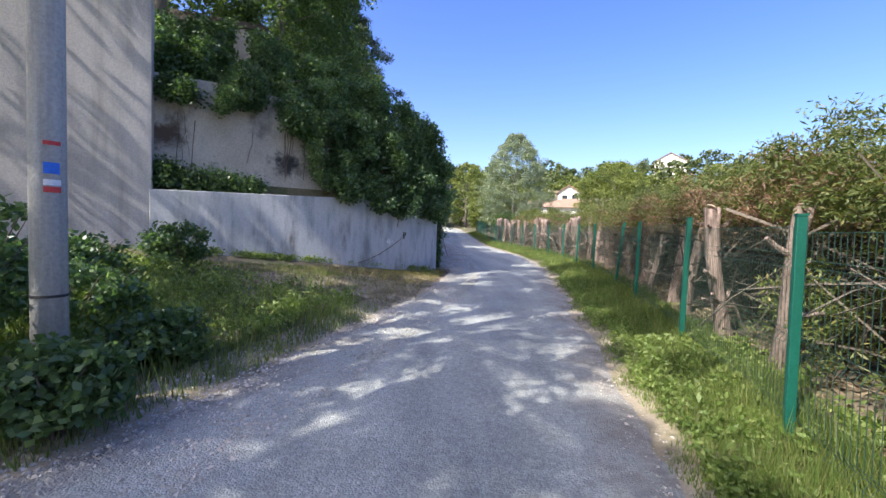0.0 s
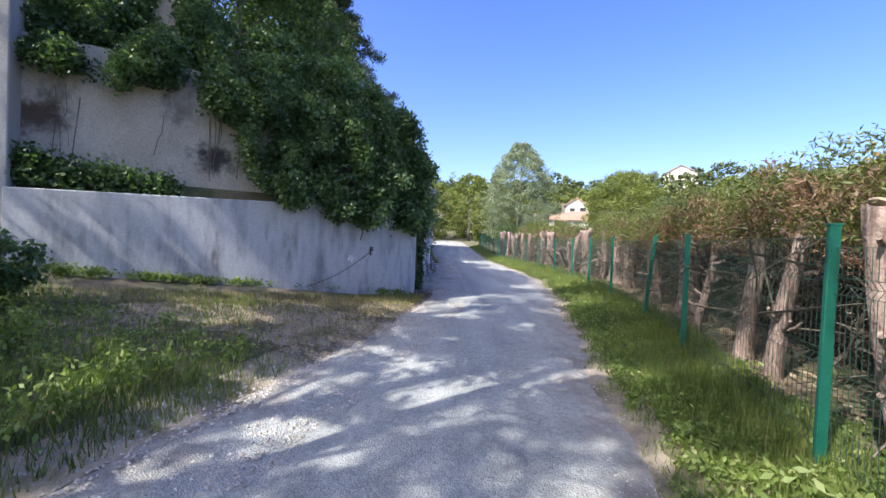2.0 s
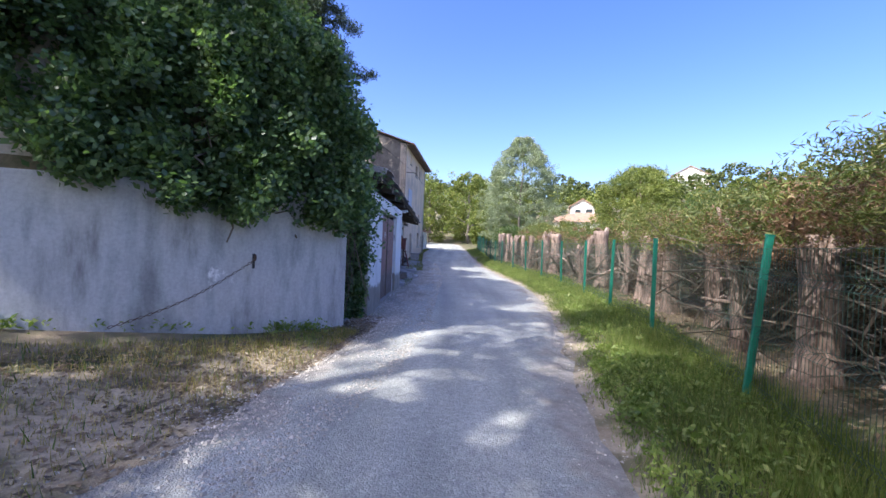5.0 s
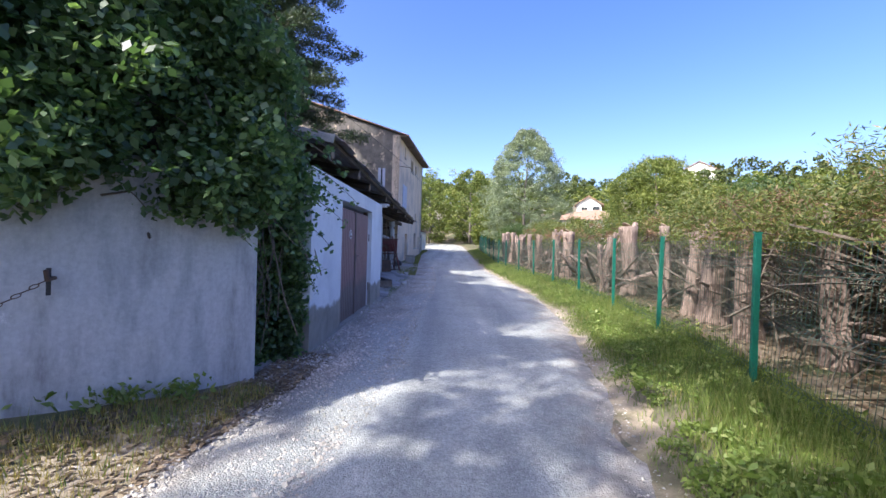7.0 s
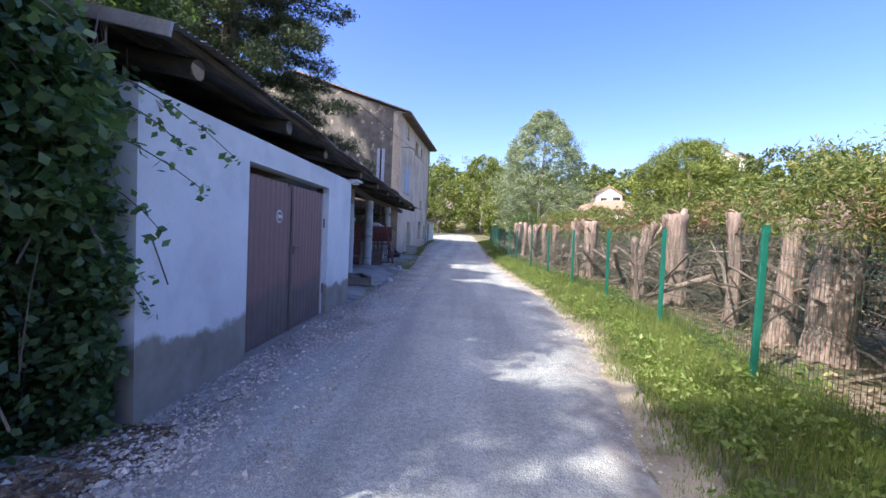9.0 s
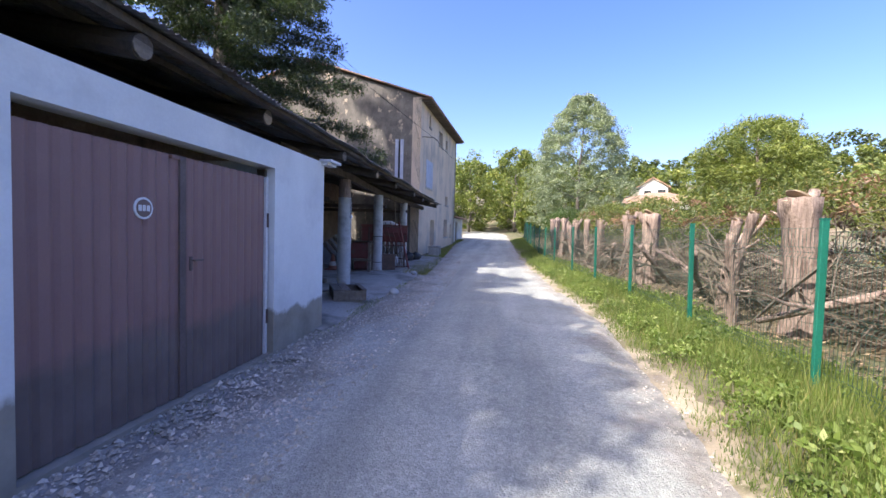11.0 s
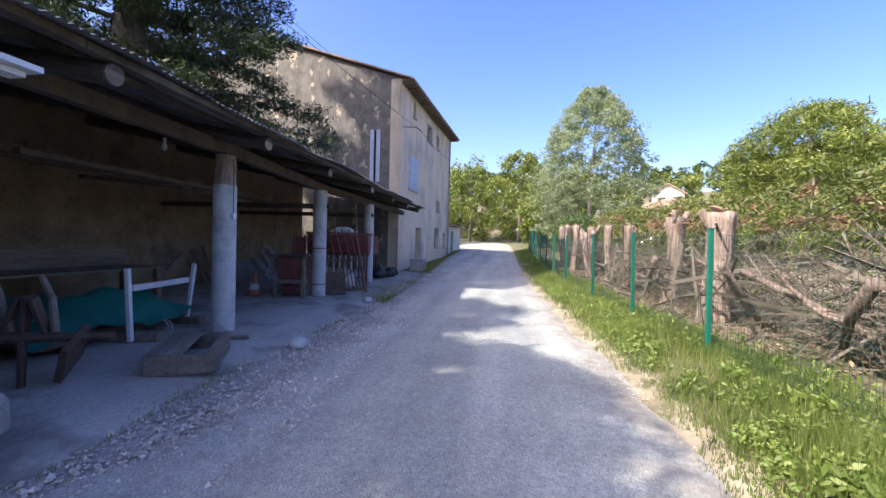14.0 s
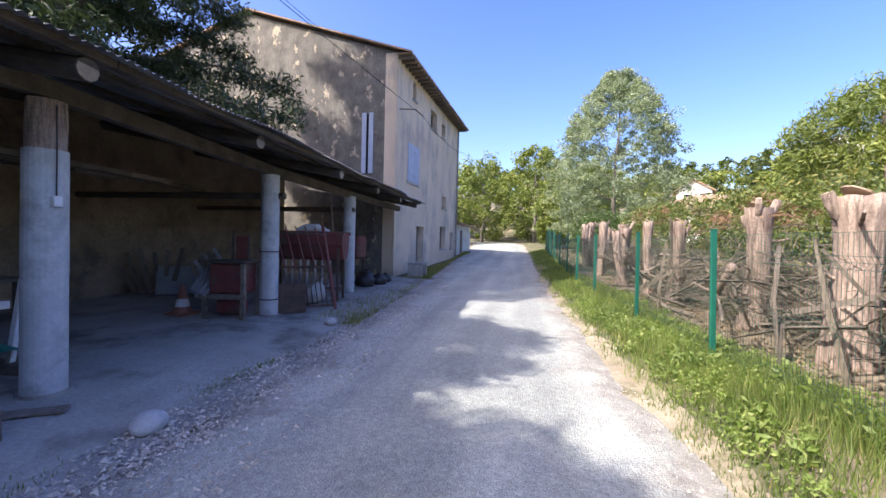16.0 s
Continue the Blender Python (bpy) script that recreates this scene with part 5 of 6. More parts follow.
# villas on the slope
def villa(x, y, z, turn, w, d, h, label, roof):
    v = thing("villa", pose(x, y, z, 0, 0, turn), label, "house")
    ops = [(w * 0.2, 0.9, w * 0.2 + 1.0, 2.0), (w * 0.65, 0.1, w * 0.65 + 1.4, 2.1)]
    part("wall", wall_cells(bmesh.new(), (-w / 2, -d / 2, -3), (1, 0, 0), w, h + 3, 0.3, [(a, b + 3, c, e + 3) for a, b, c, e in ops]), VILLA_WHITE, v)
    for a, b, c, e in ops:
        part("window", bx(-w / 2 + a, -d / 2 + 0.15, b, -w / 2 + c, -d / 2 + 0.2, e), GLASS, v)
    part("wall", wall_cells(bmesh.new(), (w / 2, -d / 2, -3), (0, 1, 0), d, h + 3, 0.3), VILLA_WHITE, v)
    part("wall", wall_cells(bmesh.new(), (-w / 2, d / 2, -3), (0, -1, 0), d, h + 3, 0.3), VILLA_WHITE, v)
    part("wall", wall_cells(bmesh.new(), (w / 2, d / 2, -3), (-1, 0, 0), w, h + 3, 0.3), VILLA_WHITE, v)
    bm = bmesh.new()
    o = 0.4
    if roof == "gable":
        k = d * 0.16 + w * 0.14
        bm.free()
        for yy in (-d / 2, d / 2 - 0.2):
            bm = bmesh.new()
            ends = [[bm.verts.new((a, b, c)) for a, c in ((-w / 2, h), (w / 2, h), (0, h + k))] for b in (yy, yy + 0.2)]
            bm.faces.new(ends[0])
            bm.faces.new(ends[1])
            for j in range(3):
                bm.faces.new((ends[0][j], ends[0][(j + 1) % 3], ends[1][(j + 1) % 3], ends[1][j]))
            part("gable", bm, VILLA_WHITE, v)
        for sg in (-1, 1):
            bm = bmesh.new()
            q = [(0, -d / 2 - o, h + k + 0.02), (0, d / 2 + o, h + k + 0.02), (sg * (w / 2 + o), d / 2 + o, h - 0.2), (sg * (w / 2 + o), -d / 2 - o, h - 0.2)]
            lo = [bm.verts.new(p) for p in q]
            hi = [bm.verts.new((a, b, c + 0.15)) for a, b, c in q]
            bm.faces.new(lo)
            bm.faces.new(hi)
            for j in range(4):
                bm.faces.new((lo[j], lo[(j + 1) % 4], hi[(j + 1) % 4], hi[j]))
            part("roof", bm, TILES, v)
    else:
        q = [(-w / 2 - o, -d / 2 - o, h), (w / 2 + o, -d / 2 - o, h), (w / 2 + o, d / 2 + o, h), (-w / 2 - o, d / 2 + o, h)]
        lo = [bm.verts.new(p) for p in q]
        a, b = bm.verts.new((-w / 2 + d / 2, 0, h + d * 0.2)), bm.verts.new((w / 2 - d / 2, 0, h + d * 0.2))
        bm.faces.new(lo[::-1])
        bm.faces.new((lo[0], lo[1], b, a))
        bm.faces.new((lo[2], lo[3], a, b))
        bm.faces.new((lo[1], lo[2], b))
        bm.faces.new((lo[3], lo[0], a))
        part("roof", bm, TILES, v)
    return v


villa(20.5, 63.5, 2.6, -18, 10, 8, 2.6, "low white villa with pale tiled roof among trees", "hip")
villa(27.0, 84, 7.0, -20, 4.2, 5, 2.5, "white gabled villa on the wooded slope", "gable")
villa(70, 124, 19.5, -28, 9, 8, 4.0, "white house high on the wooded hill", "gable")

# woods on the slopes
rng = np.random.default_rng(111)
def woods(n, mat, seed, rmin, rmax, amin, amax, hmin, hmax, per, leaf):
    r = np.random.default_rng(seed)
    a = np.radians(r.uniform(amin, amax, n))
    d = np.sqrt(r.uniform(rmin ** 2, rmax ** 2, n))
    x, y = np.sin(a) * d, np.cos(a) * d + 5
    h = r.uniform(hmin, hmax, n)
    clear = (np.degrees(a) > 12.5) & (np.degrees(a) < 23.5) & (d < 92)
    x, y, h = x[~clear], y[~clear], h[~clear]
    n = len(x)
    k = 16
    cs = np.repeat(np.stack([x, y, ground_z(x, y)], 1), k, 0)
    hh = np.repeat(h, k)
    v = r.uniform(0.08, 1.0, n * k)
    w = np.sqrt(np.clip(1 - (1.9 * v - 0.85) ** 2 / 1.2, 0.05, 1)) * hh * 0.36 * r.uniform(0.4, 1.05, n * k)
    b = r.uniform(0, 6.283, n * k)
    cs = cs + np.stack([np.cos(b) * w, np.sin(b) * w, v * hh], 1)
    pts = clumps(cs, hh * 0.13, per, 0.85, 0.2)
    return leaf_quads(pts, leaf, leaf * 0.65, 0.5).reshape(-1, 3)


for nm, args in (("near_woods", (46, WOODS, 1, 60, 78, -24, 10, 6, 10, 60, 0.34)), ("slope_woods", (100, WOODS, 2, 66, 120, 3, 60, 4, 7, 34, 0.5)), ("dark_woods", (110, DARK_WOODS, 3, 105, 175, -10, 62, 6, 9, 26, 0.75)), ("ridge_woods", (90, DARK_WOODS, 4, 170, 260, -40, 70, 8, 12, 22, 1.1))):
    tagged(np_mesh(nm, woods(*args), 4, args[1]), "leafy green woodland on the slope beyond", "woodland", "", "stuff")
# verge trees where the lane bends away
for i, (x, y, h, r) in enumerate(((6.0, 53, 4.5, 1.8), (-6, 58, 7.5, 3.0), (-1.0, 64, 8.5, 3.2), (4.5, 63, 9.5, 3.6), (9.5, 58, 7.0, 2.8), (-8, 50, 7.0, 2.6))):
    tree("verge_tree", (x, y), h, r, 0.6, WOODS, GREY_BARK, "bright green leafy tree where the lane bends", "tree", 90, 110, (0.22, 0.15), 0.7, 121 + i, group="verge trees")

# ---- grass and weeds ----
rng = np.random.default_rng(131)
def scatter(n, y0, y1, xf):
    y = rng.uniform(y0, y1, n)
    x = xf(y, rng.uniform(0, 1, n))
    return x, y


def grass(n, y0, y1, xf, h, w, mat, name, patch=None, edge=None):
    x, y = scatter(n, y0, y1, xf)
    if patch is not None:
        k = rng.uniform(0, 1, n) < patch(x, y)
        x, y = x[k], y[k]
    b = np.stack([x, y, ground_z(x, y) - 0.01], 1)
    hh = h if edge is None else h * np.clip(0.28 + 0.9 * (x - edge(y)), 0.28, 1.0)
    tagged(np_mesh(name, blades(b, hh, w).reshape(-1, 3), 3, mat), "tufted grass blades on the verge", "grass", "", "stuff")


ragged = lambda y: right_x(y) + 0.10 + 0.11 * wob(y * 2.3, y * 1.1) + 0.06 * np.sin(y * 9.0)
rv = lambda y, s: ragged(y) + s ** 0.75 * (fence_x(y) + 0.35 - ragged(y))
patchy = lambda x, y: np.clip(0.72 + 0.5 * wob(x * 1.6, y * 1.6), 0.3, 1)
grass(130000, -1, 26, rv, 0.17, 0.010, GRASS, "verge_grass", patchy, right_x)
grass(26000, 26, 50, rv, 0.2, 0.02, GRASS, "verge_grass", patchy, right_x)
tufty = lambda x, y: np.clip(0.25 + 0.9 * wob(x * 2.4 + 7, y * 2.1), 0.02, 1)
grass(36000, 2, 34, lambda y, s: rv(y, 0.2 + 0.8 * s), 0.3, 0.009, GRASS, "tall_verge_grass", tufty, right_x)
grass(4000, 8, 34, lambda y, s: rv(y, 0.1 + 0.6 * s), 0.13, 0.009, DRY_GRASS, "dry_verge_grass", tufty)
lv = lambda y, s: np.where(y < 13, left_x(y) - 0.15 - s * np.interp(y, [-2, 5, 8, 11, 12.8], [7, 6, 4.5, 1.6, 0.25]), left_x(y))
left_patch = lambda x, y: np.clip(0.55 + 0.5 * wob(x * 1.2, y * 1.2) - 0.75 * np.exp(-(((x + 1.6 + 0.5 * (9 - y)) / 1.6) ** 2) - ((y - 8.6) / 1.7) ** 2) + 0.5 * (y < 6.3) - 1.0 * (y > 9.4), 0.03, 1)
grass(85000, -1, 12.8, lv, 0.135, 0.011, GRASS, "bank_grass", left_patch)
grass(5000, 1.2, 6.5, lambda y, s: left_x(y) - 0.3 - s * 3.2, 0.42, 0.012, GRASS, "tall_grass", patchy)
grass(20000, 4, 12.8, lv, 0.075, 0.009, DRY_GRASS, "dry_grass", lambda x, y: 1 - left_patch(x, y))
sv = lambda y, s: np.interp(y, [26, 34, 48], [-0.3, -0.9, -0.2]) + s * (left_x(y) - 0.1 - np.interp(y, [26, 34, 48], [-0.3, -0.9, -0.2]))
grass(9000, 26.5, 48, sv, 0.13, 0.018, DRY_GRASS, "house_verge_grass", patchy)
grass(6000, 26.5, 48, sv, 0.15, 0.018, GRASS, "house_verge_grass", patchy)


def weeds(n, per, y0, y1, xf, h, leaf, name, patch=None):
    x, y = scatter(n, y0, y1, xf)
    if patch is not None:
        k = rng.uniform(0, 1, n) < patch(x, y)
        x, y = x[k], y[k]
    c = np.stack([x, y, ground_z(x, y) + h * 0.45], 1)
    pts = clumps(c, h * rng.uniform(0.5, 1.2, len(c)), per, 0.6, 0.1)
    pts[:, 2] = np.maximum(pts[:, 2], ground_z(pts[:, 0], pts[:, 1]) + 0.01)
    tagged(np_mesh(name, leaf_quads(pts, leaf, leaf * 0.45, 0.2).reshape(-1, 3), 4, WEEDS), "low leafy weeds on the verge", "weeds", "", "stuff")


weeds(1300, 46, -1, 14, lambda y, s: right_x(y) + 0.25 + s * 1.4, 0.13, 0.045, "verge_weeds", patchy)
weeds(620, 84, 14, 34, lambda y, s: right_x(y) + 0.4 + s * 1.3, 0.2, 0.043, "verge_weeds", patchy)
weeds(420, 44, 2.4, 15, lambda y, s: right_x(y) + 0.4 + s * 1.35, 0.2, 0.065, "verge_weeds", lambda x, y: np.clip(0.35 + 0.8 * wob(x * 1.1 + 4, y * 1.1), 0.05, 1))
weeds(260, 44, 14, 30, lambda y, s: right_x(y) + 0.6 + s * 1.2, 0.26, 0.075, "verge_weeds", lambda x, y: np.clip(0.35 + 0.8 * wob(x * 1.1 + 4, y * 1.1), 0.05, 1))
weeds(850, 46, 0.5, 7.5, lambda y, s: left_x(y) - 0.7 - s * 4.5, 0.36, 0.065, "bank_weeds", left_patch)
weeds(150, 34, 8.5, 12.4, lambda y, s: np.interp(y, [8.5, 12.4], [-5.9, -0.5]) + s * 0.6 - 0.25, 0.2, 0.07, "wall_foot_weeds")

# ---- things in the shed ----
def shed_z(x, y):
    return float(road_z(y)) + 0.11


# green tarpaulin over a low trailer
t = thing("tarpaulin", pose(-2.8, 22.1, shed_z(-2, 22)), "crumpled green tarpaulin draped over a low load", "tarpaulin")
bm = bmesh.new()
nx, ny = 26, 20
vs = []
for j in range(ny + 1):
    for i in range(nx + 1):
        u, v = i / nx, j / ny
        x, y = -1.35 + 2.7 * u, -1.1 + 2.2 * v
        edge = min(u, 1 - u, v, 1 - v)
        z = 0.22 + 0.27 * smooth(0.0, 0.28, edge) + 0.14 * math.sin(7 * u + 3 * v) * smooth(0, 0.3, edge) + 0.05 * math.sin(17 * u - 9 * v) + 0.03 * math.sin(31 * v + 11 * u)
        vs.append(bm.verts.new((x, y + 0.07 * math.sin(9 * u), float(z))))
for j in range(ny):
    for i in range(nx):
        a = j * (nx + 1) + i
        bm.faces.new((vs[a], vs[a + 1], vs[a + nx + 2], vs[a + nx + 1]))
part("cover", bm, TARP, t, smooth=True)
part("cord", tube(bmesh.new(), [(1.25, 0.55, 0.22), (1.3, 0.6, 0.1), (1.33, 0.66, 0.03), (1.36, 0.6, 0.12), (1.28, 0.56, 0.21)], 0.008, 5), WHITE_PAINT, t, "white tie cord")
part("load", bx(-1.1, -0.8, 0.05, 1.05, 0.8, 0.17, bevel=0.03), OLD_WOOD, t)
part("skid", bx(-1.2, -0.6, 0.0, 1.1, -0.5, 0.06), DARK_WOOD, t)
part("skid", bx(-1.2, 0.5, 0.0, 1.1, 0.6, 0.06), DARK_WOOD, t)

# white frame on timber blocks
t = thing("trestle", pose(-1.42, 22.05, shed_z(-1.4, 22), 0, 0, 10), "white-painted wooden trestle frame on timber blocks", "trestle")
part("upright", bx(-0.028, -0.028, 0.02, 0.028, 0.028, 0.92, bevel=0.006, m=pose(0, 0, 0, 0, -3, 0)), WHITE_PAINT, t)
part("upright", bx(-0.028, -0.028, 0.1, 0.028, 0.028, 0.92, bevel=0.006, m=pose(-0.05, 1.2, 0, -4, 5, 0)), WHITE_PAINT, t)
part("rail", bx(-0.024, 0.03, 0.64, 0.024, 1.15, 0.715, bevel=0.006), WHITE_PAINT, t)
part("block", bx(-0.35, -0.12, 0, 0.2, 0.1, 0.11, bevel=0.01, m=pose(0.05, 0.18, 0, 0, 0, 8)), OLD_WOOD, t)
part("block", bx(-0.3, 1.12, 0, 0.2, 1.32, 0.11, bevel=0.01), OLD_WOOD, t)

# slatted wooden box by the pillar
t = thing("wooden_crate", pose(-0.28, 21.7, shed_z(0, 21.6) - 0.03, 0, 0, 28), "weathered grey wooden box with open slatted lid", "crate")
part("side", bx(0.28, -0.45, 0, 0.31, 0.45, 0.17, bevel=0.006), OLD_WOOD, t)
part("side", bx(-0.31, -0.45, 0, -0.28, 0.45, 0.17, bevel=0.006), OLD_WOOD, t)
part("end_panel", bx(-0.31, -0.49, 0, 0.31, -0.455, 0.19, bevel=0.006), OLD_WOOD, t)
part("end_panel", bx(-0.31, 0.455, 0, 0.31, 0.49, 0.19, bevel=0.006), OLD_WOOD, t)
for x0, x1 in ((-0.31, -0.15), (-0.14, 0.02), (0.23, 0.32)):
    part("lid_board", bx(x0, -0.49, 0.192, x1, 0.49, 0.212, bevel=0.005), OLD_WOOD, t)
for k, (x, y, a) in enumerate(((-0.6, 22.5, 35), (-0.75, 22.3, 50))):
    b = thing("loose_board", pose(x, y, shed_z(x, y) - 0.01, 0, 0, a), "loose weathered grey board lying on the slab", "board", "loose boards")
    part("board", bx(-0.38, -0.06, 0, 0.38, 0.06, 0.025, bevel=0.004), OLD_WOOD, b)

# old plough at the garage corner
t = thing("plough", pose(-1.15, 20.55, shed_z(-0.9, 20.5)), "rusty old iron plough with raised wooden handle", "plough")
part("beam", tube(bmesh.new(), [(-0.75, -0.5, 0.42), (-0.3, -0.2, 0.47), (0.15, 0.15, 0.42), (0.5, 0.6, 0.36)], [0.045, 0.06, 0.05, 0.035], 8, 0.1), METAL_RUST, t)
part("handle", tube(bmesh.new(), [(0.0, 0.1, 0.45), (-0.12, 0.05, 0.9), (-0.18, 0.02, 1.1), (-0.18, 0.0, 1.42)], [0.035, 0.03, 0.028, 0.025], 7), OLD_WOOD, t, "worn wooden handle")
part("handle", tube(bmesh.new(), [(0.25, 0.25, 0.45), (0.15, 0.3, 0.75), (0.0, 0.32, 0.95)], [0.035, 0.03, 0.025], 7), OLD_WOOD, t)
part("standard", tube(bmesh.new(), [(0.1, 0.1, 0.42), (0.12, 0.08, 0.0)], [0.035, 0.03], 7), METAL_RUST, t)
part("share", box(bmesh.new(), -0.03, -0.22, -0.15, 0.03, 0.25, 0.2, m=pose(0.3, 0.35, 0.22, 20, 15, 35), bevel=0.01), METAL_RUST, t)
for k in range(3):
    part("bracket", bx(-0.02, -0.05, 0, 0.02, 0.05, 0.34, bevel=0.006, m=pose(-0.05 + k * 0.12, 0.05 + k * 0.09, 0.45, -10 + 12 * k, 18 - 14 * k, 20)), METAL_RUST, t)
t = thing("stone_block", pose(-0.42, 19.95, shed_z(-0.1, 19.9) - 0.05) @ Matrix.Diagonal((0.75, 0.75, 0.75, 1)), "squat pale stone block beside the plough", "stone")
part("stone", tube(bmesh.new(), [(0, 0, 0), (0, 0, 0.12), (0.01, 0, 0.3), (0, 0, 0.36)], [0.2, 0.21, 0.19, 0.15], 10, 0.05), STONE, t)

# old bench or cart bed against the back wall
t = thing("cart_bed", pose(-3.6, 23.0, shed_z(-3.6, 23)) @ Matrix.Diagonal((1, 1, 0.8, 1)), "old grey wooden cart bed standing by the wall", "cart")
for k in range(4):
    part("plank", bx(-0.45 + k * 0.23, -1.5, 0.9, -0.24 + k * 0.23, 1.5, 0.94, bevel=0.005), OLD_WOOD, t)
for y in (-1.35, 1.35):
    part("leg", bx(-0.4, y - 0.06, 0, -0.3, y + 0.06, 0.9), OLD_WOOD, t)
    part("leg", bx(0.3, y - 0.06, 0, 0.4, y + 0.06, 0.9), OLD_WOOD, t)
part("brace", tube(bmesh.new(), [(0.46, 1.45, 0.85), (0.5, 1.75, 1.2), (0.48, 1.85, 1.25)], 0.04, 6), OLD_WOOD, t)
part("back_board", bx(-0.5, -1.5, 0.95, -0.46, 1.5, 1.35, bevel=0.006), OLD_WOOD, t)

# grey sheets leaning, with old boards and a slatted panel
for x, y, w, h, a in ((-4.05, 28.05, 1.35, 0.66, 39), (-3.2, 27.75, 0.8, 0.52, 30)):
    t = thing("sheet_panel", pose(x, y, shed_z(x, y), 0, 0, a), "pale grey flat panel leaning against lumber in the shed", "panel", "leaning panels")
    part("panel", bx(-w / 2, -0.012, 0.0, w / 2, 0.012, h, bevel=0.004, m=pose(0, 0, 0.02, -24, 0, 0)), GREY_METAL, t)
    part("backing", bx(-w / 2 + 0.1, 0.32, 0, w / 2 - 0.1, 0.46, h * 0.85, bevel=0.01), DARK_WOOD, t)
for k in range(6):
    x, y = -4.95 + 0.11 * k, 27.55 + 0.06 * k
    t = thing("old_board", pose(x, y, shed_z(x, y), -12, -30 + 8 * k, 35), "curved weathered board leaning among the shed lumber", "board", "leaning boards")
    part("board", bx(-0.045, -0.015, 0, 0.045, 0.015, 0.95 + 0.06 * (k % 3), bevel=0.004), OLD_WOOD, t)
t = thing("slatted_panel", pose(-2.55, 27.2, shed_z(-2.5, 27.2) + 0.36, -16, -36, 30), "grey slatted wooden panel tipped against the machine", "panel")
for k in range(6):
    part("slat", bx(-0.3 + 0.1 * k, -0.012, 0, -0.235 + 0.1 * k, 0.012, 0.75, bevel=0.004), GREY_METAL if k % 2 else OLD_WOOD, t)
for z in (0.1, 0.6):
    part("batten", bx(-0.32, 0.0125, z, 0.3, 0.04, z + 0.06, bevel=0.004), OLD_WOOD, t)
for sx in (-0.24, 0.2):
    part("prop", tube(bmesh.new(), [(sx, 0.03, 0.3), (sx + 0.2, 0.28, -0.42)], 0.02, 6), OLD_WOOD, t)

# traffic cone
t = thing("traffic_cone", pose(-2.45, 26.1, shed_z(-2.4, 26)), "faded orange traffic cone with a white band", "cone")
part("base", bx(-0.19, -0.19, 0, 0.19, 0.19, 0.04, bevel=0.01), ORANGE, t)
part("cone", tube(bmesh.new(), [(0, 0, 0.04), (0, 0, 0.14)], [0.14, 0.115], 16), ORANGE, t)
part("band", tube(bmesh.new(), [(0, 0, 0.14), (0, 0, 0.27)], [0.116, 0.084], 16), WHITE_PAINT, t, "white band")
part("tip", tube(bmesh.new(), [(0, 0, 0.27), (0, 0, 0.5)], [0.084, 0.03], 16), ORANGE, t)

# red farm machine beside the middle pillar
t = thing("farm_machine", pose(-1.58, 26.15, shed_z(-1.6, 26.2), 0, 0, 8) @ Matrix.Diagonal((0.78, 0.85, 0.95, 1)), "old faded red farm machine on a timber stand", "machine")
part("stand_leg", bx(-0.42, -0.28, 0, -0.34, -0.2, 0.42), OLD_WOOD, t)
part("stand_leg", bx(0.38, -0.28, 0, 0.46, -0.2, 0.95), OLD_WOOD, t)
part("stand_leg", bx(-0.42, 0.3, 0, -0.34, 0.38, 0.42), OLD_WOOD, t)
part("stand_leg", bx(0.38, 0.3, 0, 0.46, 0.38, 0.95), OLD_WOOD, t)
part("stand_rail", bx(-0.5, -0.3, 0.34, 0.5, -0.24, 0.42), OLD_WOOD, t)
part("hopper", bx(-0.34, -0.2, 0.42, 0.36, 0.35, 0.95, bevel=0.03), RED_PAINT, t)
part("drum", tube(bmesh.new(), [(-0.2, 0.0, 0.2), (0.3, 0.0, 0.2)], 0.16, 16), RED_PAINT, t)
part("tray", bx(-0.5, -0.3, 0.955, 0.5, 0.4, 0.985), DARK_WOOD, t)
part("post", bx(-0.05, 0.1, 0.985, -0.01, 0.14, 1.5), DARK_WOOD, t)
part("post", bx(0.3, 0.1, 0.985, 0.34, 0.14, 1.45), DARK_WOOD, t)
part("guard", bx(0.0, 0.16, 1.0, 0.3, 0.19, 1.42, bevel=0.01), RED_PAINT, t)
for k in range(4):
    part("slat", bx(-0.03, -0.4, -0.01, 0.03, 0.4, 0.01, m=pose(-0.62 + 0.09 * k, 0.0, 0.72 - 0.03 * k, 40, 25, 20)), GREY_METAL, t)

# red tank and rusty gate between the pillars
t = thing("red_tank", pose(-1.35, 28.35, shed_z(-1.4, 28), 0, 0, 12), "faded red metal hopper raised on legs", "hopper")
bm = bmesh.new()
prof = [(-0.34, 1.45), (0.34, 1.45), (0.33, 1.2), (0.2, 0.92), (0.1, 0.86), (-0.1, 0.86), (-0.2, 0.92), (-0.33, 1.2)]
ends = [[bm.verts.new((x, y, z)) for y, z in prof] for x in (-0.85, 0.75)]
for k in range(8):
    bm.faces.new((ends[0][k], ends[0][(k + 1) % 8], ends[1][(k + 1) % 8], ends[1][k]))
bm.faces.new(ends[0])
bm.faces.new(ends[1])
part("body", bm, RED_PAINT, t)
part("rim", bx(-0.88, -0.37, 1.40, 0.78, -0.345, 1.47, bevel=0.006), RED_PAINT, t)
part("rim", bx(-0.88, 0.345, 1.40, 0.78, 0.37, 1.47, bevel=0.006), RED_PAINT, t)
part("cover", tube(bmesh.new(), [(-0.3, -0.05, 1.46), (-0.1, -0.05, 1.53), (0.15, -0.05, 1.55), (0.4, 0.0, 1.46)], [0.06, 0.1, 0.09, 0.04], 10, 0.1), WHITE_PAINT, t, "crumpled white plastic sheet")
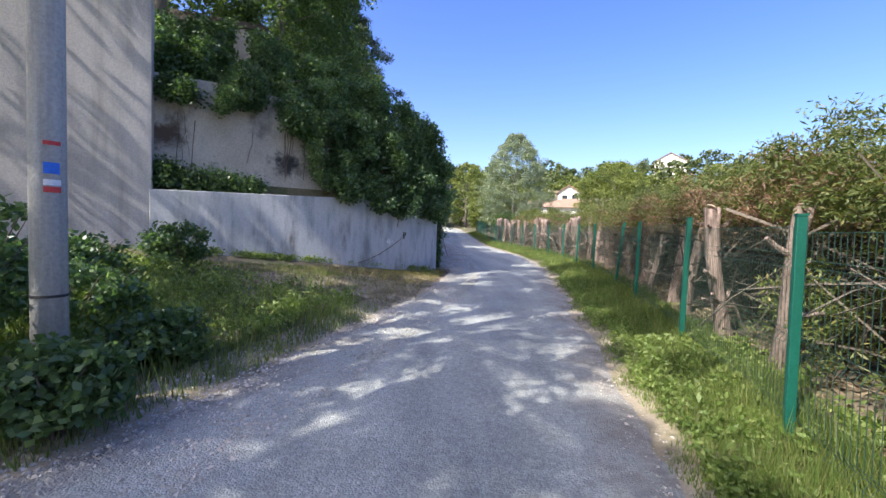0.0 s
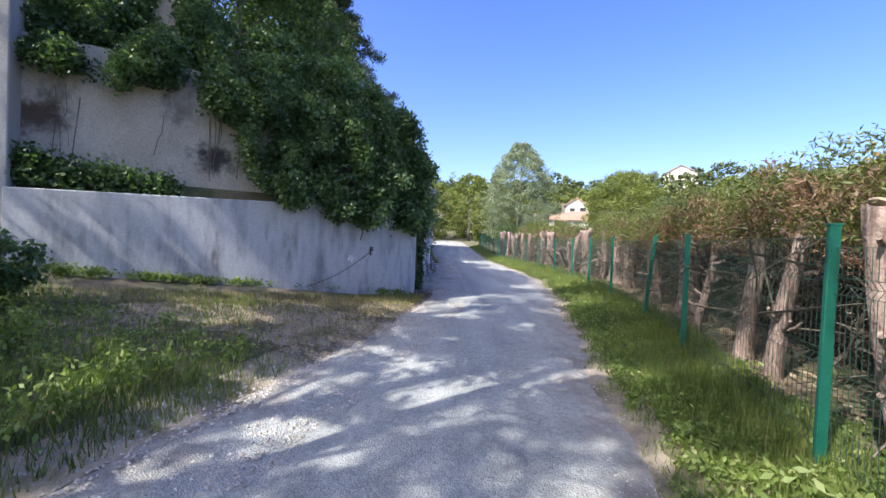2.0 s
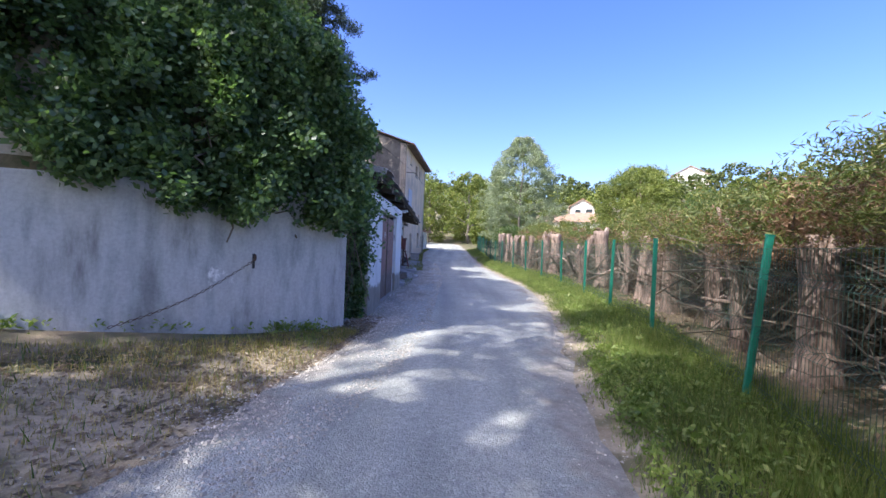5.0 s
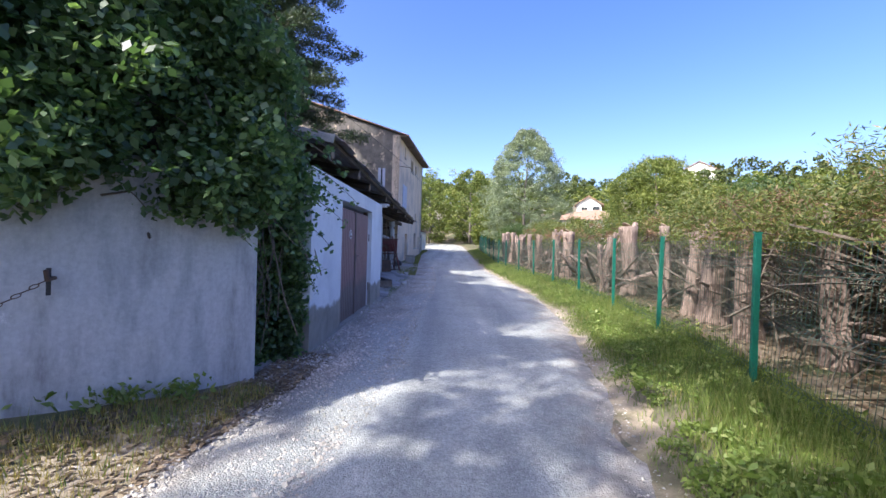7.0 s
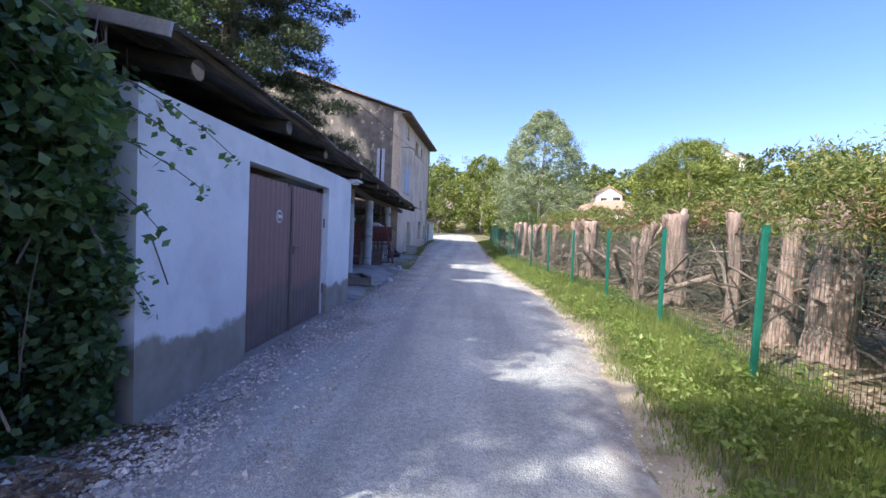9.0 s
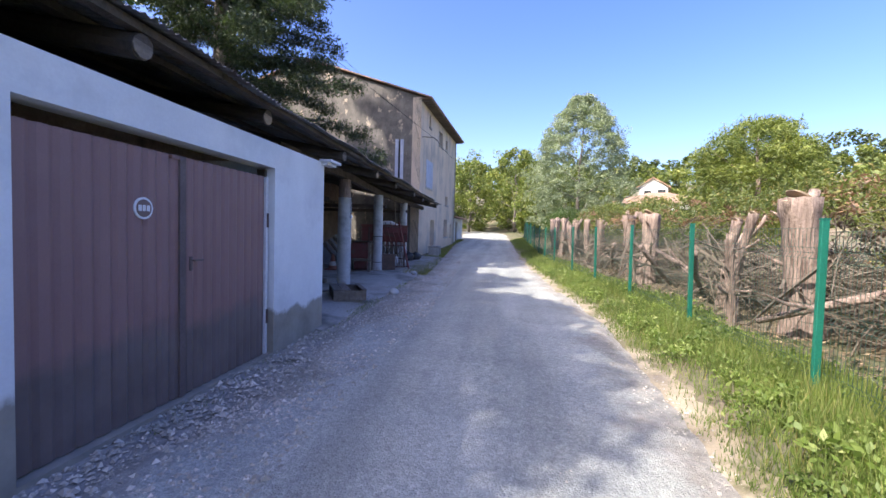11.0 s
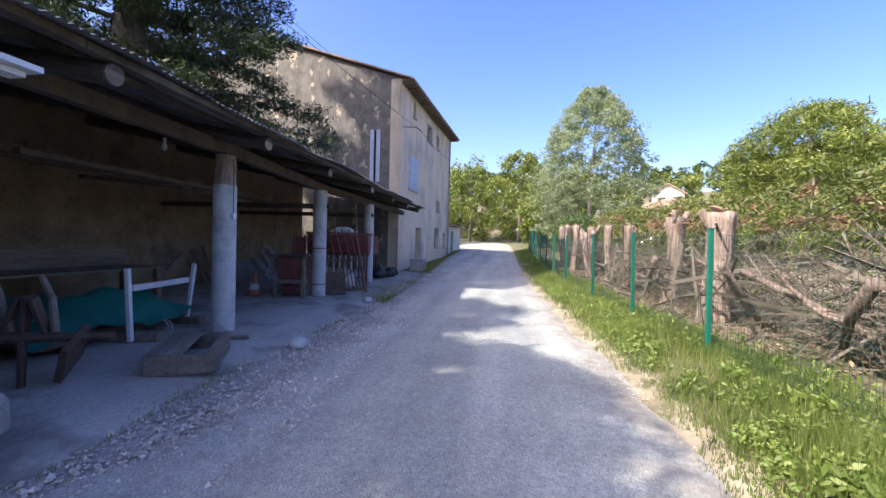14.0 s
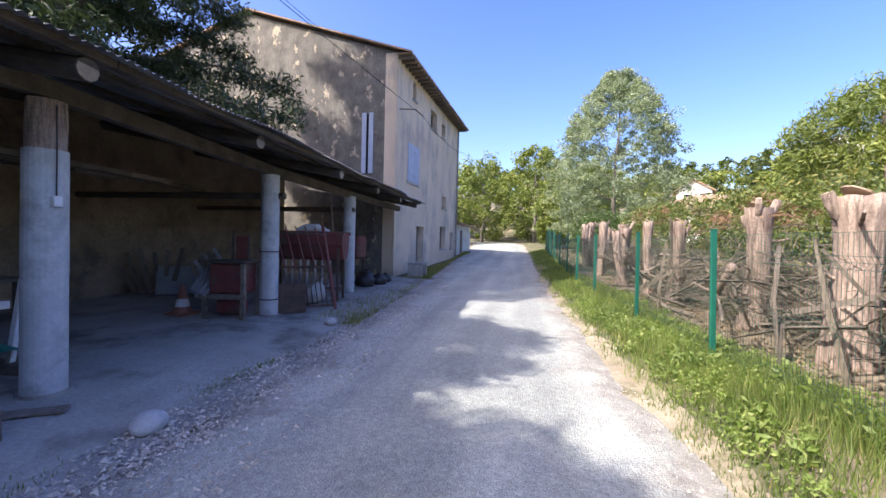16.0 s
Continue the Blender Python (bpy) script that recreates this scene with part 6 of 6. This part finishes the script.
for x in (-0.75, 0.65):
    for y in (-0.27, 0.27):
        part("leg", bx(x - 0.025, y - 0.025, 0, x + 0.025, y + 0.025, 1.2), METAL_RUST, t)
for k in range(9):
    part("spout", tube(bmesh.new(), [(-0.7 + 0.16 * k, 0.0, 0.87), (-0.69 + 0.16 * k, -0.05, 0.5), (-0.7 + 0.16 * k, -0.12, 0.28)], [0.03, 0.026, 0.022], 7), GREY_METAL, t, "grey seed spout")
part("spout_bar", bx(-0.8, -0.15, 0.24, 0.7, -0.1, 0.28), METAL_RUST, t)
t = thing("iron_gate", pose(-0.98, 26.84, shed_z(-0.9, 26.9), 0, 0, 38), "rusty reddish iron bar gate leaning back between pillars", "gate")
tilt = pose(0, 0, 0, -17, 0, 0)
for z, x0, x1 in ((0.06, 0.0, 0.88), (0.80, -0.1, 0.86), (1.46, -0.28, 0.8)):
    part("rail", bx(x0, -0.015, z, x1, 0.015, z + 0.04, m=tilt), METAL_RUST, t)
for k in range(10):
    x = 0.03 + k * 0.088
    part("bar", tube(bmesh.new(), [tilt @ Vector((x, -0.017, 0.05)), tilt @ Vector((x - 0.07, -0.017, 0.85))], 0.011, 6), METAL_RUST, t)
for k in range(5):
    x = 0.02 + k * 0.18
    part("long_bar", tube(bmesh.new(), [tilt @ Vector((x - 0.03, -0.03, 0.80)), tilt @ Vector((x - 0.2, -0.03, 1.62))], 0.014, 6), RED_PAINT, t)
part("stile", tube(bmesh.new(), [tilt @ Vector((0.88, 0, 0.0)), tilt @ Vector((0.80, 0, 0.8)), tilt @ Vector((0.70, 0, 1.66))], 0.03, 8), RED_PAINT, t)
part("brace", tube(bmesh.new(), [tilt @ Vector((0.05, -0.03, 0.15)), tilt @ Vector((0.8, -0.03, 0.74))], 0.011, 6), METAL_RUST, t)
t = thing("rusty_sheet", pose(-1.05, 26.62, shed_z(-0.9, 26.9), -10, 0, 32), "rusty brown metal sheet standing on the slab", "sheet")
part("sheet", bx(0.0, -0.008, 0, 0.5, 0.008, 0.52, bevel=0.003), METAL_RUST, t)
t = thing("cement_sack", pose(-1.0, 27.9, shed_z(-1, 27.9)), "pale bulging sack under the red hopper", "sack")
part("sack", tube(bmesh.new(), [(0, -0.3, 0.0 + 0.17), (0, -0.2, 0.2), (0, 0.1, 0.22), (0, 0.3, 0.18)], [0.12, 0.2, 0.21, 0.1], 12, 0.06), STONE, t, smooth=True)
t = thing("wooden_pole", pose(-1.15, 29.2, shed_z(-1, 29.2), 4, -3, 0), "thin pale wooden pole leaning on the beam", "pole")
part("pole", tube(bmesh.new(), [(0, 0, 0.9), (0.02, 0, 1.7), (0.0, 0.02, 2.55)], 0.022, 7), OLD_WOOD, t)

# black sacks, pots and a planter by the house corner
for k, (x, y, r) in enumerate(((-1.15, 31.0, 0.28), (-0.95, 31.6, 0.24), (-1.4, 31.7, 0.3), (-1.0, 32.3, 0.2))):
    t = thing("plastic_sack", pose(x, y, shed_z(x, y) - 0.03), "full black plastic sack by the shed end", "sack", "black sacks")
    bm = bmesh.new()
    bmesh.ops.create_icosphere(bm, subdivisions=3, radius=r)
    for v in bm.verts:
        v.co *= 1 + 0.12 * math.sin(9 * v.co.x / r + k) * math.sin(7 * v.co.z / r)
        v.co.z = max(v.co.z * 0.8, -r * 0.55) + r * 0.55
    part("bag", bm, BLACK, t, smooth=True)
    part("knot", tube(bmesh.new(), [(0, 0, r * 1.3), (0, 0, r * 1.5)], [r * 0.15, r * 0.25], 8), BLACK, t)
t = thing("stone_trough", pose(-0.55, 34.6, float(ground_z(-0.5, 34.6)) + 0.02), "small dark stone trough on feet beside the house", "trough")
part("top", bx(-0.28, -0.4, 0.42, 0.28, 0.4, 0.5, bevel=0.01), STONE, t)
part("foot", bx(-0.26, -0.38, 0, 0.26, -0.28, 0.42, bevel=0.01), STONE, t)
part("foot", bx(-0.26, 0.28, 0, 0.26, 0.38, 0.42, bevel=0.01), STONE, t)
t = thing("red_barrow", pose(-1.6, 31.2, shed_z(-1.6, 31)), "faded red barrow tipped against the gable", "barrow")
part("tub", bx(-0.3, -0.3, 0.75, 0.3, 0.3, 1.4, bevel=0.06), RED_PAINT, t)
part("leg", bx(-0.25, -0.25, 0, -0.2, -0.2, 0.76), METAL_RUST, t)
part("leg", bx(0.2, 0.2, 0, 0.25, 0.25, 0.76), METAL_RUST, t)
# lumber stored on the ties under the roof
for k in range(7):
    t = thing("stored_timber", pose(-2.0 - 0.3 * k, 23.0 + 1.1 * (k % 4), 2.45 + 0.03 * k, random.uniform(-3, 3), 0, random.uniform(-14, 14)), "long old timber stored on the roof ties", "timber", "stored timbers")
    part("timber", bx(-0.05, -1.8, 0, 0.05, 1.8, 0.07, bevel=0.006), OLD_WOOD if k % 2 else DARK_WOOD, t)
for y in (26.6, 29.6):
    structure("roof_tie", tube(bmesh.new(), [(-0.9, y, 2.4), (-5.3, y, 2.42)], 0.06, 8, 0.04), DARK_WOOD, "dark tie beam across the shed", "beam")
t = thing("light_bulb", pose(-1.5, 22.6, 2.86), "bare bulb hanging on a short flex", "lamp")
part("flex", tube(bmesh.new(), [(0, 0, 0.42), (0, 0, 0.1)], 0.005, 5), BLACK, t)
part("socket", tube(bmesh.new(), [(0, 0, 0.1), (0, 0, 0.03)], 0.02, 8), WHITE_PAINT, t)
part("bulb", tube(bmesh.new(), [(0, 0, 0.03), (0, 0, -0.01), (0, 0, -0.05), (0, 0, -0.07)], [0.015, 0.035, 0.03, 0.01], 10), WHITE_PAINT, t, smooth=True)

# ---- hook and chain on the low wall ----
t = thing("wall_chain", pose(0, 0, 0), "rusty chain hanging from an iron hook on the wall", "chain")
hp, lp = Vector((-0.93, 11.78, 1.28)), Vector((-2.08, 10.82, 0.52))
part("hook", tube(bmesh.new(), [hp + Vector((-0.06, 0.1, 0)), hp + Vector((0.05, -0.08, 0.0)), hp + Vector((0.06, -0.1, 0.07))], 0.016, 7), METAL_RUST, t)
part("plate", bx(-0.014, -0.012, -0.12, 0.014, 0.012, 0.08, m=pose(hp.x, hp.y - 0.02, hp.z, 0, 0, 42)), BLACK, t)
n = 34
link_bm = bmesh.new()
ring = [(0.028 * math.cos(a), 0.013 * math.sin(a), 0) for a in np.linspace(0, 2 * math.pi, 9)]
tube(link_bm, ring, 0.004, 5, cap=False)
first = None
for k in range(n):
    s = (k + 0.5) / n
    p = (hp + Vector((0.05, -0.08, 0))).lerp(lp + Vector((0.06, -0.1, 0)), s) - Vector((0, 0, 0.28 * math.sin(math.pi * s) * 0.35))
    if first is None:
        first = o = part("link", link_bm, METAL_RUST, t)
    else:
        o = new("link", first.data)
        o.parent = t
    d = lp - hp
    o.matrix_local = Matrix.Translation(p) @ d.to_track_quat("X", "Z").to_matrix().to_4x4() @ pose(0, 0, 0, 90 * (k % 2), 0, 0)

# ---- utility pole with trail marks ----
PX, PY = -2.80, 3.0
pz = float(ground_z(PX, PY))
t = thing("utility_pole", pose(PX, PY, pz), "weathered grey utility pole with painted trail marks", "pole")
part("shaft", tube(bmesh.new(), [(0, 0, -0.4), (0, 0, 2), (0.0, 0.02, 5), (0.02, 0.02, 8.2)], [0.108, 0.104, 0.098, 0.085], 20, 0.01), POLE_WOOD, t, smooth=True)


def mark(z0, z1, a0, a1, mat, label):
    bm = bmesh.new()
    prev = None
    for k in range(9):
        a = radians(a0 + (a1 - a0) * k / 8)
        r = 0.1085
        p = [bm.verts.new((r * math.cos(a), r * math.sin(a), z0)), bm.verts.new((r * math.cos(a), r * math.sin(a), z1))]
        if prev:
            bm.faces.new((prev[0], p[0], p[1], prev[1]))
        prev = p
    part("mark", bm, mat, t, label)


mark(1.66, 1.74, -60, -12, BLUE_MARK, "blue painted trail mark")
mark(1.58, 1.62, -60, -8, WHITE_PAINT, "white painted stripe")
mark(1.53, 1.57, -60, -8, RED_MARK, "red painted stripe")
mark(1.86, 1.89, -60, -8, RED_MARK, "thin red painted stripe")
part("strap", tube(bmesh.new(), [(0, 0, 0.78), (0, 0, 0.80)], 0.111, 20), BLACK, t, "dark strap")

# bushes at the pole's foot
rng = np.random.default_rng(201)
for k, (x, y, h, r) in enumerate(((-3.55, 3.05, 1.45, 0.55), (-2.42, 2.62, 0.62, 0.36), (-3.3, 2.3, 0.9, 0.5), (-3.6, 4.1, 0.75, 0.6), (-4.6, 5.2, 0.8, 0.6), (-2.6, 3.9, 0.45, 0.4), (-4.4, 7.0, 0.9, 0.5))):
    b = thing("bramble_bush", pose(x, y, float(ground_z(x, y))), "dark green bramble bush on the bank", "bush", "bank bushes")
    bm = bmesh.new()
    for j in range(9):
        a = j * 0.7 + k
        tube(bm, [(0, 0, -0.05), (0.4 * r * math.cos(a), 0.4 * r * math.sin(a), 0.5 * h), (0.9 * r * math.cos(a), 0.9 * r * math.sin(a), 0.85 * h)], [0.012, 0.009, 0.004], 5, cap=False)
    part("stem", bm, TWIG, b)
    d = unit(rng.normal(size=(70, 3)))
    c = d * np.array([r, r, h * 0.42]) * rng.uniform(0.5, 1.0, (70, 1)) + np.array([0, 0, h * 0.55])
    np_mesh("leaves", leaf_quads(clumps(c, 0.16, 40, 0.9, 0.1), 0.075, 0.045, 0.3).reshape(-1, 3), 4, IVY, b)

# ---- wires ----
def wire(pts, sag, label):
    bm = bmesh.new()
    out = []
    for a, b in zip(pts, pts[1:]):
        a, b = Vector(a), Vector(b)
        for k in range(17):
            s = k / 16
            out.append(a.lerp(b, s) - Vector((0, 0, sag * 4 * s * (1 - s))))
    t = thing("overhead_wire", pose(0, 0, 0), label, "wire", "overhead wires")
    part("cable", tube(bm, out, 0.009, 5), BLACK, t)


br = hm @ Vector((1.1, -0.62, 6.4))
wire([(-9.5, -6.0, 10.6), tuple(br)], 0.5, "thin black overhead wire crossing to the house")
wire([tuple(br), tuple(hm @ Vector((9.9, -0.3, 6.9))), (2.0, 66, 8)], 0.25, "thin black overhead wire along the house front")
wire([(-9.3, -6.0, 11.2), tuple(hm @ Vector((0.0, 3.2, 9.55)))], 0.4, "thin black overhead wire to the gable top")

# ---- stones and gravel ----
t = thing("boulder", pose(0.42, 22.75, float(road_z(22.75)) + 0.0), "single pale rounded boulder on the lane edge", "stone")
bm = bmesh.new()
bmesh.ops.create_icosphere(bm, subdivisions=3, radius=0.11)
for v in bm.verts:
    v.co *= 1 + 0.14 * noise.noise(v.co * 9)
    v.co.z = v.co.z * 0.75 + 0.06
    v.co.y *= 1.25
part("stone", bm, PALE_STONE, t, smooth=True)
t = thing("boulder", pose(0.1, 26.4, float(road_z(26.4)) + 0.04), "small pale stone at the slab's edge", "stone")
bm = bmesh.new()
bmesh.ops.create_icosphere(bm, subdivisions=2, radius=0.1)
for v in bm.verts:
    v.co *= 1 + 0.2 * noise.noise(v.co * 12)
    v.co.z = v.co.z * 0.7 + 0.05
part("stone", bm, PALE_STONE, t, smooth=True)


def pebbles(n, y0, y1, xf, smin, smax, seed, name, label):
    """Loose stones: little squashed octahedra, each of its own size and turn."""
    r = np.random.default_rng(seed)
    y = r.uniform(y0, y1, n)
    x = xf(y, r.uniform(0, 1, n))
    z = np.maximum(ground_z(x, y), road_z(y) + 0.012 * ((x > left_x(y)) & (x < right_x(y))))
    s = smin * (smax / smin) ** (r.uniform(0, 1, n) ** 2.2)
    a = r.uniform(0, 6.283, n)
    sx, sy, sz = s * r.uniform(0.7, 1.3, n), s * r.uniform(0.7, 1.3, n), s * r.uniform(0.45, 0.8, n)
    ca, sa = np.cos(a), np.sin(a)
    c = np.stack([x, y, z + sz * 0.3], 1)
    ex = np.stack([ca * sx, sa * sx, sz * r.uniform(-0.4, 0.4, n)], 1)
    ey = np.stack([-sa * sy, ca * sy, sz * r.uniform(-0.4, 0.4, n)], 1)
    ez = np.stack([s * r.uniform(-0.3, 0.3, n), s * r.uniform(-0.3, 0.3, n), sz], 1)
    q = [c + ex, c + ey, c - ex, c - ey]
    tris = []
    for k in range(4):
        tris += [np.stack([q[k], q[(k + 1) % 4], c + ez], 1)]
    tagged(np_mesh(name, np.concatenate(tris).reshape(-1, 3), 3, PEBBLE), label, "gravel", "", "stuff")


PEBBLE = leafy("loose_stone", (0.30, 0.28, 0.25), (0.46, 0.43, 0.39), (0.66, 0.63, 0.58), 1.0, 0.0, 0.9)
edge_l = lambda y, s: left_x(y) - 0.55 + 1.5 * s ** 1.2
pebbles(24000, 2.0, 14, edge_l, 0.006, 0.026, 301, "edge_gravel", "loose grey stones along the lane edge")
pebbles(17000, 13, 34, lambda y, s: left_x(y) - 0.1 + 0.6 * s, 0.006, 0.022, 302, "edge_gravel", "loose pale stones along the lane edge")
pebbles(5000, 2.0, 32, lambda y, s: right_x(y) + 0.25 - 0.5 * s, 0.005, 0.018, 303, "edge_gravel", "loose grey stones along the grassy edge")
pebbles(8000, 1.5, 26, lambda y, s: left_x(y) + s * (right_x(y) - left_x(y)), 0.004, 0.010, 304, "lane_gravel", "scattered small stones on the lane")

pebbles(21000, 13.4, 33, lambda y, s: left_x(y) - 0.55 + 1.35 * s ** 1.2, 0.008, 0.036, 305, "kerb_gravel", "pale coarse stones along the slab edge")
# fallen leaves and straw at the foot of the low wall
rng = np.random.default_rng(311)
yy = rng.uniform(7.2, 14.2, 9000)
xx = left_x(yy) - 0.05 - rng.uniform(0, 1, 9000) ** 1.2 * np.interp(yy, [7, 9, 11, 12.6, 14.2], [4.0, 3.2, 1.5, 0.5, 0.5])
c = np.stack([xx, yy, ground_z(xx, yy) + rng.uniform(0.004, 0.025, 9000)], 1)
tagged(np_mesh("leaf_litter", leaf_quads(c, 0.06, 0.028, 2.0).reshape(-1, 3), 4, LITTER), "dry fallen leaves and straw on the ground", "leaf litter", "", "stuff")

yy = rng.uniform(1.5, 36, 16000)
xx = fence_x(yy) + rng.uniform(0.15, 2.6, 16000)
c = np.stack([xx, yy, ground_z(xx, yy) + rng.uniform(0.004, 0.05, 16000)], 1)
tagged(np_mesh("leaf_litter", leaf_quads(c, 0.10, 0.035, 2.0).reshape(-1, 3), 4, LITTER), "dead brown cypress litter under the hedge", "leaf litter", "", "stuff")

# a few dry tufts and weeds along the stony lane edge
grass(2600, 14.5, 33, lambda y, s: left_x(y) + 0.05 + 0.7 * s, 0.05, 0.009, DRY_GRASS, "edge_tufts", lambda x, y: (wob(x * 4, y * 3) > 0.55) * 1.0)
grass(1800, 14.5, 33, lambda y, s: left_x(y) + 0.05 + 0.7 * s, 0.05, 0.009, GRASS, "edge_tufts", lambda x, y: (wob(x * 4, y * 3) > 0.6) * 1.0)
# tufts at the garage foot and on the slab edge
grass(5200, 19.6, 22.4, lambda y, s: -0.35 + 0.75 * s, 0.055, 0.009, GRASS, "slab_grass", lambda x, y: np.clip(0.5 + 0.6 * wob(x * 3, y * 3), 0, 1))
grass(1500, 23.2, 26, lambda y, s: -0.1 + 0.45 * s, 0.07, 0.012, GRASS, "slab_grass", lambda x, y: np.clip(0.4 + 0.7 * wob(x * 3, y * 3), 0, 1))
grass(700, 14.3, 19.4, lambda y, s: 0.2 + 0.2 * s, 0.05, 0.01, GRASS, "wall_foot_grass", lambda x, y: np.clip(0.3 + 0.7 * wob(x * 3, y * 3), 0, 1))
